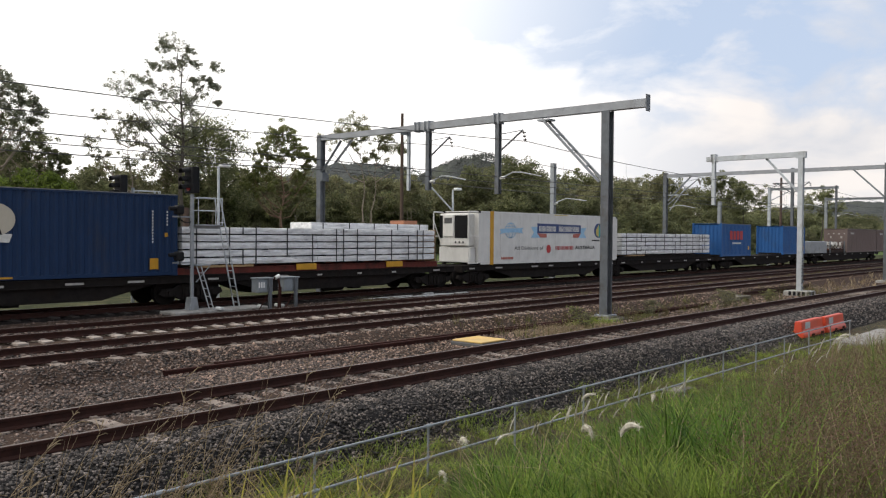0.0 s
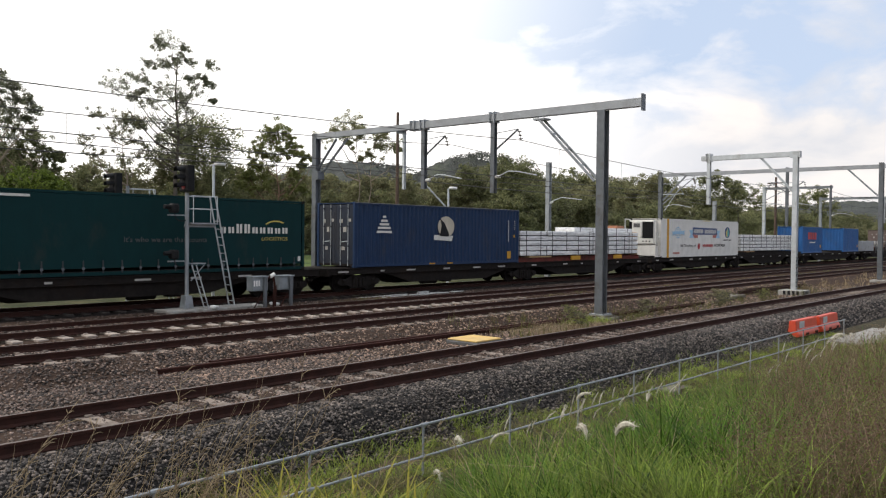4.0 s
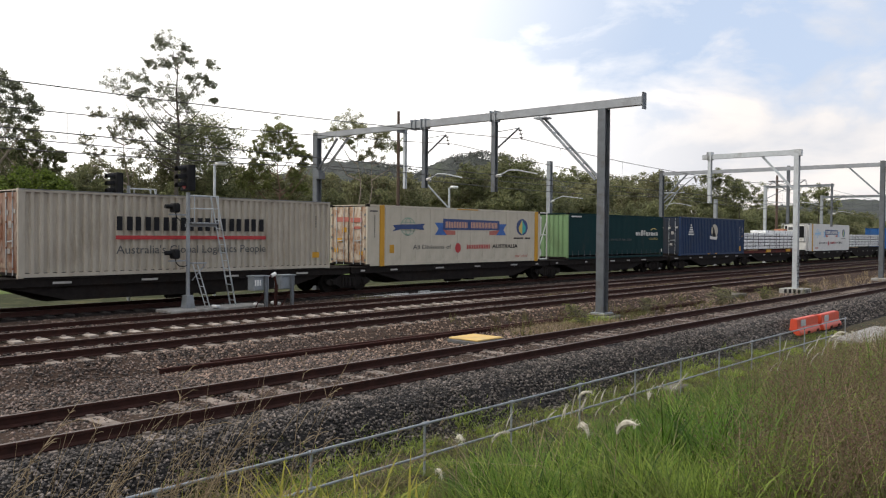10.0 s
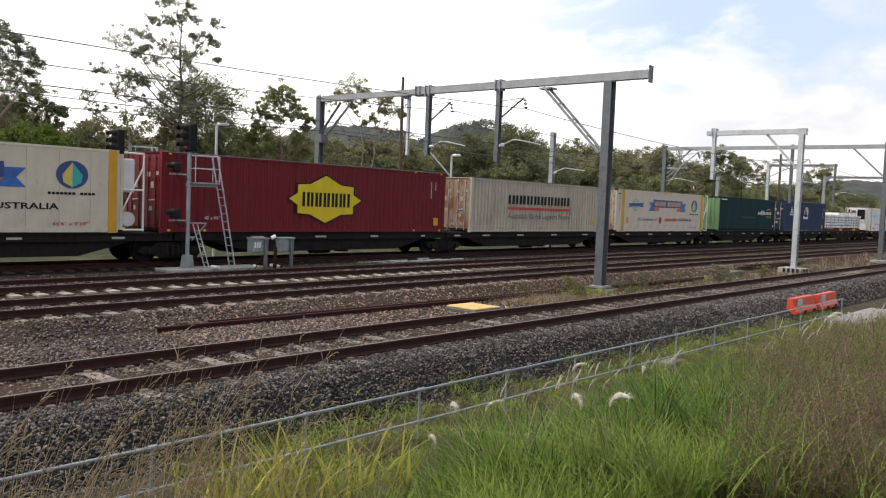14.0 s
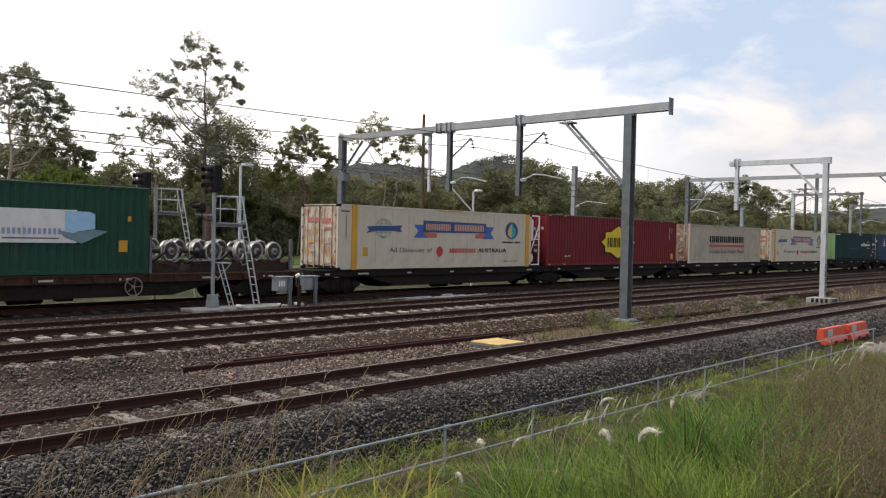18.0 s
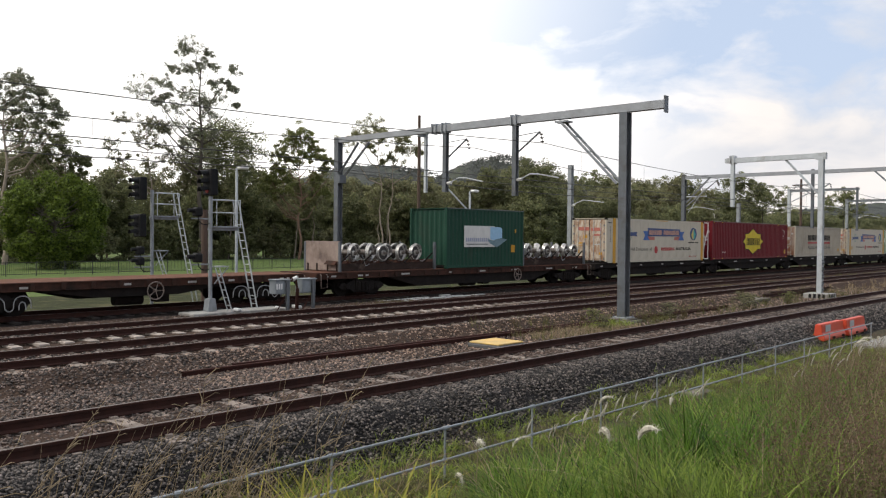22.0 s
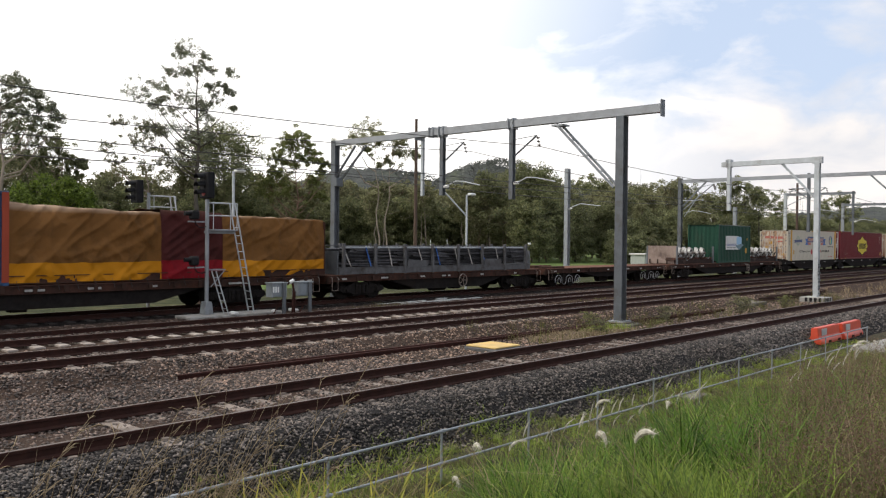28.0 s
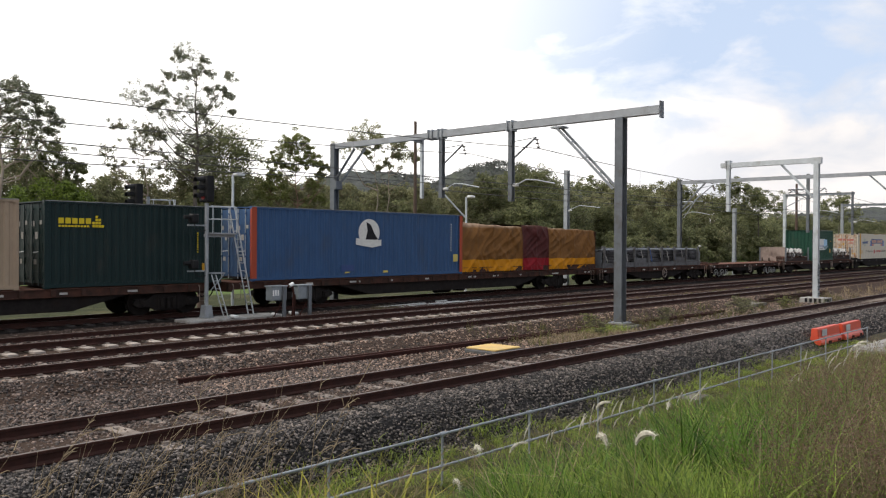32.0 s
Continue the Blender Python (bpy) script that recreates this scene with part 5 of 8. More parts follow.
for q in SPARE_WHEEL.polygons:
    rr = math.hypot(q.center.x, q.center.z)
    if 0.13 < rr < 0.375 and abs(q.normal.y) > 0.5:
        q.material_index = 1
bm = rod(rod(nb(), (0, -1.0, 0), (0, 1.0, 0), 0.085, 12), (0, -0.5, 0), (0, 0.5, 0), 0.11, 12)
SPARE_AXLE = bpy.data.meshes.new("axle")
bm.to_mesh(SPARE_AXLE)
bm.free()
SPARE_AXLE.materials.append(TAN_PIPE)


BROWN_PLATE = surf("brown_grey_plate", (0.30, 0.235, 0.20), (0.20, 0.145, 0.12), 2, 0.8, 0, 0.1, 20, (0.09, 0.06, 0.05), 0.4)


RACK_BROWN = surf("greasy_brown_steel", (0.048, 0.030, 0.024), (0.022, 0.016, 0.014), 3, 0.85, 0, 0.2, 30, (0.12, 0.085, 0.068), 0.3, spec=0.15)


def wheel_rack(u0, u1, n, left_wall):
    r = thing("wheelset_rack", "rusty steel rack with end posts", "rack", pose(u0, YF, DECK), "racks on the train")
    MOVING.append((r, u0, YF, DECK))
    L = u1 - u0
    for y in (0.25, 0.85, 1.55, 2.15):
        part("rack_beam", box(nb(), 0, L, y - 0.05, y + 0.05, 0.02, 0.34, 0.008), RACK_BROWN, r)
    for k in range(n + 1):
        part("chock", prism(nb(), [(L * k / n - 0.16, 0.30), (L * k / n + 0.16, 0.30), (L * k / n, 0.46)], 0.2, 0.9), RUSTY, r)
    for k in range(5):
        x = 0.4 + (L - 0.8) * k / 4
        part("brace", beam(nb(), (x - 0.3, 0.2, 0.32), (x + 0.3, 0.2, 0.75), 0.05, 0.05), GRIME, r)
    for x in (0.0, L - 0.10):
        for y in (0.05, 2.3):
            part("end_post", box(nb(), x, x + 0.10, y, y + 0.12, 0.0, 1.25, 0.01), DARK_STEEL, r)
        if left_wall and x == 0.0:
            part("end_board", box(nb(), x + 0.02, x + 0.08, 0.12, 2.36, 0.05, 1.28), BROWN_PLATE, r, "rust-brown end board")
    rng = random.Random(int(u0))
    for k in range(n):       # tie bars and slack chains along the near side
        x = 0.3 + (L - 0.9) * k / n
        a, b = rng.uniform(0.35, 0.75), rng.uniform(0.30, 0.55)
        part("tie_chain", cable(nb(), [(x, 0.12, a), (x + 0.18, 0.08, min(a, b) - 0.08), (x + 0.42, 0.10, b)], 0.016, 5), rng.choice((GREY_STEEL, GRIME, RUSTY)), r)
    for k in range(n):
        x = u0 + 0.85 + (L - 1.5) * k / (n - 1)
        y = YF + 1.22 + (0.18 if k % 2 else -0.18)
        w = thing("spare_wheelset", "bright worn spare wheelset lying on a rack", "wheelset", pose(x, y, DECK + 0.76 + 0.06 * (k % 2)), "spare wheelsets")
        MOVING.append((w, x, y, DECK + 0.76 + 0.06 * (k % 2)))
        turn = pose(0, 0, 0, 0, 0, 16 + rng.uniform(-14, 14)) @ Matrix.Scale(0.82, 4)
        for yy in (-0.7525, 0.7525):
            again("wheel", SPARE_WHEEL, w, turn @ pose(0, yy, 0, 0, 0, 0 if yy > 0 else 180))
        again("axle", SPARE_AXLE, w, turn)


wheel_rack(-95.1, -89.2, 10, True)
wheel_rack(-82.4, -76.4, 11, False)
# -- empty flat: loose bars and a hand wheel on the deck --
def hand_wheel(u, z=-0.42):
    w = thing("hand_brake_wheel", "pale spoked hand brake wheel on the wagon side", "hand wheel", pose(u, YF - 0.06, DECK + z), "hand brake wheels")
    MOVING.append((w, u, YF - 0.06, DECK + z))
    bm = nb()
    n = 16
    for k in range(n):
        a0, a1 = 2 * math.pi * k / n, 2 * math.pi * (k + 1) / n
        rod(bm, (0.30 * math.cos(a0), 0, 0.30 * math.sin(a0)), (0.30 * math.cos(a1), 0, 0.30 * math.sin(a1)), 0.022, 6)
    part("rim", bm, HAND_WHEEL, w)
    for k in range(5):
        a0 = 2 * math.pi * k / 5
        part("spoke", rod(nb(), (0, 0, 0), (0.29 * math.cos(a0), 0, 0.29 * math.sin(a0)), 0.016, 6), HAND_WHEEL, w)
    part("hub", rod(nb(), (0, -0.03, 0), (0, 0.10, 0), 0.05, 10), HAND_WHEEL, w)


for u in (-103.4, -118.0, -83.0):
    hand_wheel(u)
d = thing("deck_timber", "dark weathered plank lying on the wagon deck", "plank", pose(-111.0, YF, DECK))
MOVING.append((d, -111.0, YF, DECK))
part("plank", box(nb(), 0.1, 2.2, 0.2, 0.55, 0.0, 0.10, 0.01), RUSTY, d)
part("plank", box(nb(), 0.3, 1.9, 0.9, 1.5, 0.0, 0.14, 0.01), RUSTY, d)

# -- stake frame with bundled steel bars --
STAKE_GREY = surf("dirty_grey_steel", (0.125, 0.125, 0.13), (0.075, 0.072, 0.072), 3, 0.8, 0, 0.1, 30, (0.05, 0.04, 0.035), 0.4, spec=0.2)
f = thing("stake_frame", "grey steel stake frame with upright posts", "load frame", pose(-125.9, YF, DECK))
MOVING.append((f, -125.9, YF, DECK))
for y in (0.0, 2.34):
    part("side_board", box(nb(), 0.05, 13.5, y, y + 0.06, 0.02, 0.27, 0.008), STAKE_GREY, f)
    part("side_rail", box(nb(), 0.0, 13.55, y - 0.01, y + 0.07, 0.27, 0.32, 0.008), STAKE_GREY, f)
    part("top_wire", box(nb(), 0.0, 13.55, y + 0.01, y + 0.04, 1.20, 1.23, 0.005), STAKE_GREY, f)
    for k in range(8):
        x = 0.25 + k * 1.83
        part("stake", box(nb(), x, x + 0.13, y - 0.03, y + 0.09, 0.0, 1.32, 0.01), STAKE_GREY, f)
part("end_board", box(nb(), 0.0, 0.05, 0.06, 2.34, 0.02, 1.0), DARK_STEEL, f)
part("end_board", box(nb(), 13.5, 13.55, 0.06, 2.34, 0.02, 1.0), DARK_STEEL, f)
part("post_cap", box(nb(), 13.38, 13.52, -0.035, 0.095, 1.32, 1.42, 0.01), WHITE, f, "white painted post cap")
BAR = surf("dark_steel_bar", (0.070, 0.068, 0.072), (0.018, 0.017, 0.020), 4, 0.45, 0.3, rand=0.95, spec=0.35)
rng = random.Random(8)
for z in (0.38, 0.54, 0.70, 0.86, 1.0):
    for y in (0.14, 0.5, 0.95, 1.4, 1.85, 2.2):
        b = thing("bar_bundle", "bundle of dark steel bars tied with straps", "steel bars", pose(-125.9, YF, DECK), "bundles of steel bars")
        MOVING.append((b, -125.9, YF, DECK))
        x0 = rng.uniform(0.2, 0.8)
        for k in range(4):
            yy, zz = y + (k % 2) * 0.09, z + (k // 2) * 0.07
            if y > 0.2:
                part("bar", rod(nb(), (x0, yy, zz), (13.2 - rng.uniform(0, 0.7), yy, zz), 0.04, 6), BAR, b)
                continue
            x = x0 + rng.uniform(0.0, 0.5)      # the outermost layer lies in shorter, untidy lengths
            while x < 12.0:
                e = min(13.2, x + rng.uniform(2.2, 3.6))
                part("bar", rod(nb(), (x, yy, zz + rng.uniform(-0.04, 0.04)), (e, yy, zz + rng.uniform(-0.04, 0.04)), rng.uniform(0.026, 0.046), 6), BAR, b)
                x = e + rng.uniform(0.1, 0.5)
for x in (4.1, 9.6):
    part("side_panel", box(nb(), x, x + 1.35, -0.012, -0.002, 0.28, 0.58, 0.003), STAKE_GREY, f)

for k in range(11):      # slack straps over the near side of the bars
    x = 0.9 + 1.12 * k + rng.uniform(-0.2, 0.2)
    d = rng.uniform(-0.50, -0.12)
    part("strap", prism(nb(), [(x, 0.34), (x + 0.07, 0.34), (x + 0.07 + d, 1.16), (x + d, 1.16)], 0.070, 0.082), (MARK, RIBBON_BLUE, MARK, STRAP, MARK, RIBBON_BLUE, MARK)[k % 7], f, "slanting webbing strap")
part("top_tube", rod(nb(), (0.3, 0.16, 1.14), (13.1, 0.16, 1.13), 0.05, 8), GREY_STEEL, f, "pale steel tube on top")
part("top_tube", rod(nb(), (0.5, 0.34, 1.14), (12.9, 0.34, 1.14), 0.05, 8), GREY_STEEL, f, "pale steel tube on top")

# -- tarped load --
def tarp_mat(name, top, low, z, top_pale=0.85):
    m = surf(name, top, tuple(v * 0.75 for v in top), 1.6, 0.7, 0, 0.5, 7, tuple(v * 0.55 for v in top), 0.4, 0.8, depth=0.04, spec=0.15)
    n, l = m.node_tree.nodes, m.node_tree.links
    b = n["Principled BSDF"]
    old = b.inputs["Base Color"].links[0].from_socket
    co = n.new("ShaderNodeTexCoord")
    sp = n.new("ShaderNodeSeparateXYZ")
    l.new(co.outputs["Object"], sp.inputs["Vector"])
    ns = n.new("ShaderNodeTexNoise")
    ns.inputs["Scale"].default_value = 1.2
    l.new(co.outputs["Object"], ns.inputs["Vector"])
    ad = n.new("ShaderNodeMath")
    ad.operation = "MULTIPLY_ADD"
    ad.inputs[1].default_value = 0.18
    l.new(ns.outputs["Fac"], ad.inputs[0])
    l.new(sp.outputs["Z"], ad.inputs[2])
    gt = n.new("ShaderNodeMath")
    gt.operation = "LESS_THAN"
    gt.inputs[1].default_value = z
    l.new(ad.outputs["Value"], gt.inputs[0])
    x = n.new("ShaderNodeMixRGB")
    x.inputs["Color2"].default_value = (*low, 1)
    l.new(gt.outputs["Value"], x.inputs["Fac"])
    l.new(old, x.inputs["Color1"])
    sp2 = n.new("ShaderNodeMapRange")         # dust and sky sheen along the top, both put into the colour
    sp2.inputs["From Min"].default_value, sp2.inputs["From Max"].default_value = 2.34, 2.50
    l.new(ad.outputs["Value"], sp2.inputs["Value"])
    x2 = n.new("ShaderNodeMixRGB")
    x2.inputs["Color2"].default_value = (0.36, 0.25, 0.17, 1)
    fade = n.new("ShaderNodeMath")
    fade.operation, fade.inputs[1].default_value = "MULTIPLY", top_pale
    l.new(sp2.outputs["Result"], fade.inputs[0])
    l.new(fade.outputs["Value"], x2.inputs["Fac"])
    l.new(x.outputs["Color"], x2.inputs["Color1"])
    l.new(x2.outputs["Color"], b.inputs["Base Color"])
    return m


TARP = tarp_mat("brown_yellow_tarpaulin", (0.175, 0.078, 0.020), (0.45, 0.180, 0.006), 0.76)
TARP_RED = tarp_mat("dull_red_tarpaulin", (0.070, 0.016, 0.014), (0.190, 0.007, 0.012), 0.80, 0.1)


def tarp(u, L, h0, h1, mat, seed, label, sag=0.12):
    t = thing("tarpaulin", label, "tarpaulin", pose(u, YF, DECK), "tarpaulins over one load")
    MOVING.append((t, u, YF, DECK))
    nx, nz = max(6, int(L * 16)), 34
    noise_v = Vector((seed * 3.7, 1.3, 0.2))
    V, F = [], []
    prof = [("f", k / (nz - 1)) for k in range(nz)] + [("t", k / 8) for k in range(1, 9)] + [("b", 1 - k / 5) for k in range(1, 6)]
    for i in range(nx + 1):
        x = L * i / nx
        top = h0 + (h1 - h0) * i / nx + sag * (noise.noise(Vector((x * 0.45, 0, 0)) + noise_v)) - 0.05 * abs(math.sin(x * 2.05))
        for kind, v in prof:
            if kind == "f":
                z = 0.07 + (top - 0.07) * v
                edge = min(1, x / 0.35, (L - x) / 0.35)
                p, q = 0.82 * x + 0.57 * z, -0.57 * x + 0.82 * z      # creases run along both diagonals
                n1 = noise.noise(Vector((p * 0.45, q * 2.4, 0)) + noise_v)
                p, q = 0.64 * x - 0.77 * z, 0.77 * x + 0.64 * z
                n2 = noise.noise(Vector((p * 0.5, q * 2.0, 5)) + noise_v)
                n3 = noise.noise(Vector((x * 0.6, z * 0.8, 9)) + noise_v)
                fold = edge * (0.07 * max(0, 1 - abs(n1) * 5) + 0.06 * max(0, 1 - abs(n2) * 5) * (n3 > -0.1) + 0.10 * n3 + 0.012 * noise.noise(Vector((x * 7, z * 7, 2)) + noise_v))
                rib = 0.035 * max(0, math.cos(x * 2 * math.pi / 1.25)) ** 14
                droop = (0.12 + 1.0 * max(0, noise.noise(Vector((x * 0.5, 7, 0)) + noise_v)) * (sag > 0.1)) * max(0, v - 0.64) ** 2 / 0.13 if sag > 0.05 else 0.0
                V.append((x, 0.08 - fold - rib + droop, z))
            elif kind == "t":
                z = top + 0.03 * math.sin(math.pi * v) + 0.05 * noise.noise(Vector((x * 1.1, v * 3, 3)) + noise_v)
                V.append((x, 0.75 + 1.6 * v, z))
            else:
                V.append((x, 2.40, 0.07 + (top - 0.07) * v))
    n = len(prof)
    for i in range(nx):
        for k in range(n - 1):
            F.append((i * n + k, (i + 1) * n + k, (i + 1) * n + k + 1, i * n + k + 1))
    again("cover", raw("cover", V, F, mat, True), t)
    for k in range(int(L / 0.6)):
        x = 0.2 + k * 0.6
        part("tie_rope", rod(nb(), (x, -0.03, 0.14), (x + 0.1, -0.03, -0.16), 0.009, 5), STRAP, t)


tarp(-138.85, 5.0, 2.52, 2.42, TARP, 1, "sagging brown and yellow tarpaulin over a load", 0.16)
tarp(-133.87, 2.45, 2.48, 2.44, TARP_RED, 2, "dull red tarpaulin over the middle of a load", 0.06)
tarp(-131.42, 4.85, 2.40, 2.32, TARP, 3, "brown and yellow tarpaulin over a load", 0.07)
f = thing("load_frame", "red-brown frame and bulkhead under tarpaulins", "load frame", pose(-138.9, YF, DECK), "load frames on the train")
MOVING.append((f, -138.9, YF, DECK))
part("side_beam", ibeam(nb(), (0, 0.08, 0.16), (12.3, 0.08, 0.16), 0.12, 0.26), RUSTY, f)
part("side_beam", ibeam(nb(), (0, 2.34, 0.16), (12.3, 2.34, 0.16), 0.12, 0.26), RUSTY, f)
part("bulkhead", box(nb(), -0.02, 0.04, 0.06, 2.38, 0.03, 2.45, 0.01), ORANGE_RED, f)
part("bulkhead", box(nb(), 12.28, 12.34, 0.06, 2.38, 0.03, 2.2, 0.01), RUSTY, f)

# -- steel crate and spare wheels far up the train --
b = thing("steel_crate", "pale grey steel crate with a bent rail", "crate", pose(85.4, YF, DECK))
MOVING.append((b, 85.4, YF, DECK))
part("crate_body", box(nb(), 0, 5.2, 0, 2.4, 0.02, 1.2, 0.03), GREY_STEEL, b)
wheel_rack(92.0, 97.2, 7, False)


# -- pale sprayed scrawl along the bogies of the empty flat --
SPRAY = surf("pale_sprayed_paint", (0.38, 0.38, 0.38), (0.20, 0.20, 0.20), 9, 0.7)
SCRAWL = []
for cx, w, h, z in ((-0.92, 0.34, 0.42, 0.24), (-0.86, 0.14, 0.26, 0.24), (0.16, 0.34, 0.38, 0.26), (0.20, 0.13, 0.24, 0.24), (1.0, 0.26, 0.38, 0.26), (1.0, 0.10, 0.24, 0.22)):
    SCRAWL.append([(cx + w * math.cos(math.pi * (1 - k / 10)), z + h * math.sin(math.pi * k / 10) ** 0.6) for k in range(11)])
SCRAWL.append([(-0.58 + 0.40 * k / 8, 0.24 - 0.10 * math.sin(math.pi * k / 8)) for k in range(9)])
SCRAWL.append([(0.50 + 0.24 * k / 6, 0.26 - 0.08 * math.sin(math.pi * k / 6)) for k in range(7)])
for w in [o for o in bpy.data.objects if o.name.startswith("flat_wagon") and "empty" in o.get("label", "")]:
    for b in [o for o in w.children if o.name.startswith("bogie")]:
        for line in SCRAWL:
            part("sprayed_line", cable(nb(), [(x, -1.20, z) for x, z in line], 0.018, 6), SPRAY, b, "pale sprayed line")



# ---- overhead line ----
PX = 25.6   # where the nearest portal stands
INSUL = surf("brown_grey_insulator", (0.10, 0.085, 0.08), (0.15, 0.13, 0.12), 8, 0.35)


def bolts(parent, pts):
    for x, y, z in pts:
        part("bolt", rod(nb(), (x, y, z), (x, y, z + 0.06), 0.025, 6), DARK_STEEL, parent)


def clamp(parent, y, z, mat, w=0.3, h=0.36):
    bm = nb()
    for s in (-0.11, 0.11):
        box(bm, -w / 2 - 0.03, w / 2 + 0.03, y + s - 0.025, y + s + 0.025, z - h / 2 - 0.03, z + h / 2 + 0.03)
    part("clamp", bm, mat, parent)


def drop_post(parent, y, z0, z1, mat, side=-1, arms=True, post=True):
    """A hanging post with the arms that carry the wires of the track beside it."""
    if post:
        part("drop_post", ibeam(nb(), (0, y, z0), (0, y, z1), 0.18, 0.20, up=(1, 0, 0)), mat, parent)
    if not arms:
        return
    tip = (0, y + side * 1.15, 6.42)
    part("strut", rod(nb(), (0, y + side * 0.1, 5.70), tip, 0.035, 8), mat, parent)
    part("stay", rod(nb(), (0, y + side * 0.1, 6.34), tip, 0.014, 6), mat, parent)
    bm = nb()
    for k in range(3):
        z = 6.34 - 0.14 * k
        rod(bm, (0, y + side * (1.2 + 0.03 * k), z), (0, y + side * (1.2 + 0.03 * k), z - 0.05), 0.085, 10, 0.03)
    rod(bm, tip, (0, y + side * 1.3, 5.98), 0.014, 6)
    part("insulator", bm, INSUL, parent, "brown disc insulators")
    bm = rod(nb(), (0, y + side * 0.1, 4.66), (0, y + side * 0.32, 4.68), 0.06, 8)
    part("insulator", bm, WHITE, parent, "pale insulator")
    bm = cable(nb(), [(0, y + side * 0.3, 4.70), (0, y + side * 0.7, 4.86), (0, y + side * 1.1, 4.84), (0, y + side * 2.0, 4.66)], 0.022)
    part("registration_arm", bm, PALE_STEEL, parent, "cranked pale tube")


por = thing("overhead_portal", "grey steel overhead line portal on a concrete footing", "portal", pose(PX, 0, 0), "overhead line portals")
part("post", ibeam(nb(), (0, 14.7, -0.27), (0, 14.7, 6.80), 0.30, 0.34, up=(1, 0, 0)), DARK_STEEL, por)
part("footing", box(nb(), -0.58, 0.58, 14.12, 15.28, -0.75, -0.36, 0.04), DIRTY_CONCRETE, por)
part("plinth", box(nb(), -0.38, 0.38, 14.34, 15.06, -0.36, -0.31, 0.02), DIRTY_CONCRETE, por)
part("base_plate", box(nb(), -0.3, 0.3, 14.42, 14.98, -0.31, -0.27, 0.005), GREY_STEEL, por)
bolts(por, [(x, y, -0.27) for x in (-0.24, 0.24) for y in (14.47, 14.93)])
part("beam", beam(nb(), (0, 13.2, 6.94), (0, 23.75, 6.94), 0.26, 0.28), BEAM_STEEL, por)
part("beam", beam(nb(), (0, 23.2, 6.92), (0, 29.7, 6.92), 0.22, 0.24), BEAM_STEEL, por)
part("end_plate", box(nb(), -0.13, 0.13, 13.16, 13.196, 6.66, 7.22), DARK_STEEL, por)
for x in (-0.19, 0.19):
    part("brace", ibeam(nb(), (x, 17.3, 6.72), (x, 14.9, 4.35), 0.07, 0.08, t=0.02), BEAM_STEEL, por)
part("brace_plate", box(nb(), -0.22, 0.22, 17.0, 17.5, 6.66, 6.72), GREY_STEEL, por)
for k in range(1, 4):
    y = 14.9 + 0.6 * k
    part("brace_tie", beam(nb(), (-0.19, y, 4.35 + 0.6 * k * 0.9875), (0.19, y, 4.35 + 0.6 * k * 0.9875), 0.04, 0.04), GREY_STEEL, por)
part("post", ibeam(nb(), (0, 29.8, -0.95), (0, 29.8, 7.05), 0.28, 0.30, up=(1, 0, 0)), DARK_STEEL, por)
part("brace", ibeam(nb(), (-0.1, 28.3, 6.7), (-0.1, 29.75, 5.2), 0.08, 0.08, t=0.02), DARK_STEEL, por)
part("brace", ibeam(nb(), (0.1, 27.8, 6.7), (0.1, 29.75, 5.0), 0.08, 0.08, t=0.02), GREY_STEEL, por)
part("junction_box", box(nb(), -0.2, 0.2, 29.45, 29.64, 4.9, 5.3, 0.02), DARK_STEEL, por)
for y in (19.45, 23.05):
    drop_post(por, y, 4.05 if y < 20 else 4.3, 7.06, DARK_STEEL)
    clamp(por, y, 6.94, GREY_STEEL)
clamp(por, 23.6, 6.94, GREY_STEEL)
part("drop_post", ibeam(nb(), (0.5, 24.65, 4.35), (0.5, 24.65, 6.9), 0.12, 0.12, up=(1, 0, 0)), PALE_STEEL, por)
part("beam_stub", ibeam(nb(), (0.0, 24.65, 6.8), (0.6, 24.65, 6.8), 0.14, 0.16), GREY_STEEL, por)

por2 = thing("overhead_portal", "galvanised overhead line portal with a dark-marked concrete footing", "portal", pose(43.6, 0, 0), "overhead line portals")
part("post", ibeam(nb(), (0, 13.95, -0.2), (0, 13.95, 6.75), 0.24, 0.28, up=(1, 0, 0)), PALE_STEEL, por2)
part("footing", box(nb(), -0.6, 0.6, 13.35, 14.55, -0.75, -0.2, 0.03), CONCRETE, por2)
for k in range(4):
    part("stencil_bar", box(nb(), -0.606, -0.6, 13.5 + 0.22 * k, 13.5 + 0.22 * k + 0.13, -0.42, -0.22), DARK_PRINT, por2)
    part("stencil_bar", box(nb(), -0.45 + 0.22 * k, -0.32 + 0.22 * k, 13.344, 13.35, -0.42, -0.22), DARK_PRINT, por2)
bm = nb()
for k in range(9):
    beam(bm, (-0.15, 13.80, 0.0 + 0.18 * k), (0.15, 13.80, 0.10 + 0.18 * k if k % 2 else 0.18 * k - 0.05), 0.03, 0.05)
part("painted_marks", bm, DARK_STEEL, por2, "dark scrawled marks")
part("beam", beam(nb(), (0, 13.75, 6.68), (0, 18.9, 6.68), 0.24, 0.25), PALE_STEEL, por2)
part("knee_plate", box(nb(), -0.13, 0.13, 13.72, 14.2, 6.5, 6.82), PALE_STEEL, por2)
drop_post(por2, 18.5, 4.2, 6.95, PALE_STEEL, arms=False)
clamp(por2, 18.5, 6.72, PALE_STEEL)
part("brace", ibeam(nb(), (0, 15.7, 6.56), (0, 14.1, 4.8), 0.10, 0.10, t=0.02), PALE_STEEL, por2)

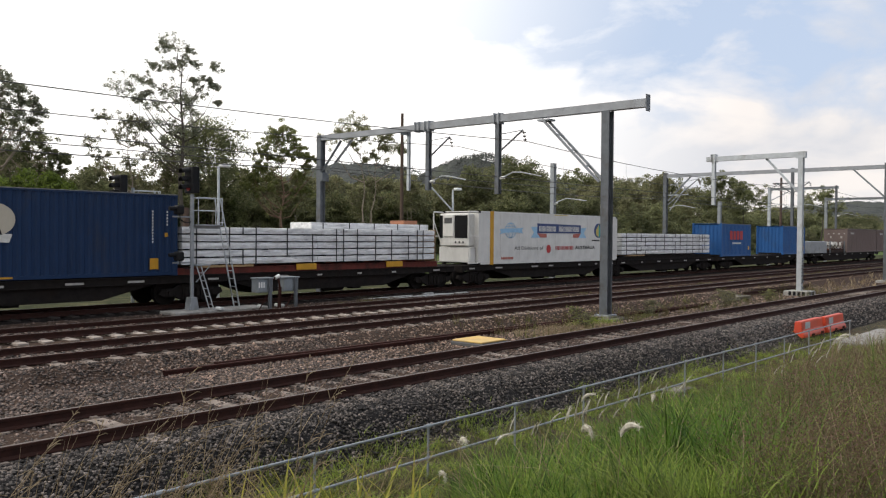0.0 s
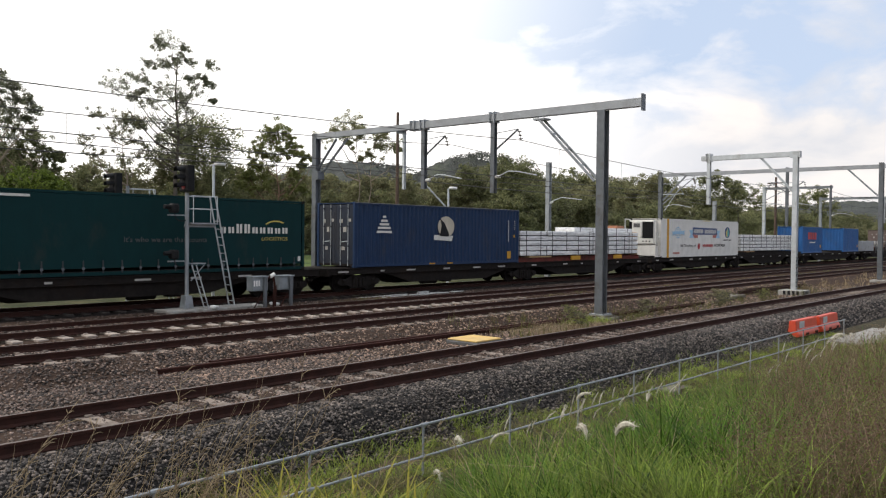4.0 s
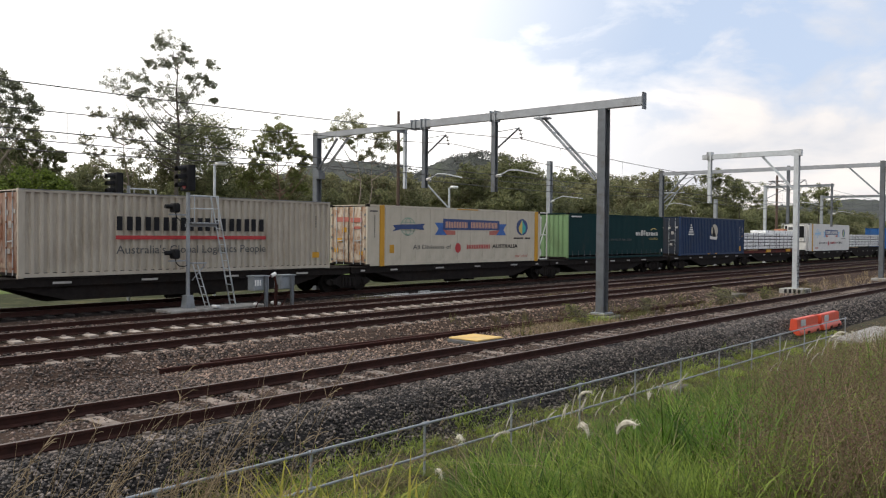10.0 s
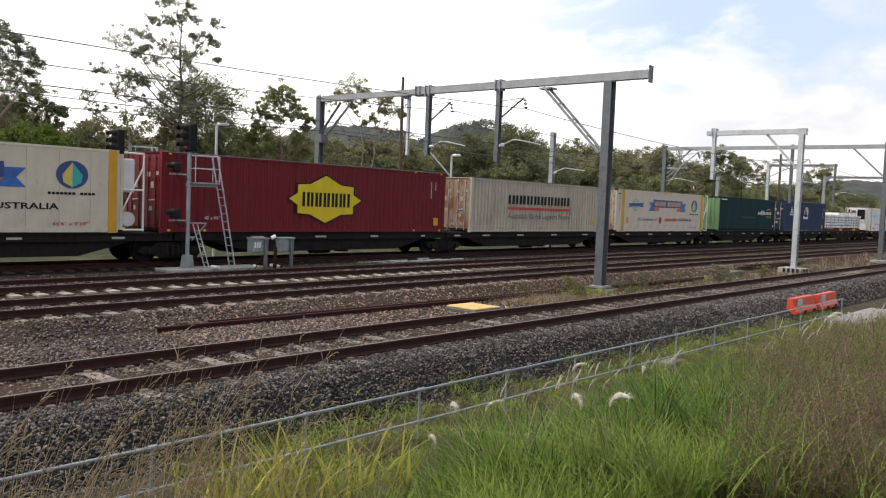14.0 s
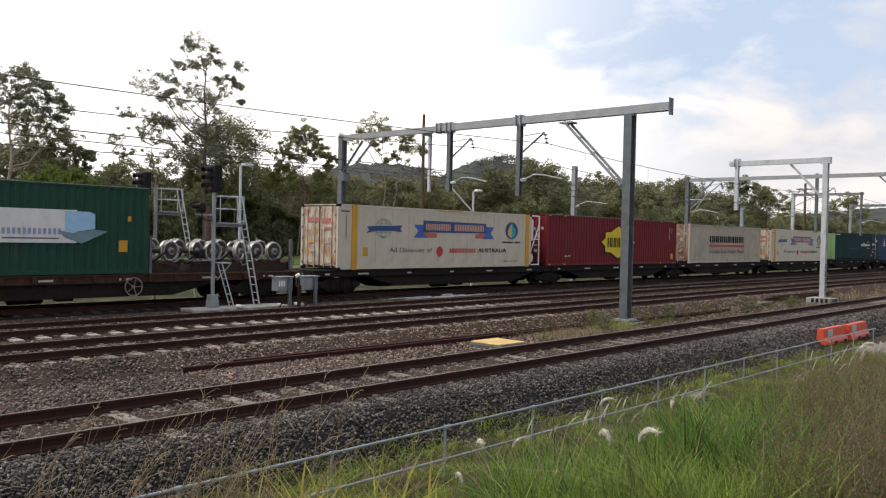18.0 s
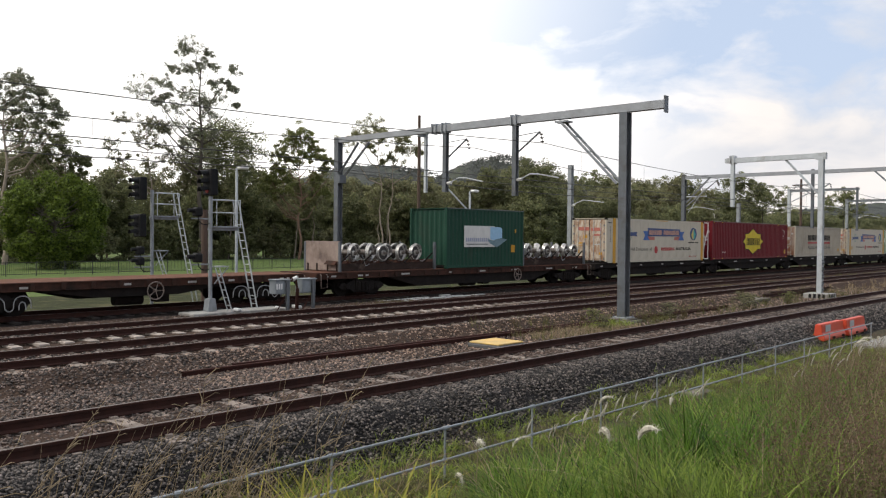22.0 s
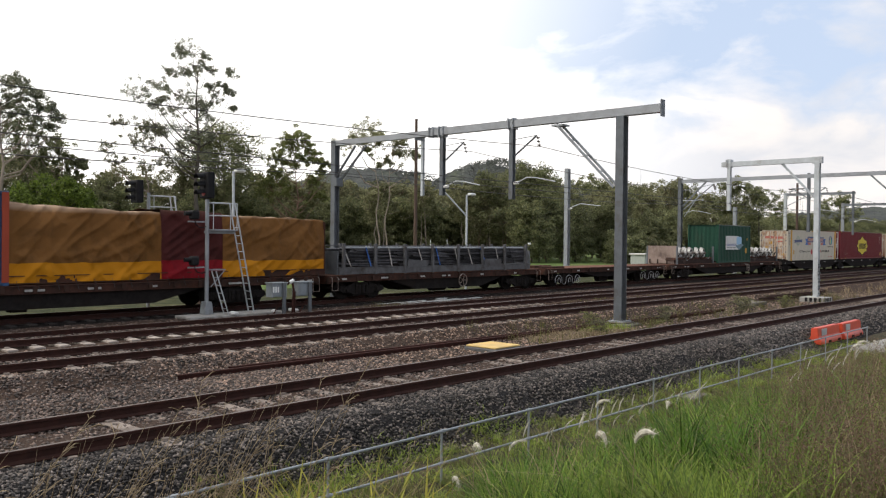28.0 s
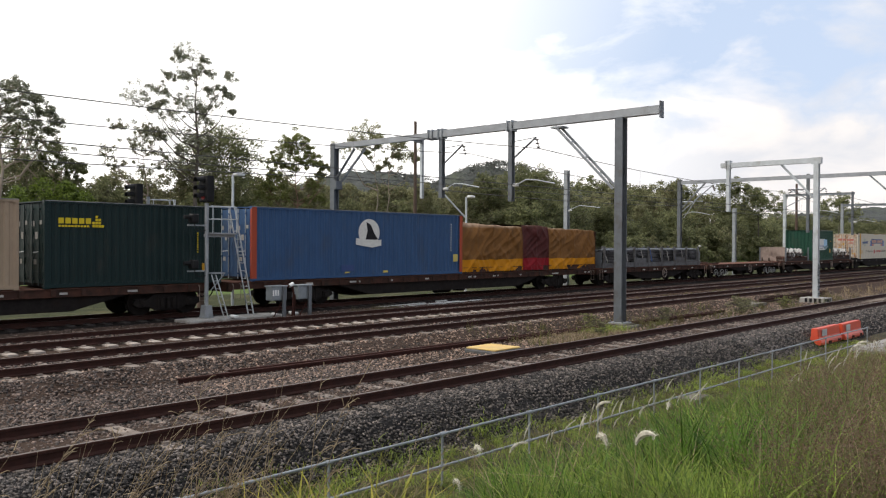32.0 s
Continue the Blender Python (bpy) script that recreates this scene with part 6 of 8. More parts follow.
por3 = thing("overhead_portal", "grey overhead line portal spanning all tracks", "portal", pose(61.0, 0, 0), "overhead line portals")
for y in (14.0, 29.8):
    part("post", ibeam(nb(), (0, y, -0.6 if y > 20 else -0.3), (0, y, 7.5), 0.28, 0.32, up=(1, 0, 0)), DARK_STEEL, por3)
part("beam", beam(nb(), (0, 13.8, 7.25), (0, 29.9, 7.25), 0.24, 0.26), BEAM_STEEL, por3)
part("footing", box(nb(), -0.5, 0.5, 13.5, 14.5, -0.6, -0.3, 0.03), CONCRETE, por3)
for y, s in ((14.2, 1), (29.6, -1)):
    part("brace", ibeam(nb(), (0, y + s * 1.9, 7.15), (0, y, 5.3), 0.1, 0.1, t=0.02), GREY_STEEL, por3)
drop_post(por3, 20.1, 3.3, 7.45, DARK_STEEL)
drop_post(por3, 20.1, 3.4, 7.4, DARK_STEEL, side=1, post=False)
part("cross_arm", rod(nb(), (0, 29.6, 5.0), (0, 27.1, 6.95), 0.045, 6), GREY_STEEL, por3)
part("cross_arm", rod(nb(), (0, 29.6, 5.75), (0, 27.9, 5.75), 0.04, 6), PALE_STEEL, por3)
part("stay", rod(nb(), (0, 29.6, 6.5), (0, 27.1, 6.95), 0.02, 6), GREY_STEEL, por3)
part("stay", rod(nb(), (0, 27.9, 5.75), (0, 28.6, 6.9), 0.02, 6), GREY_STEEL, por3)
part("cross_arm", rod(nb(), (0.3, 29.6, 4.5), (0.3, 28.3, 6.3), 0.035, 6), PALE_STEEL, por3)
part("registration_arm", cable(nb(), [(0, 29.5, 4.75), (0, 28.8, 4.95), (0, 28.2, 4.9), (0, 27.3, 4.7)], 0.025), PALE_STEEL, por3, "cranked pale tube")
part("insulator", rod(nb(), (0, 27.1, 6.92), (0, 26.95, 6.5), 0.07, 8), INSUL, por3, "brown disc insulators")

por4 = thing("overhead_portal", "pale overhead line portal beyond the train", "portal", pose(86.0, 0, 0), "overhead line portals")
part("post", ibeam(nb(), (0, 30.6, -1.0), (0, 30.6, 7.6), 0.26, 0.30, up=(1, 0, 0)), PALE_STEEL, por4)
part("beam", ibeam(nb(), (0, 24.0, 7.42), (0, 30.7, 7.42), 0.2, 0.24), GREY_STEEL, por4)
drop_post(por4, 24.2, 3.4, 7.6, DARK_STEEL)
part("strut", rod(nb(), (0, 30.4, 6.3), (0, 28.6, 7.2), 0.04, 6), GREY_STEEL, por4)
part("bracket", rod(nb(), (0, 30.5, 7.5), (0, 29.4, 8.1), 0.03, 6), GREY_STEEL, por4)
part("bracket", rod(nb(), (0, 29.4, 8.1), (0, 28.4, 7.6), 0.03, 6), GREY_STEEL, por4)
for i, px in enumerate((102.0, 140.0, 185.0)):
    p = thing("overhead_portal", "distant grey overhead line portal", "portal", pose(px, 0, 0), "overhead line portals")
    for y in (14.0, 29.8):
        part("post", ibeam(nb(), (0, y, -0.5), (0, y, 7.2), 0.28, 0.3, up=(1, 0, 0)), GREY_STEEL, p)
    part("beam", ibeam(nb(), (0, 13.8, 7.0), (0, 29.9, 7.0), 0.24, 0.26), GREY_STEEL, p)
    for y in (19.45, 23.05):
        drop_post(p, y, 4.2, 7.1, GREY_STEEL)


def mast(label, x, y, z1, mat, arm=True):
    m = thing("line_mast", label, "mast", pose(x, y, 0), "masts behind the train")
    part("post", ibeam(nb(), (0, 0, -1.0), (0, 0, z1), 0.28, 0.30, up=(1, 0, 0)), mat, m)
    if arm:
        part("arm", rod(nb(), (0, -0.1, 4.6), (0, -1.0, 4.9), 0.03, 6), PALE_STEEL, m)
        part("arm", rod(nb(), (0, -1.0, 4.9), (0, -2.5, 4.72), 0.025, 6), PALE_STEEL, m)
        part("insulator", rod(nb(), (0, -0.12, 4.55), (0, -0.35, 4.62), 0.06, 8), WHITE, m)


mast("grey steel line mast behind the train", 45.7, 30.2, 7.2, GREY_STEEL)
mast("weathered grey post behind the train", 73.0, 30.4, 5.7, GREY_STEEL, False)

WIRE = surf("dark_wire", (0.05, 0.048, 0.045), None, 5, 0.6)
SUPPORTS = [-62.0, -18.0, 25.6, 61.0, 102.0, 140.0, 185.0, 240.0]


def wires(y, zm, zc, sag, label):
    w = thing("overhead_wire", label, "overhead wire", pose(0, 0, 0), "overhead wires")
    for a, b in zip(SUPPORTS, SUPPORTS[1:]):
        n = 14
        pts = [(a + (b - a) * k / n, y, zm - 4 * sag * (k / n) * (1 - k / n)) for k in range(n + 1)]
        bm = cable(nb(), pts, 0.013, 5)
        part("messenger_wire", bm, WIRE, w)
        part("contact_wire", rod(nb(), (a, y, zc), (b, y, zc), 0.013, 5), WIRE, w)
        for k in range(1, n, 2):
            part("dropper", rod(nb(), pts[k], (pts[k][0], y, zc), 0.005, 4), WIRE, w)


wires(18.1, 5.98, 4.55, 0.46, "sagging overhead wires over a middle track")
wires(21.5, 6.02, 4.70, 0.60, "sagging overhead wires over the third track")
f = thing("feeder_wire", "dark feeder cable strung along the line", "cable", pose(0, 0, 0), "overhead wires")
for a, b in zip(SUPPORTS, SUPPORTS[1:]):
    bm = cable(nb(), [(a + (b - a) * k / 10, 29.6, 5.45 - 1.2 * k / 10 * (1 - k / 10)) for k in range(11)], 0.02, 5)
    part("cable", bm, WIRE, f)

# ---- signals ----
def signal(label, x, y, zg, heads, lamps, drop=0.0):
    """A signal mast with a railed platform, ladders, hooded heads and side lamps that look along the track."""
    s = thing("railway_signal", label, "signal", pose(x, y, zg), "railway signals")
    part("mast", rod(nb(), (0, 0, 0.35 - drop), (0, 0, 3.98), 0.068, 14), GREY_STEEL, s, smooth=False)
    bm = prism(nb(), [(-0.18, -drop), (0.18, -drop), (0.11, 0.44 - drop), (-0.11, 0.44 - drop)], -0.16, 0.16)
    part("mast_foot", bm, GREY_STEEL, s)
    zp = 2.95
    part("platform", box(nb(), 0.05, 1.12, -0.20, 0.20, zp - 0.05, zp, 0.006), GREY_STEEL, s)
    part("platform_bearer", beam(nb(), (-0.1, 0, zp - 0.1), (1.12, 0, zp - 0.1), 0.06, 0.1), GREY_STEEL, s)
    for yy in (-0.20, 0.20):
        for xx in (0.12, 1.08):
            part("railing_post", rod(nb(), (xx, yy, zp), (xx, yy, zp + 0.92), 0.015, 6), PALE_STEEL, s)
        part("top_rail", rod(nb(), (0.05, yy, zp + 0.92), (1.08, yy, zp + 0.92), 0.017, 6), PALE_STEEL, s)
        part("mid_rail", rod(nb(), (0.05, yy, zp + 0.48), (1.08, yy, zp + 0.48), 0.014, 6), PALE_STEEL, s)
    lad = new("ladder")
    lad.parent = s
    for yy in (-0.17, 0.17):
        part("stringer", beam(nb(), (1.02, yy, zp + 0.9), (1.84 + 0.2 * drop, yy, -drop), 0.05, 0.03), PALE_STEEL, lad)
    for k in range(11):
        f = (k + 0.6) / 13.5
        xx, zz = 1.84 - 0.82 * f, f * (zp + 0.9)
        part("rung", rod(nb(), (xx, -0.17, zz), (xx, 0.17, zz), 0.014, 6), PALE_STEEL, lad)
    part("step_plate", box(nb(), 0.08, 0.62, -0.2, 0.2, 1.52, 1.56), GREY_STEEL, s)
    part("step_stay", beam(nb(), (0.58, -0.18, 1.5), (0.1, -0.1, 0.95), 0.03, 0.03), GREY_STEEL, s)
    lad2 = new("ladder")
    lad2.parent = s
    for yy in (-0.42, -0.15):
        part("stringer", beam(nb(), (0.10, yy, 1.5), (0.54, yy - 0.1, 0.0), 0.04, 0.03), PALE_STEEL, lad2)
    for k in range(5):
        f = (k + 0.7) / 5.5
        part("rung", rod(nb(), (0.54 - 0.44 * f, -0.50, 1.5 * f), (0.54 - 0.44 * f, -0.2, 1.5 * f), 0.013, 6), PALE_STEEL, lad2)
    for hx, hz, lit in heads:
        h = new("signal_head")
        h.parent = s
        h.matrix_basis = pose(hx, -0.02, hz)
        part("backing", box(nb(), -0.06, 0.22, -0.27, 0.27, -0.46, 0.44, 0.03), BLACK, h, "black signal box")
        for k in range(3):
            zz = 0.27 - 0.28 * k
            part("lens", rod(nb(), (-0.075, 0, zz), (-0.06, 0, zz), 0.10, 14), RED_LAMP if (lit and k == 2) else BLACK, h)
            bm = nb()
            for q in range(8):
                a0, a1 = math.pi * (q / 8) - 0.2 * (q == 0), math.pi * ((q + 1) / 8)
                p = [(-0.06, 0.125 * math.cos(a0), zz + 0.125 * math.sin(a0)), (-0.06, 0.125 * math.cos(a1), zz + 0.125 * math.sin(a1)),
                     (-0.36, 0.125 * math.cos(a1), zz + 0.125 * math.sin(a1) - 0.03), (-0.36, 0.125 * math.cos(a0), zz + 0.125 * math.sin(a0) - 0.03)]
                vs = [bm.verts.new(v) for v in p]
                bm.faces.new(vs)
            bmesh.ops.remove_doubles(bm, verts=bm.verts[:], dist=1e-5)
            bmesh.ops.solidify(bm, geom=bm.faces[:], thickness=0.012)
            part("hood", bm, BLACK, h)
    for lz in lamps:
        l = new("marker_lamp")
        l.parent = s
        l.matrix_basis = pose(-0.62, -0.05, lz)
        part("lamp_body", box(nb(), -0.05, 0.22, -0.16, 0.16, -0.15, 0.17, 0.05), BLACK, l)
        part("hood", rod(nb(), (-0.28, 0, 0.05), (-0.05, 0, 0.05), 0.07, 10, 0.08), BLACK, l)
        bm = cable(nb(), [(0.1, 0, -0.12), (0.14, 0, -0.30), (0.26, 0, -0.40), (0.42, 0, -0.42), (0.60, 0.04, -0.38)], 0.018)
        part("cable", bm, BLACK, l)
        part("bracket", beam(nb(), (-0.15, 0, -0.22), (0.56, 0.05, -0.22), 0.04, 0.05), GREY_STEEL, l)
    return s


signal("grey railway signal with a railed platform showing a red light", 16.0, 25.35, -0.20, [(-0.10, 4.48, True)], [3.42, 1.85])
signal("grey railway signal with a platform beyond the train", 16.9, 31.0, 0.25, [(-0.58, 4.02, False), (-0.60, 2.56, False)], [1.55, 1.12], 1.2)
pad = thing("concrete_pad", "pale concrete slab at the foot of the signal", "slab", pose(0, 0, 0))
part("slab", box(nb(), 15.0, 18.9, 24.75, 25.75, -0.40, -0.205, 0.03), CONCRETE, pad)
for x, y, s in ((16.75, 24.80, 0.32), (19.1, 24.5, 0.4), (18.3, 24.6, 0.22)):
    r = thing("white_stone", "pale block of broken concrete", "stone", pose(x, y, -0.16, 8, 5, 30))
    bm = box(nb(), -s / 2, s / 2, -s / 3, s / 3, -0.06, 0.05, 0.03)
    part("block", bm, WHITE, r)

BOX_GREY = surf("blue_grey_enamel", (0.24, 0.265, 0.285), (0.17, 0.19, 0.205), 3, 0.5, 0.1, 0.04, 30, (0.15, 0.14, 0.13), 0.3)
for x, mark in ((18.05, True), (19.2, False)):
    b = thing("relay_box", "grey steel trackside relay box on posts", "relay box", pose(x, 24.05, -0.3), "trackside relay boxes")
    part("box_body", box(nb(), -0.36, 0.28, -0.16, 0.22, 0.68, 1.16, 0.015), BOX_GREY, b)
    part("lid", box(nb(), -0.39, 0.31, -0.20, 0.25, 1.16, 1.20, 0.008), BOX_GREY, b)
    part("door", box(nb(), -0.33, 0.0, -0.175, -0.16, 0.71, 1.13, 0.004), BOX_GREY, b)
    part("post", box(nb(), 0.05, 0.16, -0.28, -0.18, 0.0, 1.18, 0.008), DARK_STEEL, b)
    part("brace", beam(nb(), (-0.3, -0.1, 0.02), (0.1, -0.1, 0.6), 0.03, 0.03), RUST_RAIL, b)
    if mark:
        bm = nb()
        for k in range(3):
            box(bm, -0.34 + 0.1 * k, -0.28 + 0.1 * k, -0.182, -0.176, 0.85, 1.05)
        part("mark", bm, WHITE, b)
pc = thing("cable_riser", "white-topped rusty cable bend between the relay boxes", "cable", pose(18.66, 24.0, -0.3))
bm = nb()
for p, q in (((0, 0, 0), (0.05, 0, 0.9)), ((0.05, 0, 0.9), (0.0, 0, 1.15)), ((0.0, 0, 1.15), (-0.12, 0, 1.22)), ((-0.12, 0, 1.22), (-0.2, 0.05, 1.1)), ((0.12, 0.05, 0), (0.1, 0, 0.85))):
    rod(bm, p, q, 0.04, 8)
part("cable", bm, RUST_RAIL, pc)
part("cap", rod(nb(), (-0.14, 0, 1.17), (0.03, 0, 1.25), 0.07, 8), WHITE, pc, "white sleeve")
TROUGH = surf("pale_trough_lid", (0.52, 0.52, 0.51), (0.32, 0.32, 0.31), 5, 0.9)
for x0, x1, y, z in ((24.2, 27.4, 25.55, -0.25), (26.9, 31.0, 25.25, -0.24), (25.3, 29.6, 25.0, -0.24), (28.4, 29.1, 25.8, -0.2)):
    t = thing("trough_lid", "pale strip of cable trough lid beside the track", "trough lid", pose(0, 0, 0), "cable trough lids")
    n = max(1, int((x1 - x0) / 0.8))
    for k in range(n):
        part("lid", box(nb(), x0 + (x1 - x0) * k / n + 0.01, x0 + (x1 - x0) * (k + 1) / n - 0.01, y, y + 0.14, z - 0.14, z - 0.03 + 0.012 * (k % 3), 0.008), TROUGH, t)
t = thing("point_machine", "small pale point machine box beside the rail", "point machine", pose(15.6, 29.4, -0.32))
part("machine_body", box(nb(), -0.16, 0.14, -0.10, 0.10, -0.08, 0.06, 0.03), WHITE, t)
part("rodding", box(nb(), 0.2, 2.6, -0.04, 0.04, 0.0, 0.05), PALE_STEEL, t)

# ---- lamps and poles beyond the train ----
def yard_lamp(x, y, zt, strut):
    l = thing("yard_lamp", "grey yard lamp on a tall pole", "lamp", pose(x, y, -1.0), "yard lamps")
    h = zt + 1.0
    part("pole", rod(nb(), (0, 0, 0), (0, 0, h), 0.075, 10, 0.06), PALE_STEEL, l)
    part("lamp_arm", rod(nb(), (0, 0, h - 0.05), (0.35, -0.25, h + 0.02), 0.03, 8), PALE_STEEL, l)
    part("lamp_head", box(nb(), -0.05, 0.42, -0.40, -0.05, h - 0.06, h + 0.10, 0.05), WHITE, l, "pale lamp head")
    if strut:
        part("strut", rod(nb(), (0, 0, h - 1.3), (-1.1, 0.9, h + 0.2), 0.05, 8), PALE_STEEL, l)
        part("insulator", rod(nb(), (-1.1, 0.9, h + 0.1), (-1.25, 1.0, h + 0.32), 0.10, 8), PALE_STEEL, l)


yard_lamp(22.2, 33.0, 5.55, False)
yard_lamp(38.9, 33.0, 5.25, True)
POLE_WOOD = surf("brown_timber_pole", (0.10, 0.062, 0.045), (0.065, 0.042, 0.032), 4, 0.9, 0, 0.3, 20, stretch=(1, 1, 0.2))
p = thing("timber_pole", "tall brown timber power pole", "pole", pose(57.3, 55.0, -1.1))
part("pole", rod(nb(), (0, 0, 0), (0, 0, 15.1), 0.19, 10, 0.13), POLE_WOOD, p)
p = thing("timber_pole", "brown timber pole beside the field", "pole", pose(20.9, 33.6, -1.0))
part("pole", rod(nb(), (0, 0, 0), (0, 0, 4.6), 0.16, 10, 0.14), POLE_WOOD, p)
p = thing("timber_pole", "slim timber pole with a crossarm far up the line", "pole", pose(92.0, 31.5, -0.6))
part("pole", rod(nb(), (0, 0, 0), (0, 0, 9.6), 0.16, 8, 0.12), POLE_WOOD, p)
part("crossarm", box(nb(), -0.06, 0.06, -0.9, 0.9, 8.9, 9.02), POLE_WOOD, p)

# ---- sports field ----
g = thing("goal_posts", "white rugby goal posts on the field", "goal posts", pose(0, 0, 0))
for q in ((102.9, 95.2), (107.1, 95.2)):
    part("upright", rod(nb(), (q[0], q[1], -1.1), (q[0], q[1], 2.6), 0.06, 8), WHITE, g)
part("crossbar", rod(nb(), (102.9, 95.2, 0.45), (107.1, 95.2, 0.45), 0.06, 8), WHITE, g)
fn = thing("field_fence", "low black picket fence along the field", "fence", pose(0, 0, 0))
FENCE_BLACK = surf("black_fence_paint", (0.02, 0.022, 0.022), None, 4, 0.6)
for k in range(28):
    part("post", box(nb(), 24 + 2.4 * k, 24.06 + 2.4 * k, 71.97, 72.03, -1.1, 0.12), FENCE_BLACK, fn)
for z in (-0.95, 0.02):
    part("fence_rail", box(nb(), 24, 88.9, 71.98, 72.02, z, z + 0.04), FENCE_BLACK, fn)
v, fc = [], []
for k in range(430):
    x = 24 + 0.15 * k
    o = len(v)
    v += [(x, 72, -1.0), (x + 0.025, 72, -1.0), (x + 0.025, 72, 0.08), (x, 72, 0.08), (x + 0.012, 72.025, -1.0), (x + 0.012, 72.025, 0.08)]
    fc += [(o, o + 1, o + 2, o + 3), (o + 1, o + 4, o + 5, o + 2), (o + 4, o, o + 3, o + 5)]
tagged(again("picket", raw("picket", v, fc, FENCE_BLACK), fn), kind="stuff")

# ---- loose things between the tracks ----
lr = thing("loose_rail", "pair of red-rusted spare rails lying on the ballast", "rail", pose(0, 0, -0.335))
me = rail_mesh("rail", 0, 24.0, RUST_RAIL, RUST_RAIL)
again("rail", me, lr, pose(8.95, 15.20, 0, 0, 0, -1.75))
again("rail", me, lr, pose(10.3, 15.42, 0, 0, 0, -1.75))
lr = thing("loose_rail", "short rusty rail ends beside a footing", "rail", pose(0, 0, -0.14))
me = rail_mesh("rail", 0, 8.0, RAIL_SIDE, RAIL_SIDE)
again("rail", me, lr, pose(39.5, 15.2, 0, 0, 0, -2.5))
again("rail", me, lr, pose(41.5, 15.6, 0, 0, 0, -2.5))
PIT_YELLOW = surf("faded_yellow_lid", (0.62, 0.42, 0.13), (0.54, 0.35, 0.12), 3, 0.7, 0, 0.1, 30, (0.40, 0.30, 0.14), 0.4)
pit = thing("cable_pit", "concrete cable pit with a yellow lid beside the track", "cable pit", pose(17.35, 13.75, -0.19))
part("pit_wall", box(nb(), -0.56, 0.56, -0.55, 0.55, -0.6, -0.165, 0.03), surf("weathered_dark_concrete", (0.10, 0.10, 0.10), (0.07, 0.07, 0.07), 6, 0.9), pit)
part("lid", box(nb(), -0.53, 0.53, -0.50, 0.50, -0.165, -0.12, 0.015), PIT_YELLOW, pit, "faded yellow lid")
BARRIER = surf("orange_plastic", (0.60, 0.070, 0.025), (0.48, 0.055, 0.025), 2, 0.45, 0, 0.05, 20, (0.42, 0.10, 0.05), 0.3)
for x, y, a in ((27.45, 8.48, 0.0), (29.6, 8.42, 0.8)):
    b = thing("plastic_barrier", "orange plastic traffic barrier lying by the track", "barrier", pose(x, y, -0.62, 0, 0, a), "plastic barriers")
    bm = nb()
    outline = [(-0.20, 0.0), (0.20, 0.0), (0.20, 0.10), (0.12, 0.22), (0.10, 0.50), (-0.10, 0.50), (-0.12, 0.22), (-0.20, 0.10)]
    prism(bm, outline, -1.03, 1.03)
    bmesh.ops.rotate(bm, verts=bm.verts, matrix=Matrix.Rotation(radians(90), 3, "Z"))
    bmesh.ops.bevel(bm, geom=bm.edges[:], offset=0.02, segments=2, affect="EDGES")
    part("shell", bm, BARRIER, b)
    part("sticker", box(nb(), -0.75, -0.3, -0.135, -0.119, 0.26, 0.46), PALE_STEEL, b, "worn grey sticker")
    for xx in (-0.2, 0.7):
        part("slot", box(nb(), xx - 0.12, xx + 0.12, -0.215, -0.195, 0.02, 0.09), RUST_RAIL, b)
slab = thing("concrete_apron", "pale broken concrete by the end of the handrail", "slab", pose(28.5, 7.0, -0.62))
part("slab", box(nb(), -2.2, 2.6, -0.9, 0.35, -0.15, 0.02, 0.03), CONCRETE, slab)
slab = thing("pit_cover", "small grey concrete cover in the weeds", "slab", pose(16.0, 7.5, -0.69))
part("slab", box(nb(), -0.36, 0.36, -0.22, 0.22, -0.1, 0.04, 0.02), DIRTY_CONCRETE, slab)
slab = thing("pit_cover", "flat grey concrete cover between the tracks", "slab", pose(38.5, 15.2, -0.32))
part("slab", box(nb(), -0.9, 0.9, -0.4, 0.4, -0.1, 0.04, 0.02), DIRTY_CONCRETE, slab)

# ---- low pale shed in the field, seen over the empty wagons ----
SHED_ROOF = surf("chalky_pale_roof", (0.50, 0.49, 0.47), (0.40, 0.39, 0.37), 3, 0.7)
sh = thing("low_shed", "low pale flat-roofed shed at the edge of the wood", "shed", pose(110, 57.6, -1.1, 0, 0, -20))
part("wall", box(nb(), -3.2, 3.2, -1.5, 1.5, 0.0, 1.75, 0.02), surf("pale_green_sheet_wall", (0.34, 0.36, 0.34), (0.28, 0.30, 0.28), 3, 0.7), sh)
part("roof", box(nb(), -3.4, 3.4, -1.7, 1.7, 1.76, 2.0, 0.04), SHED_ROOF, sh, "pale grey flat roof")
part("roof_box", box(nb(), -0.6, 1.6, -0.8, 0.8, 2.0, 2.75, 0.04), GREY_STEEL, sh, "grey box on the roof")
# ---- handrail along the foot of the bank ----
hr = thing("handrail", "galvanised two-rail pipe handrail along the drain", "handrail", pose(0, 7.22, 0))
for k in range(14):
    x = 2.30 + 1.918 * k
    part("post", rod(nb(), (x, 0, -0.95), (x, 0, -0.05), 0.016, 8), GREY_STEEL, hr)
    part("fitting", rod(nb(), (x - 0.05, 0, -0.05), (x + 0.05, 0, -0.05), 0.027, 8), GREY_STEEL, hr)
    part("fitting", rod(nb(), (x - 0.04, 0, -0.47), (x + 0.04, 0, -0.47), 0.026, 8), GREY_STEEL, hr)
for z in (-0.05, -0.47):
    part("pipe_rail", rod(nb(), (-3, 0, z), (27.3, 0, z), 0.0170, 10), GREY_STEEL, hr)

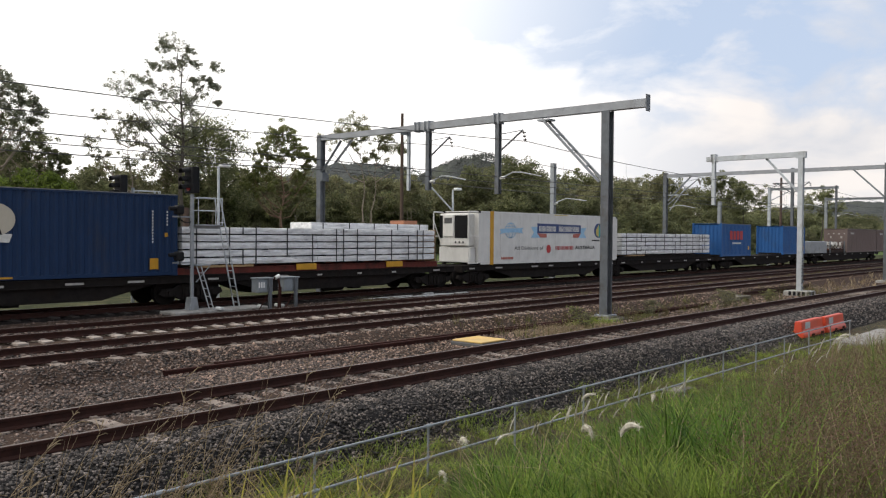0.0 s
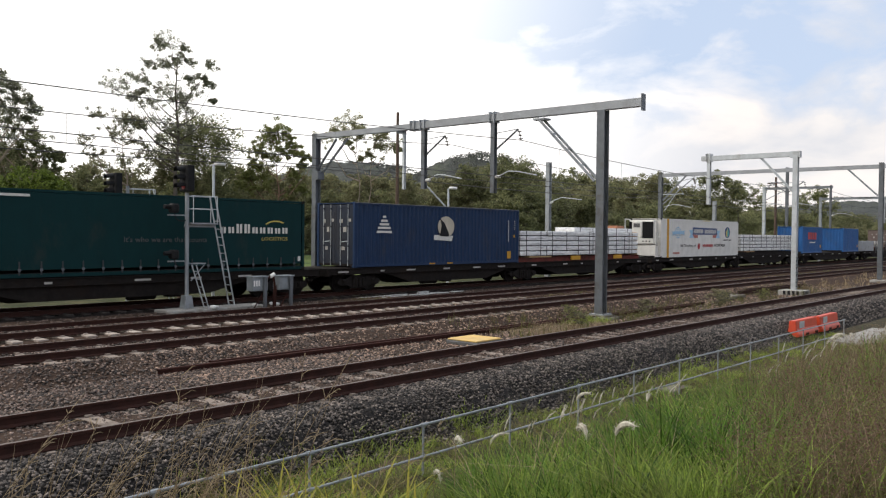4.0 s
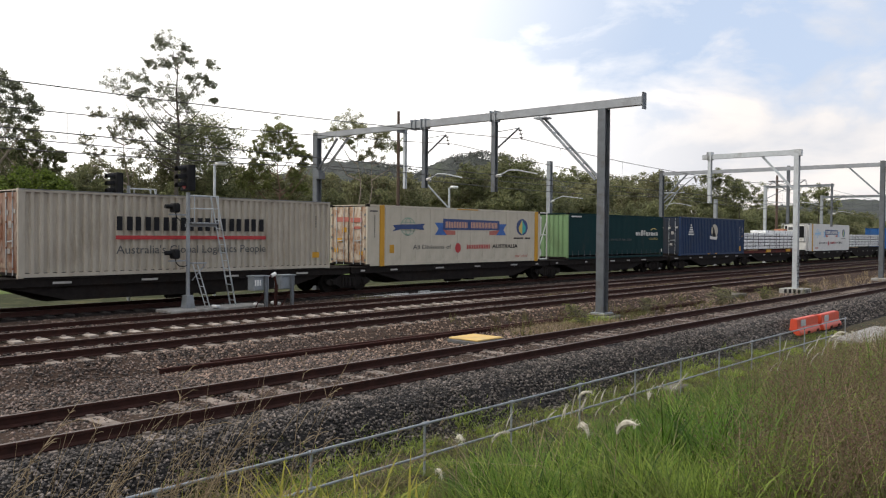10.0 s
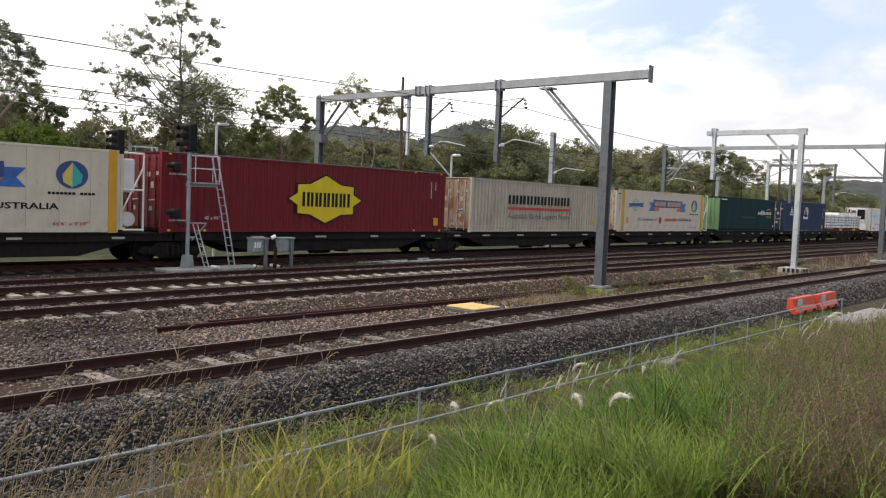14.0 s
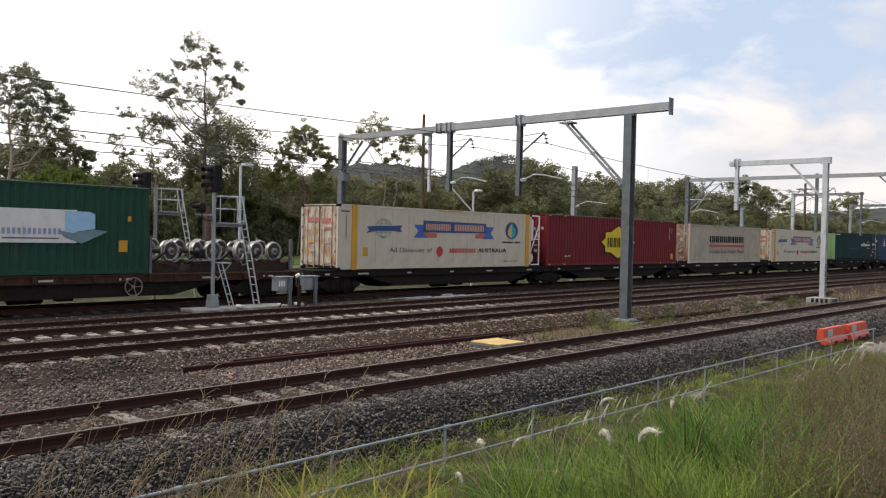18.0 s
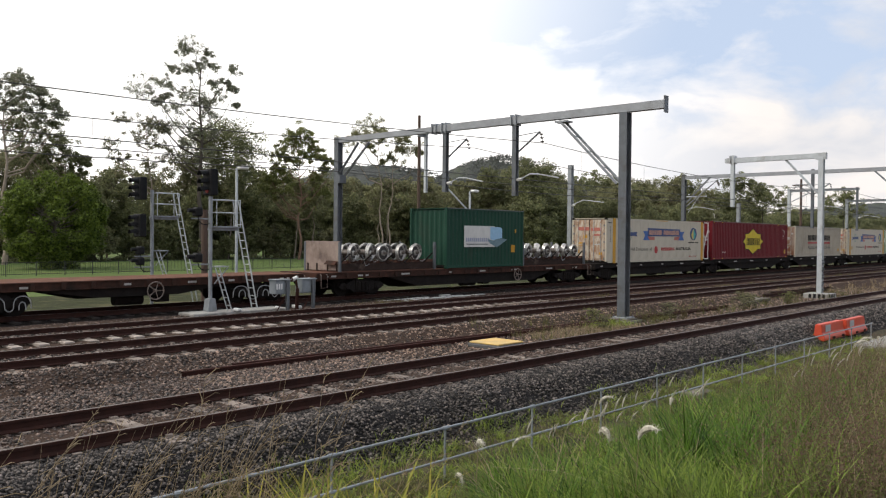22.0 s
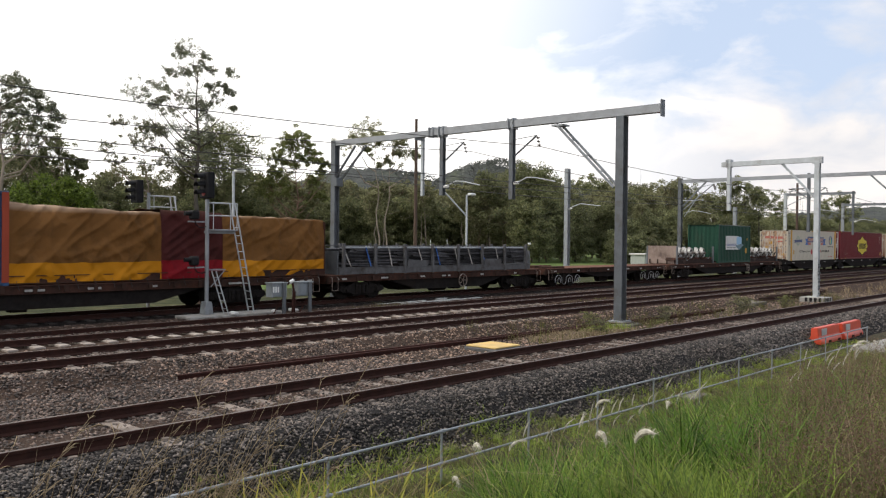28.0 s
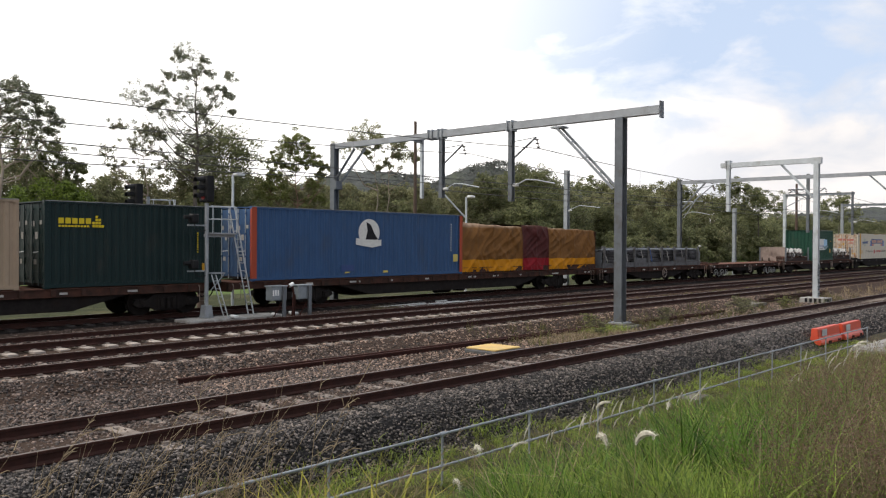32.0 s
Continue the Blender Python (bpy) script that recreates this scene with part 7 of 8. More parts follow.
# ---- trees ----
BARK = surf("pale_gum_bark", (0.33, 0.27, 0.22), (0.20, 0.155, 0.125), 3, 0.9, 0, 0.3, 12, (0.12, 0.09, 0.07), 0.4, stretch=(1, 1, 0.3))
BARK_RED = surf("reddish_bark", (0.20, 0.115, 0.080), (0.13, 0.080, 0.060), 3, 0.9, 0, 0.3, 12, stretch=(1, 1, 0.3))
BARK_DARK = surf("dark_bark", (0.10, 0.08, 0.065), (0.06, 0.05, 0.042), 3, 0.9, 0, 0.4, 12, stretch=(1, 1, 0.3))
LEAF_OLIVE = foliage("olive_gum_leaves", (0.115, 0.120, 0.064), (0.310, 0.298, 0.160), 0.28, 0.5)
LEAF_GREY = foliage("grey_green_gum_leaves", (0.130, 0.138, 0.100), (0.290, 0.290, 0.205), 0.1, 0.45)
LEAF_DARK = foliage("dark_green_leaves", (0.085, 0.096, 0.050), (0.260, 0.265, 0.128), 0.32, 0.5)
LEAF_FRESH = foliage("fresh_green_leaves", (0.024, 0.040, 0.008), (0.200, 0.265, 0.042), 0.1, 0.40)
LEAF_LIGHT = foliage("light_green_gum_leaves", (0.125, 0.140, 0.050), (0.295, 0.305, 0.115), 0.1, 0.45)


def tubes(segs, most=6):
    """Tapered tubes, thin ones with fewer sides: segs are (p, q, r at p, r at q)."""
    V, F, o = [], [], 0
    for p, q, r0, r1 in segs:
        sides = 3 if r0 < 0.06 and most > 4 else most
        ang = np.arange(sides) * 2 * math.pi / sides
        p, q = np.array(p), np.array(q)
        d = (q - p) / (np.linalg.norm(q - p) + 1e-9)
        a = np.cross(d, (0.3, 0.9, 0.2))
        a /= np.linalg.norm(a)
        b = np.cross(d, a)
        ring = np.cos(ang)[:, None] * a + np.sin(ang)[:, None] * b
        V += [p + ring * r0, q + ring * r1]
        i = np.arange(sides)
        j = (i + 1) % sides
        F.append(np.stack([o + i, o + j, o + sides + j, o + sides + i], -1))
        o += 2 * sides
    return np.concatenate(V), np.concatenate(F)


def leaf_quads(centres, radii, per, size, rng, flat=0.75):
    """Small pointed leaf sprays scattered through clumps, thickest near their skin."""
    c = np.repeat(np.asarray(centres), per, 0)
    r = np.repeat(np.asarray(radii), per, 0)[:, None]
    n = len(c)
    d = rng.normal(size=(n, 3))
    d /= np.linalg.norm(d, axis=1, keepdims=True)
    p = c + d * r * (rng.random((n, 1)) ** 0.45) * np.array((1, 1, flat))
    a = rng.normal(size=(n, 3)) * np.array((1, 1, 0.8))
    a /= np.linalg.norm(a, axis=1, keepdims=True)
    b = np.cross(a, rng.normal(size=(n, 3)))
    b /= np.linalg.norm(b, axis=1, keepdims=True) + 1e-9
    s = size * rng.uniform(0.5, 1.3, (n, 1))
    V = np.stack([p - a * s, p + b * s * 0.85, p + a * s], 1).reshape(-1, 3)
    F = np.arange(3 * n).reshape(n, 3)
    return V, F


def limb(segs, s, e, r, rng, bend=0.1):
    ln = float(np.linalg.norm(e - s))
    m = s + (e - s) * 0.5 + rng.normal(0, bend * ln * 0.5, 3) - np.array((0, 0, bend * ln))
    segs += [(s, m, r, r * 0.7), (m, e, r * 0.7, r * 0.25)]
    return m


def tree_meshes(seed, H, spread, bare=0.45, clumps=24, per=75, leaf=0.34, trunk_r=0.22, bark=None, mat=None, upright=0.55, clump_r=(0.08, 0.13), lean=0.03):
    """Trunk, limbs and a crown of clumps."""
    rng = np.random.default_rng(seed)
    segs, tips = [], []
    k = 7
    path = [np.zeros(3)]
    for i in range(k):
        path.append(path[-1] + np.array((rng.normal(0, lean * H / k * 2), rng.normal(0, lean * H / k * 2), H * 0.86 / k)))
    for i in range(k):
        segs.append((path[i], path[i + 1], trunk_r * (1 - 0.85 * i / k), trunk_r * (1 - 0.85 * (i + 1) / k)))
    for j in range(clumps):
        f = bare + (1 - bare) * (j + rng.random()) / clumps
        fi = min(k - 1e-3, f * k)
        i = int(fi)
        s = path[i] + (path[i + 1] - path[i]) * (fi - i)
        az = rng.uniform(0, 2 * math.pi)
        prof = math.sin(math.pi * min(1, (0.15 + 0.85 * (f - bare) / (1 - bare)) ** 0.8)) ** 0.6
        ln = spread * (0.35 + 0.65 * rng.random()) * (0.35 + 0.65 * prof)
        e = s + np.array((math.cos(az) * ln, math.sin(az) * ln, ln * upright * rng.uniform(0.4, 1.4)))
        r = trunk_r * 0.35 * (1 - 0.5 * f)
        m = limb(segs, s, e, r, rng)
        tips.append(e)
        if rng.random() < 0.6:
            e2 = m + rng.normal(0, 0.28 * ln, 3) + np.array((0, 0, 0.25 * ln))
            segs.append((m, e2, r * 0.5, r * 0.2))
            tips.append(e2)
    tips.append(path[-1] + np.array((0, 0, H * 0.05)))
    # each limb end carries a few small, separate leaf clumps
    ends, rad = [], []
    for t in tips:
        r = rng.uniform(clump_r[0], clump_r[1]) * H
        for q in range(4):
            e = t + rng.normal(0, 0.62 * r, 3) * np.array((1, 1, 0.7))
            segs.append((t - np.array((0, 0, 0.25 * r)), e, 0.035, 0.012))
            ends.append(e)
            rad.append(r * rng.uniform(0.42, 0.70))
    tv, tf = tubes(segs)
    lv, lf = leaf_quads(ends, rad, max(14, int(per * 0.66)), leaf * 0.72, rng, 0.7)
    return raw("trunk", tv, tf, bark or BARK, True), raw("crown", lv, lf, mat or LEAF_OLIVE)


def tree(label, meshes, m, group="", category="tree", name="tree"):
    t = thing(name, label, category, m, group)
    again("trunk", meshes[0], t)
    again("crown", meshes[1], t)
    return t


# the tall, open gum that stands over the rest: limb ends as sideways metres, height, clump radius
def open_gum(ends, height, r0, seed, lean, bark, mat, per=44):
    """A gum whose limbs bend upwards to separate leaf clumps."""
    rng = np.random.default_rng(seed)
    segs, tips, rad = [], [], []
    path = [np.array((lean * (i / 10) ** 2 * 0.72 + 0.2 * math.sin(i * 1.3), -lean * (i / 10) ** 2 * 0.66 + 0.2 * math.cos(i * 1.7), height * i / 10)) for i in range(11)]
    for i in range(10):
        segs.append((path[i], path[i + 1], r0 * (1 - 0.09 * i), r0 * (1 - 0.09 * (i + 1))))
    for d, z, r in ends:
        o = rng.uniform(-1.6, 1.6)
        e = np.array((d * 0.72 + o * 0.5, -d * 0.66 + o * 0.6, z))
        zs = min(height * 0.97, max(height * 0.36, z - 1.2 - abs(d - lean * (z / height) ** 2) * 0.95))
        fi = zs / height * 10
        i = min(9, int(fi))
        p = path[i] + (path[i + 1] - path[i]) * (fi - i)
        w = 0.055 + 0.010 * abs(d)
        for k in range(4):       # the limb starts outwards and turns up
            f = (k + 1) / 4
            q = path[i] + (path[i + 1] - path[i]) * (fi - i)
            q = np.array((q[0] + (e[0] - q[0]) * f ** 0.8, q[1] + (e[1] - q[1]) * f ** 0.8, q[2] + (e[2] - q[2]) * f ** 1.35))
            if k < 3:
                q = q + rng.normal(0, 0.16, 3)
            segs.append((p, q, w * (1 - 0.22 * k), w * (1 - 0.22 * (k + 1))))
            if k in (1, 2) and rng.random() < 0.5:
                t = q + rng.normal(0, 0.9, 3) + np.array((0, 0, 0.7))
                segs.append((q, t, 0.03, 0.012))
                tips.append(t)
                rad.append(rng.uniform(0.3, 0.6))
            p = q
        for q in range(14):
            t = e + rng.normal(0, 0.66 * r, 3) * np.array((1, 1, 0.72))
            segs.append((e - np.array((0, 0, 0.3 * r)), t, 0.03, 0.012))
            tips.append(t)
            rad.append(max(0.36, r * rng.uniform(0.28, 0.55)))
    tv, tf = tubes(segs)
    lv, lf = leaf_quads(tips, rad, per, 0.15, rng, 0.8)
    return raw("trunk", tv, tf, bark, True), raw("crown", lv, lf, mat)


TALL = [(-1.4, 30.6, 1.8), (-2.8, 30.1, 0.8), (1.1, 29.3, 0.7), (-0.7, 27.7, 1.3), (-1.9, 27.1, 0.9), (1.5, 27.5, 0.9), (-4.1, 27.0, 0.8), (1.6, 25.2, 0.8), (-7.1, 24.7, 1.7), (-8.3, 23.6, 1.3), (-4.8, 25.1, 0.9), (-5.0, 23.4, 0.7), (-6.1, 22.5, 0.8), (-2.6, 24.1, 1.3), (-1.0, 22.9, 1.7), (1.6, 23.0, 1.4), (0.5, 22.1, 1.3), (1.3, 20.6, 1.0), (-3.9, 21.8, 1.2), (-2.4, 19.3, 2.1), (-1.0, 18.1, 1.2), (-5.5, 18.9, 1.4), (-6.7, 19.4, 0.7), (-1.4, 15.0, 1.6), (0.4, 15.1, 1.4), (4.5, 27.1, 1.0), (3.6, 25.2, 0.7), (5.1, 24.4, 0.7), (4.9, 22.3, 0.4), (-2.7, 16.8, 0.9), (1.6, 18.2, 0.7)]
LEANING = [(-4.1, 19.8, 0.9), (-1.0, 19.2, 1.1), (-2.0, 17.0, 1.2), (-6.0, 16.3, 1.1), (0.2, 16.6, 1.2), (1.4, 18.8, 0.8), (-4.6, 14.4, 0.9), (1.8, 14.8, 1.0), (-0.5, 13.6, 1.1)]
tree("tall open-crowned gum tree standing over the others", open_gum(TALL, 29.0, 0.40, 77, 0.0, BARK_DARK, LEAF_GREY), pose(64.6, 105.0, -1.2), category="gum tree")
tree("thin pale-stemmed gum tree leaning beside the tall one", open_gum(LEANING, 18.0, 0.20, 78, -0.8, BARK, LEAF_OLIVE), pose(59.7, 109.5, -1.2), category="gum tree")
SPREADING = [(0.3, 21.1, 0.9), (1.6, 21.2, 0.9), (2.9, 20.2, 0.9), (3.8, 19.9, 0.6), (0.9, 19.7, 0.9), (2.4, 18.9, 1.0), (4.3, 18.7, 0.9), (5.3, 18.2, 0.8), (6.0, 17.3, 0.6), (3.7, 17.5, 0.9), (1.8, 17.7, 0.8), (5.3, 16.3, 0.6), (3.8, 16.4, 0.8), (0.6, 18.3, 0.6), (-1.0, 20.5, 1.0), (-1.9, 19.2, 1.1), (-1.0, 17.9, 0.9)]
tree("spreading grey-green gum tree at the field edge", open_gum(SPREADING, 19.5, 0.32, 93, 0.0, BARK, LEAF_GREY), pose(36.6, 100, -1.2), category="gum tree")
DENSE = [(-6.7, 16.6, 1.2), (-5.1, 16.9, 1.2), (-3.1, 15.8, 1.4), (-1.4, 15.2, 1.2), (-0.1, 14.2, 1.0), (0.6, 13.2, 0.8), (-6.0, 15.1, 1.4), (-4.1, 14.4, 1.4), (-2.1, 13.5, 1.4), (-0.0, 12.1, 1.1), (-3.4, 12.4, 1.2), (-5.4, 13.1, 1.2), (1.6, 12.8, 0.5), (2.3, 12.2, 0.4), (-1.4, 11.1, 1.1), (1.3, 10.9, 0.8)]
tree("dense dark olive gum tree at the field edge", open_gum(DENSE, 14.0, 0.28, 94, 0.0, BARK, LEAF_DARK, 60), pose(44.0, 101, -1.2), category="gum tree")
tree("dense dark gum tree beside the tall one", tree_meshes(9, 22, 5.6, 0.45, 32, 120, 0.28, 0.26, BARK_DARK, LEAF_DARK, 0.5, (0.08, 0.13)), pose(72.6, 110, -1.2), category="gum tree")
ROUNDED = [(-0.1, 18.9, 1.4), (-1.4, 18.3, 1.0), (1.3, 18.3, 1.1), (-2.3, 17.1, 1.1), (-0.4, 17.2, 1.4), (1.8, 17.0, 1.0), (-2.8, 15.8, 1.0), (2.4, 15.9, 0.9), (0.5, 15.7, 1.2), (-1.4, 15.3, 1.0), (3.2, 15.5, 0.7), (-3.8, 14.0, 0.8), (-4.7, 12.9, 0.9), (-5.3, 11.7, 0.9), (-4.0, 11.5, 1.0), (-2.5, 13.4, 0.8), (4.3, 15.0, 0.7), (5.5, 14.5, 0.7), (3.5, 13.7, 0.6), (2.6, 12.6, 0.7), (-2.1, 11.9, 0.8), (-5.5, 10.6, 0.8), (-3.8, 10.2, 0.8), (-1.7, 10.6, 0.7), (2.6, 10.7, 0.8), (3.9, 10.3, 0.7)]
tree("rounded gum tree with a reddish trunk", open_gum(ROUNDED, 16.5, 0.24, 95, 0.0, BARK_RED, LEAF_LIGHT, 74), pose(78.4, 100, -1.2), category="gum tree")
SLIM_A = [(-3.7, 20.1, 1.7), (-4.6, 19.2, 0.9), (-1.7, 21.2, 1.4), (-1.1, 19.8, 1.6), (0.2, 20.1, 1.2), (-2.5, 18.9, 1.0), (-6.5, 18.5, 1.3), (-0.2, 18.8, 0.7), (-1.7, 17.7, 0.6)]
SLIM_B = [(1.7, 19.1, 1.2), (2.7, 19.4, 0.9), (3.9, 17.9, 1.4), (2.5, 17.3, 1.2), (1.0, 17.6, 0.9), (0.3, 16.2, 0.7), (4.8, 16.7, 0.6), (-1.0, 15.6, 0.4)]
for ends, x, h, lean, k in ((SLIM_A, 90.6, 19.5, -0.8, 91), (SLIM_B, 92.1, 18.0, 1.2, 92)):
    tree("slim pale-trunked gum tree with foliage only at its top", open_gum(ends, h, 0.17, k, lean, BARK, LEAF_OLIVE), pose(x, 95.0, -1.2), category="gum tree")
tree("dark bushy tree on the far side of the line", tree_meshes(21, 17.5, 5.2, 0.3, 34, 110, 0.32, 0.26, BARK_DARK, LEAF_DARK, 0.5, (0.10, 0.15)), pose(117, 85, -1.2), category="tree")


# the dense round tree by the fence
def round_tree():
    rng = np.random.default_rng(31)
    n = 190
    d = rng.normal(size=(n, 3))
    d /= np.linalg.norm(d, axis=1, keepdims=True)
    tips = np.array((0, 0, 4.95)) + d * np.array((4.85, 4.85, 5.0)) * (0.55 + 0.45 * rng.random((n, 1)) ** 0.4)
    tips[:, 2] = np.maximum(tips[:, 2], 0.35)
    segs = [((0, 0, 0), (0.1, 0, 1.6), 0.30, 0.26), ((0.1, 0, 1.6), (0.1, 0.1, 6.0), 0.26, 0.12)]
    for t in tips[::3]:
        segs.append(((0.1, 0, 1.8 + 0.4 * t[2]), t * 0.9, 0.07, 0.02))
    tv, tf = tubes(segs)
    lv, lf = leaf_quads(tips, rng.uniform(0.6, 1.05, n), 230, 0.17, rng, 0.9)
    return raw("trunk", tv, tf, BARK_DARK, True), raw("crown", lv, lf, LEAF_FRESH)


tree("dense round green tree beside the field fence", round_tree(), pose(36.2, 86.0, -1.2), category="tree")

GUM = [tree_meshes(111 + i, 16, 3.8 + 0.5 * (i % 3), 0.30, 24, 70, 0.34, 0.2, BARK if i % 2 else BARK_RED) for i in range(4)]
BUSHY = [tree_meshes(131 + i, 11, 3.4, 0.10, 26, 75, 0.36, 0.16, BARK_DARK, LEAF_DARK, clump_r=(0.11, 0.17)) for i in range(3)]
SHRUB = [tree_meshes(151 + i, 5.0, 2.4, 0.05, 16, 70, 0.30, 0.10, BARK_DARK, (LEAF_DARK, LEAF_OLIVE)[i % 2], clump_r=(0.16, 0.24)) for i in range(3)]
UMBRELLA = [tree_meshes(171 + i, 16, 5.2, 0.62, 20, 75, 0.32, 0.2, BARK_DARK, LEAF_DARK, 0.25, (0.05, 0.10)) for i in range(2)]
rng = random.Random(4)
SLIM = [tree_meshes(181 + i, 14.5, 3.0, 0.55, 16, 70, 0.28, 0.13, BARK, LEAF_OLIVE, 0.6, (0.05, 0.09), 0.05) for i in range(3)]


def plant(kinds, x, y, s, label, group):
    m = pose(x, y, -1.2, 0, 0, rng.uniform(0, 360)) @ Matrix.Scale(s, 4)
    tree(label, rng.choice(kinds), m, group)


for i in range(46):      # wood behind the field
    x = 26 + i * 2.9 + rng.uniform(-1.3, 1.3)
    plant(GUM, x, 118 + rng.uniform(-4, 9), rng.uniform(0.78, 1.02), "olive gum tree in the wood behind the field", "wood behind the field")
    plant(BUSHY, x + 1.5, 111 + rng.uniform(-2, 2), rng.uniform(0.75, 1.05), "dark bushy tree at the edge of the wood", "wood behind the field")
for x, y in ((70.5, 107), (82, 106), (84.5, 104.5), (97.5, 103), (101, 105), (106, 101), (110.5, 103), (115, 99), (120, 97), (127, 92), (134, 90), (143, 84), (152, 82), (164, 76)):
    plant(SLIM, x, y, rng.uniform(0.85, 1.12), "slim pale-stemmed gum tree at the edge of the wood", "slim gum trees")
for i in range(40):
    plant(SHRUB, 34 + i * 2.9 + rng.uniform(-1, 1), 106.5 + rng.uniform(-1, 1), rng.uniform(0.6, 1.0), "low dark shrub at the field edge", "shrubs at the field edge")
for i in range(62):      # wood along the line
    f = i / 61
    x = 118 + 250 * f ** 1.15 + rng.uniform(-2, 2)
    y = 84 + 14 * (1 - f) + rng.uniform(-3, 6)
    plant(GUM if i % 3 else UMBRELLA, x, y, rng.uniform(0.80, 1.05) * (1.06 if x < 135 else 1.14 if x < 222 else 0.84), "olive gum tree in the wood along the line", "wood along the line")
for i in range(62):
    f = i / 61
    x = 112 + 215 * f ** 1.1 + rng.uniform(-2, 2)
    plant(BUSHY, x, 70 + 12 * (1 - f) + rng.uniform(-2, 2), rng.uniform(0.7, 0.95), "bushy dark tree along the line", "wood along the line")
for i in range(44):
    x = 122 + 4.2 * i + rng.uniform(-1, 1)
    plant(SHRUB, x, 62 + 8 * max(0, 1 - i / 30) + rng.uniform(-2, 2), rng.uniform(0.8, 1.3), "olive shrub along the line", "shrubs along the line")


for x, y, s in ((170, 70.8, 1.13), (177, 68, 1.0), (191.7, 57.1, 0.97)):
    plant(UMBRELLA, x, y, s, "flat-topped dark tree rising over the wood", "wood along the line")
BUSH = [tree_meshes(201 + i, 1.1, 0.75, 0.02, 18, 70, 0.035, 0.014, BARK_DARK, (LEAF_OLIVE, LEAF_LIGHT)[i], 0.7, (0.14, 0.24)) for i in range(2)]
for x, y, s, k, label in ((34.0, 13.9, 0.62, 0, "straggly olive bush growing in the ballast"), (35.2, 14.1, 0.45, 0, "straggly olive bush growing in the ballast"), (24.6, 15.3, 0.42, 1, "low bright bush beside the portal footing"),
                          (38.6, 13.7, 0.45, 1, "low bright bush beside the portal footing"), (28.2, 14.3, 0.5, 0, "small dry bush in the ballast"), (23.0, 13.9, 0.4, 0, "small dry bush in the ballast")):
    tree(label, BUSH[k], pose(x, y, ground_z(y) - 0.03, 0, 0, x * 40) @ Matrix.Scale(s, 4), "bushes in the ballast", "bush", "bush")
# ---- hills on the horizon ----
# hillside tone is greyed: distance haze is put into its colour
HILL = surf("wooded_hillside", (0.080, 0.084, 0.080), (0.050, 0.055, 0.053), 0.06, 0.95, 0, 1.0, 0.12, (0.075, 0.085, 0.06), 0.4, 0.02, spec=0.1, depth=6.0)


def hill(label, cx, cy, rx, ry, h, seed, n=64):
    """A wooded rise with a ragged, treed outline."""
    v, f = [], []
    for j in range(n + 1):
        for i in range(n + 1):
            a, b = 2 * i / n - 1, 2 * j / n - 1
            r = math.sqrt(a * a + b * b)
            base = max(0.0, 1 - r) ** 1.0 * (1 - 0.25 * a)
            x, y = cx + rx * a, cy + ry * b
            z = h * (1 - (1 - base) ** 1.7) * (1 + 0.16 * noise.noise(Vector((x * 0.006, y * 0.006, seed))))
            z += 5.5 * noise.noise(Vector((x * 0.07, y * 0.07, seed))) * min(1, base * 6) + 3.5 * noise.noise(Vector((x * 0.2, y * 0.2, seed))) * min(1, base * 6)
            v.append((x, y, z - 3))
    for j in range(n):
        for i in range(n):
            o = j * (n + 1) + i
            f.append((o, o + 1, o + n + 2, o + n + 1))
    tagged(new("hill", raw("hill", v, f, HILL)), label, "hill", kind="structure")


# these leaves carry the same distance haze in their grey-green
HILL_LEAF = foliage("far_haze_greyed_trees", (0.078, 0.084, 0.076), (0.145, 0.150, 0.130), 0.1, 0.2)


def hill_trees(label, cx, cy, r, h, n, seed):
    """Tree crowns that make the hill's outline ragged."""
    g = np.random.default_rng(seed)
    a = g.uniform(0, 2 * math.pi, n)
    q = g.random(n) ** 0.6 * 0.85
    z = h * (1 - q ** 1.7) * 1.0 + g.uniform(-1, 5, n) - 1
    c = np.stack([cx + r * q * np.cos(a), cy + r * q * np.sin(a), z], -1)
    V, F = leaf_quads(c, g.uniform(3.0, 7.5, n), 26, 1.5, g, 0.8)
    tagged(new("hill_trees", raw("hill_trees", V, F, HILL_LEAF)), label, "trees", kind="stuff")


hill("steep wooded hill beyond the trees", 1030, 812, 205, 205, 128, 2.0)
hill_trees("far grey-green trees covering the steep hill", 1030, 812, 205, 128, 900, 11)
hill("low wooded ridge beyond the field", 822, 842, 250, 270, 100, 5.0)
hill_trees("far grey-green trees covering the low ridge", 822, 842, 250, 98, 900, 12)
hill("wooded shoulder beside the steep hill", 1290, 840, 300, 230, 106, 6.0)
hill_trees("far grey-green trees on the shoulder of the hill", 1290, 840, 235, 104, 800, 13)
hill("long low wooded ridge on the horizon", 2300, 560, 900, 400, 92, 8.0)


# ---- grass and weeds ----
GRASS = foliage("green_grass_blades", (0.044, 0.092, 0.009), (0.315, 0.410, 0.075), 0.0, 0.45, (0.140, 0.140, 0.044), 0.8)
GRASS_DEEP = foliage("deep_green_grass_blades", (0.014, 0.040, 0.005), (0.150, 0.270, 0.035), 0.0, 0.4)
GRASS_OLD = foliage("yellow_green_grass_blades", (0.050, 0.062, 0.015), (0.200, 0.195, 0.066), 0.0, 0.4, (0.092, 0.070, 0.032), 1.1)
WEED = foliage("bright_weed_leaves", (0.12, 0.175, 0.024), (0.33, 0.40, 0.080), 0.0, 0.4, (0.14, 0.135, 0.045), 1.3)
PANICLE = foliage("pinkish_brown_seed_heads", (0.095, 0.057, 0.040), (0.205, 0.130, 0.092), 0.0, 0.35)
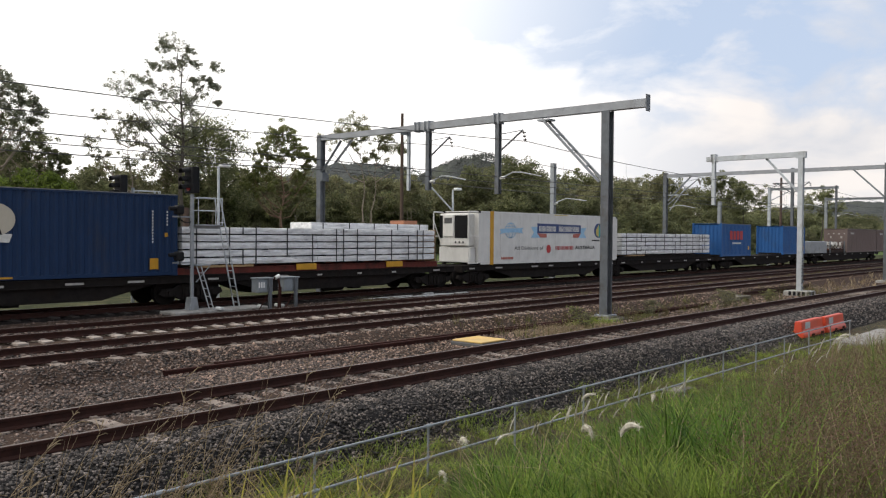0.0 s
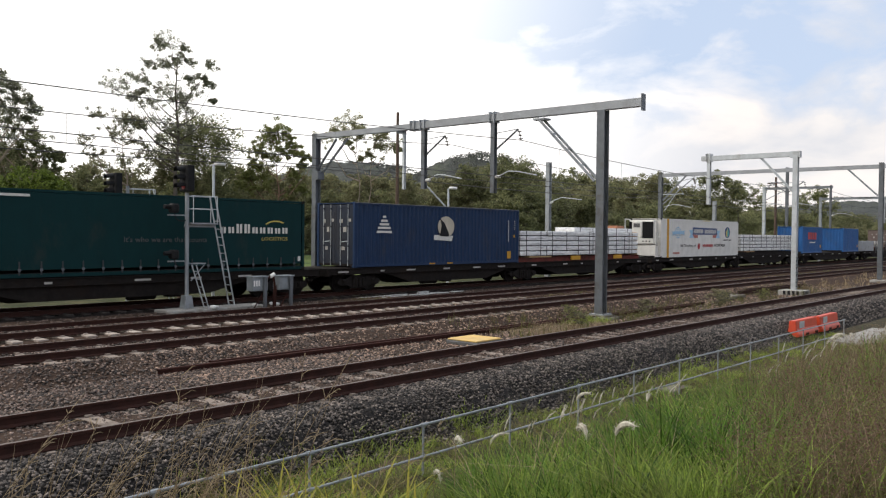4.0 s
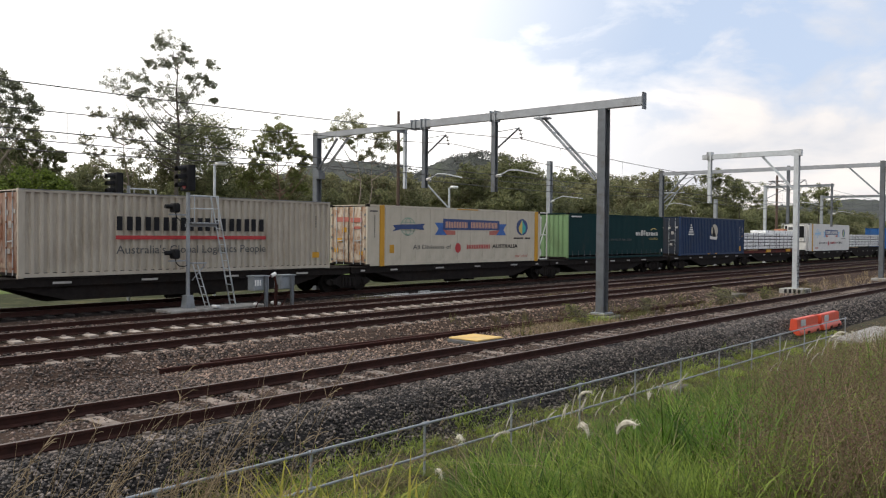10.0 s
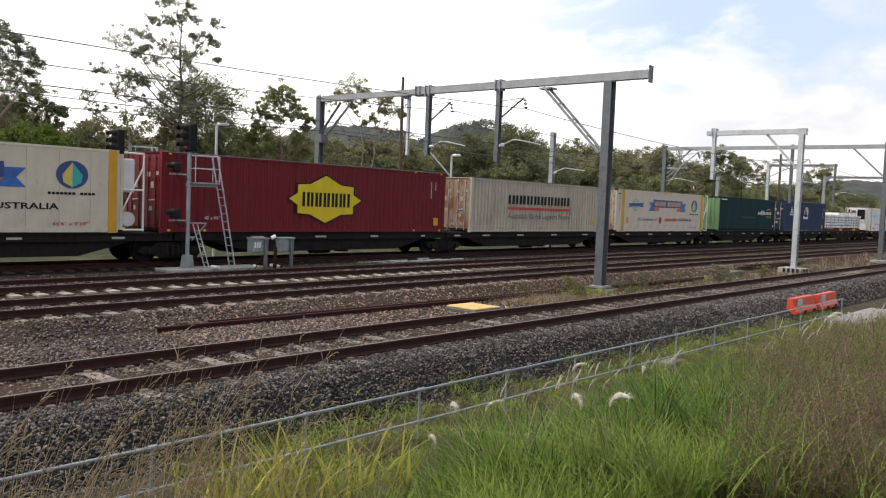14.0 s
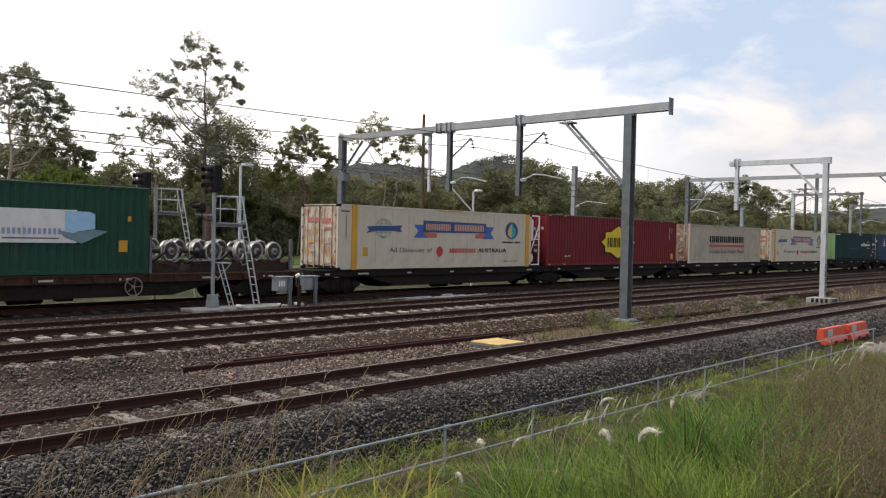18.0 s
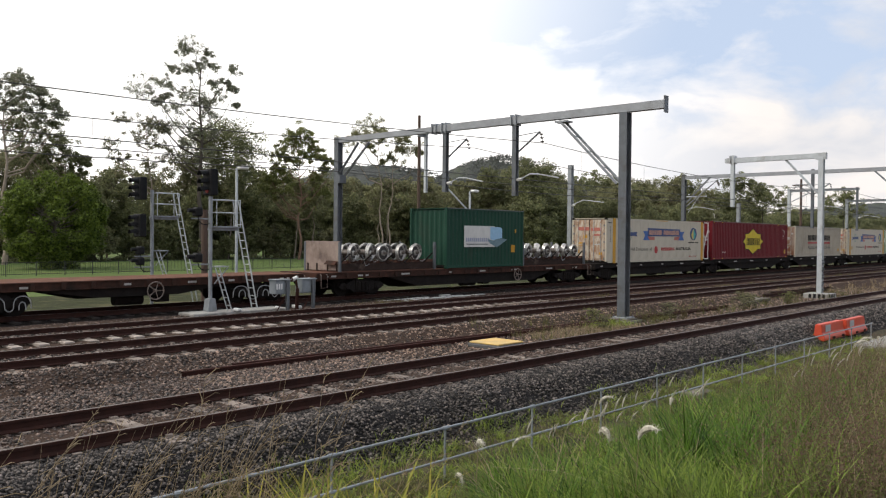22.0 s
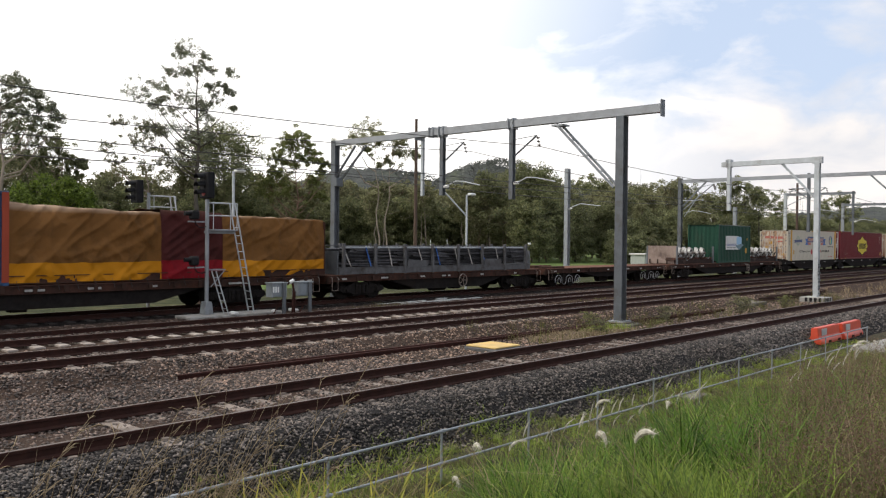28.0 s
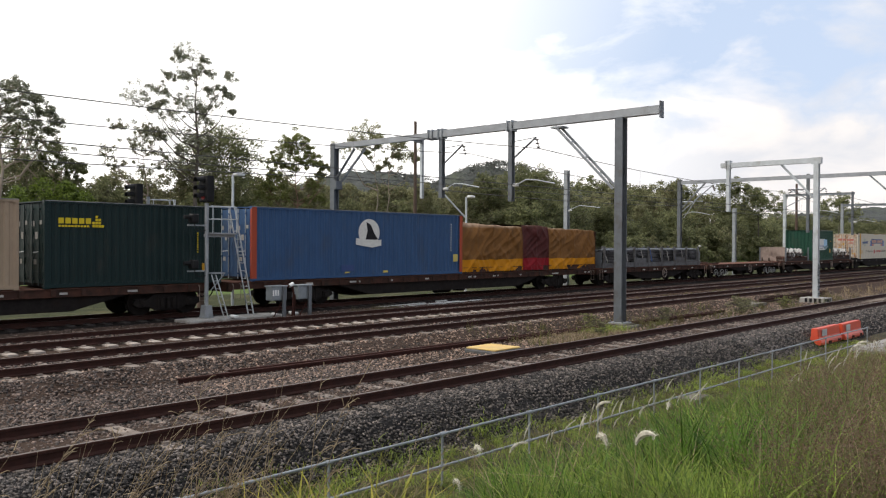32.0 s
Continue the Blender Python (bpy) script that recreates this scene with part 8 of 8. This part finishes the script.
STRAW = foliage("dry_straw_stalks", (0.15, 0.105, 0.062), (0.38, 0.295, 0.180), 0.0, 0.2)
FLAX = foliage("yellow_striped_blades", (0.11, 0.14, 0.024), (0.46, 0.40, 0.070), 0.0, 0.35)
PLUME = surf("cream_plume", (0.50, 0.47, 0.39), (0.38, 0.35, 0.28), 8, 0.9, island=0.2)


def gz(y):
    return np.interp(y, [p[0] for p in PROFILE], [p[1] for p in PROFILE])


def blades(name, label, x, y, length, width, bend, material, seed, z0=0.0, seg=3):
    """Curved tapering blades rooted in the ground."""
    r = np.random.default_rng(seed)
    n = len(x)
    az = r.uniform(0, 2 * math.pi, n)
    d = np.stack([np.cos(az), np.sin(az), np.zeros(n)], -1)
    side = np.stack([-np.sin(az), np.cos(az), np.zeros(n)], -1)
    root = np.stack([x, y, gz(y) + z0 - 0.03], -1)
    b = bend * r.uniform(0.3, 1.4, n)
    V = []
    for k in range(seg + 1):
        f = k / seg
        p = root + d * (length * b * f ** 2)[:, None] + np.stack([np.zeros(n), np.zeros(n), length * f * (1 - 0.30 * b * f)], -1)
        w = (width * (1 - f) ** 0.7 * 0.5 + 0.0008)[:, None]
        V += [p - side * w, p + side * w]
    V = np.stack(V, 1).reshape(-1, 3)
    m = 2 * (seg + 1)
    q = np.array([(2 * k, 2 * k + 1, 2 * k + 3, 2 * k + 2) for k in range(seg)])
    F = (q[None] + m * np.arange(n)[:, None, None]).reshape(-1, 4)
    tagged(new(name, raw(name, V, F, material)), label, "grass", kind="stuff")


def scatter(n, x0, x1, y0, y1, seed, px=1.0, clump=0, patch=0.0, lush=False):
    """Blade roots in tufts; patch leaves bare places between them."""
    r = np.random.default_rng(seed)
    if clump:
        k = max(1, n // clump)
        cx, cy = x0 + (x1 - x0) * r.random(k) ** px, r.uniform(y0, y1, k)
        if patch:
            ok = np.array([noise.noise(Vector((p * 0.8, q * 1.6, seed))) > patch - 0.35 for p, q in zip(cx, cy)])
            cx, cy = cx[ok], cy[ok]
        w = np.repeat(r.uniform(0.03, 0.20, len(cx)), clump)
        x = np.repeat(cx, clump) + r.normal(0, 1, len(w)) * w
        y = np.repeat(cy, clump) + r.normal(0, 1, len(w)) * w
    else:
        x, y = x0 + (x1 - x0) * r.random(n) ** px, r.uniform(y0, y1, n)
    keep = (y > 0.5) & (x > 6.1 + (y - 5.0) * 0.95) if lush else y > 0.5
    return x[keep], y[keep], r


def tuft(x, y, seed):
    """Height that changes from tuft to tuft."""
    return np.array([0.80 + 0.75 * noise.noise(Vector((p * 1.6, q * 1.9, seed))) for p, q in zip(x, y)])


def short_by_rail(y, low=0.30):
    """Growth gets shorter towards the handrail at the foot of the bank."""
    return np.clip((6.75 - y) / 1.5, low, 1.0)


def green_side(x, y, sharp=1.2):
    """How far a place lies in the bright green growth rather than in the brown seeding grass."""
    return np.clip(0.5 + (y - 0.36 * x) / sharp, 0.0, 1.0)


def sown(n, x0, x1, y0, y1, seed, px, clump, part_of=None, lush=True):
    """Roots in tufts, thinned to one side of the bank."""
    x, y, r = scatter(n, x0, x1, y0, y1, seed, px, clump, lush=lush)
    if part_of:
        g = np.maximum(green_side(x, y), 0.22)
        ok = r.random(len(x)) < (g if part_of == "green" else 1.08 - g)
        x, y = x[ok], y[ok]
    return x, y, r


x, y, r = sown(30000, 5.2, 30, 1.0, 6.75, 41, 1.5, 30)
blades("tall_grass", "short olive undergrowth covering the bank", x, y, r.uniform(0.16, 0.42, len(x)) * short_by_rail(y, 0.5), r.uniform(0.008, 0.016, len(x)), 0.9, GRASS_OLD, 42)
x, y, r = sown(22000, 5.0, 26, 1.6, 6.5, 40, 1.45, 70, "green")
blades("tall_grass", "tall bright green grass tufts on the bank", x, y, r.uniform(0.32, 0.85, len(x)) * tuft(x, y, 1) * short_by_rail(y), r.uniform(0.010, 0.020, len(x)), 0.8, GRASS, 142)
x, y, r = sown(13000, 5.2, 16, 2.4, 6.2, 141, 1.2, 110, "green")
blades("tall_grass", "lush deep green grass tufts above the handrail", x, y, r.uniform(0.40, 0.95, len(x)) * tuft(x, y, 2) * short_by_rail(y), r.uniform(0.011, 0.021, len(x)), 0.65, GRASS_DEEP, 143)
x, y, r = sown(9000, 5.2, 30, 0.9, 6.6, 43, 1.5, 40, "brown")
blades("tall_grass", "green grass showing through the seeding grass", x, y, r.uniform(0.25, 0.65, len(x)) * short_by_rail(y), r.uniform(0.008, 0.015, len(x)), 0.9, GRASS, 44)
x, y, r = sown(16000, 5.2, 30, 0.9, 6.6, 243, 1.5, 18, "brown")
blades("tall_grass", "yellowing grass among the seeding grass", x, y, r.uniform(0.30, 0.80, len(x)) * short_by_rail(y), r.uniform(0.006, 0.012, len(x)), 0.95, GRASS_OLD, 244)
x, y, r = scatter(36000, 5.0, 29, 6.4, 8.5, 45, 1.25, 22, 0.12)
blades("low_weeds", "low pale green weeds in patches beside the drain", x, y, r.uniform(0.05, 0.22, len(x)), r.uniform(0.008, 0.018, len(x)), 1.0, WEED, 46)
x, y, r = scatter(2600, 3.0, 29, 6.0, 8.3, 245, 1.3, 7)
blades("low_weeds", "thin dry grass on the drain bank", x, y, r.uniform(0.12, 0.40, len(x)), np.full(len(x), 0.006), 0.9, GRASS_OLD, 246)
x, y, r = sown(1200, 5.4, 24, 0.9, 6.0, 47, 1.5, 9, "brown")
blades("seeding_grass", "thin stems of brown seeding grass", x, y, r.uniform(0.50, 1.0, len(x)) * short_by_rail(y), np.full(len(x), 0.004), 0.6, STRAW, 48)
x, y, r = sown(420, 5.6, 20, 1.2, 6.2, 147, 1.4, 5)
blades("dead_grass", "pale dead blades arching over the grass", x, y, r.uniform(0.6, 1.10, len(x)) * short_by_rail(y), r.uniform(0.006, 0.012, len(x)), 1.15, STRAW, 148)


def seed_haze(n, x0, x1, y0, y1, h0, h1, seed, size, material=PANICLE, brown=True):
    """Fine open seed heads that float over the grass."""
    r = np.random.default_rng(seed)
    k = n // 16
    cx, cy = x0 + (x1 - x0) * r.random(k) ** 1.4, r.uniform(y0, y1, k)
    if brown:
        ok = r.random(k) < 1.05 - green_side(cx, cy, 0.9)
        cx, cy = cx[ok], cy[ok]
    k = len(cx)
    c = np.stack([cx, cy, gz(cy) + r.uniform(h0, h1, k) * short_by_rail(cy, 0.6)], -1)
    V, F = leaf_quads(c, np.full(k, 0.12), 16, size, r, 1.5)
    tagged(new("seed_heads", raw("seed_heads", V, F, material)), "fine brown seed heads over the grass", "grass", kind="stuff")


seed_haze(125000, 5.0, 12.0, 0.9, 4.4, 0.30, 0.75, 51, 0.0075)
seed_haze(12000, 11, 22, 2.5, 5.6, 0.40, 0.80, 52, 0.010)
seed_haze(5000, 7, 14, 3.2, 5.6, 0.50, 0.80, 56, 0.007, PANICLE, False)


def weed_stalks(name, label, n, x0, x1, y0, y1, h0, h1, seed):
    """Dry stems that lean and fork into short drooping seed branches."""
    r = np.random.default_rng(seed)
    segs = []
    for _ in range(n):
        x, y = r.uniform(x0, x1), r.uniform(y0, y1)
        h, az, lean = r.uniform(h0, h1), r.uniform(0.0, 1.5), r.uniform(0.05, 0.45)
        out = np.array((math.cos(az), -math.sin(az), 0.0))
        pts = [np.array((x, y, ground_z(y) - 0.03)) + out * h * lean * (k / 7) ** 1.7 + np.array((0, 0, h * (k / 7) * (1 - 0.12 * k / 7))) for k in range(8)]
        for k in range(7):
            segs.append((pts[k], pts[k + 1], 0.0040 * (1 - 0.11 * k), 0.0040 * (1 - 0.11 * (k + 1))))
        if r.random() < 0.45:
            for q in range(int(r.integers(7, 16))):
                f = r.uniform(3.6, 6.95)
                k = int(f)
                p = pts[k] + (pts[k + 1] - pts[k]) * (f - k)
                ln = r.uniform(0.05, 0.17) * (1.25 - 0.12 * f)
                e = p + np.array((r.normal(0, 0.6) * ln, r.normal(0, 0.6) * ln, ln * r.uniform(0.3, 1.0))) + out * ln * 0.6
                segs.append((p, e, 0.0016, 0.0024))
                segs.append((e, e + (e - p) * 0.35 + np.array((0, 0, -0.25 * ln)), 0.0030, 0.0010))
    V, F = tubes(segs, 4)
    tagged(new(name, raw(name, V, F, STRAW)), label, "dry weeds", kind="stuff")


weed_stalks("dry_stalks", "tall dry straw-coloured stalks with forked seed branches", 150, 0.95, 3.0, 3.6, 5.6, 1.1, 2.0, 53)
weed_stalks("dry_stalks", "dry leaning stalks near the handrail", 80, 2.2, 4.6, 4.4, 6.2, 0.7, 1.45, 153)
x, y, r = scatter(6200, 4.2, 7.2, 2.0, 4.9, 241, 1.0, 60)
blades("tall_grass", "green grass tufts nearest on the bank", x, y, r.uniform(0.25, 0.60, len(x)), r.uniform(0.008, 0.014, len(x)), 0.8, GRASS, 242)
x, y, r = scatter(400, 3.6, 5.6, 4.6, 6.0, 247, 1.0, 40)
blades("tall_grass", "green grass among the strap leaves", x, y, r.uniform(0.20, 0.50, len(x)), r.uniform(0.008, 0.014, len(x)), 0.8, GRASS_OLD, 248)
x, y, r = scatter(84, 3.2, 5.2, 4.8, 6.2, 257, 1.0, 7)
blades("strap_leaves", "clump of yellow-edged strap leaves on the bank", x, y, r.uniform(0.65, 1.15, len(x)), r.uniform(0.034, 0.062, len(x)), 0.62, FLAX, 258, seg=4)
x, y, r = scatter(70, 3.9, 6.0, 5.3, 6.7, 57, 1.0, 7)
blades("strap_leaves", "yellow-edged strap leaves at the foot of the bank", x, y, r.uniform(0.6, 1.20, len(x)), r.uniform(0.022, 0.044, len(x)), 0.7, FLAX, 58, seg=4)
x, y, r = scatter(2200, 19, 48, 12.7, 16.0, 59, 1.0, 16)
blades("track_weeds", "pale weeds growing in the ballast", x, y, r.uniform(0.10, 0.60, len(x)), r.uniform(0.008, 0.016, len(x)), 0.6, GRASS_OLD, 60)
x, y, r = scatter(900, 23.0, 24.9, 13.9, 14.7, 261, 1.0, 30)
blades("track_weeds", "bright green weeds beside the portal footing", x, y, r.uniform(0.10, 0.34, len(x)), r.uniform(0.010, 0.018, len(x)), 0.8, WEED, 262)
x, y, r = scatter(900, 26.3, 28.2, 14.0, 14.7, 263, 1.0, 30)
blades("track_weeds", "pale weeds on the far side of the portal footing", x, y, r.uniform(0.08, 0.26, len(x)), r.uniform(0.010, 0.016, len(x)), 0.8, GRASS_OLD, 264)
x, y, r = scatter(5200, 19.4, 24.4, 13.2, 14.8, 265, 1.0, 26)
blades("track_weeds", "low dry brown grass before the portal footing", x, y, r.uniform(0.06, 0.26, len(x)), np.full(len(x), 0.006), 0.9, STRAW, 266)
x, y, r = scatter(2600, 44, 110, 12.6, 16.0, 159, 1.0, 14)
blades("track_weeds", "dry brown weeds far along the ballast", x, y, r.uniform(0.10, 0.55, len(x)), r.uniform(0.014, 0.030, len(x)), 0.7, STRAW, 160)
x, y, r = scatter(2600, 30, 90, 18.6, 20.3, 161, 1.0, 12)
blades("track_weeds", "low brown weeds between two tracks", x, y, r.uniform(0.06, 0.22, len(x)), r.uniform(0.014, 0.026, len(x)), 0.9, GRASS_OLD, 162)
x, y, r = scatter(260, 21, 24, 23.2, 24.2, 61, 1.0, 14)
blades("track_weeds", "pale weeds beside the relay boxes", x, y, r.uniform(0.12, 0.40, len(x)), np.full(len(x), 0.012), 0.6, GRASS_OLD, 62)
x, y, r = scatter(5000, 8, 80, 29.6, 33.5, 63, 1.0, 10)
blades("verge_grass", "green grass beyond the train", x, y, r.uniform(0.15, 0.60, len(x)), np.full(len(x), 0.02), 0.6, GRASS, 64)

rs = random.Random(71)
SPOTS = [(7.45, 4.55, 1.7), (5.35, 2.95, 1.2), (5.75, 4.75, 1.3), (5.55, 4.95, 1.0), (8.6, 4.4, 1.0), (9.9, 6.2, 1.1), (15.2, 4.3, 1.1), (14.4, 4.1, 1.0), (17.5, 4.9, 1.0), (6.6, 5.2, 0.8), (19.4, 5.0, 1.0)]
for k in range(44):      # slimmer, straighter spikes in two drifts
    SPOTS.append((rs.uniform(9.0, 13.5), rs.uniform(5.7, 6.7), 0.5) if k < 27 else (rs.uniform(13.0, 20.5), rs.uniform(3.8, 5.8), 0.55))
for x, y, fat in SPOTS:
    x, y = x + rs.uniform(-0.1, 0.1), y + rs.uniform(-0.08, 0.08)
    p = thing("grass_plume", "drooping cream grass plume on a thin stalk", "grass plume", pose(x, y, ground_z(y) - 0.02, 0, 0, rs.uniform(-130, 20)), "cream grass plumes")
    h = rs.uniform(0.62, 0.88) * (0.80 if fat < 0.6 else 1.0)
    d = rs.uniform(0.05, 0.16)
    part("stalk", rod(nb(), (0, 0, 0), (d, 0, h), 0.003, 4), STRAW, p)
    bm = nb()
    n = 9
    L = rs.uniform(0.16, 0.25) * (1.15 if fat > 1.5 else 1.0)
    bow = rs.uniform(0.1, 0.9) if fat < 0.6 else rs.uniform(1.2, 2.7)       # how far the plume has bent over
    a = Vector((d, 0, h))
    for k in range(n):
        f0, f1 = k / n, (k + 1) / n
        ang = 1.35 - bow * f1
        b = a + Vector((math.cos(ang), 0, math.sin(ang))) * (L / n)
        rod(bm, a, b, 0.016 * fat * (0.25 + math.sin(math.pi * (f0 * 0.93 + 0.05))), 6, 0.016 * fat * (0.25 + math.sin(math.pi * (f1 * 0.93 + 0.05))))
        for q in range(9 if fat > 0.6 else 4):       # fine hairs
            v = Vector((rs.gauss(0, 1), rs.gauss(0, 1), rs.gauss(0, 1))).normalized() * 0.034 * fat
            rod(bm, b, b + v + (b - a), 0.0022, 3, 0.0006)
        a = b
    part("plume", bm, PLUME, p)



# ---- what moves ----
TRAVEL = [(0, -0.10), (1, 5.10), (2, 10.38), (3, 15.65), (3.5, 18.24), (5.5, 28.70), (6, 31.38), (7, 36.77), (8, 42.15), (9, 47.55), (10, 52.98), (11, 58.44), (12, 63.90), (13, 69.38),
          (14, 74.87), (14.5, 77.60), (16.5, 88.62), (17, 91.27), (18, 96.57), (19, 101.82), (20, 107.12), (21, 112.50), (22, 117.85), (23, 123.10), (24, 128.10), (25, 133.20), (25.5, 135.75),
          (27.5, 146.07), (28, 148.71), (29, 153.96), (30, 159.16), (31, 164.35), (32, 169.57)]


def travelled(t):
    """Metres that the train has gone at t seconds."""
    return float(np.interp(t, [r[0] for r in TRAVEL], [r[1] for r in TRAVEL]))


def motions():
    for ob, u, y, z in MOVING:
        walk(ob, [(t, pose(u + s, y, z)) for t, s in TRAVEL])
    for w in WHEELS:
        x, z = w.matrix_basis.translation.x, w.matrix_basis.translation.z
        walk(w, [(i / 10, pose(x, 0, z, 0, math.degrees(travelled(i / 10) / WHEEL_Z) % 360, 0)) for i in range(321)])


motions()
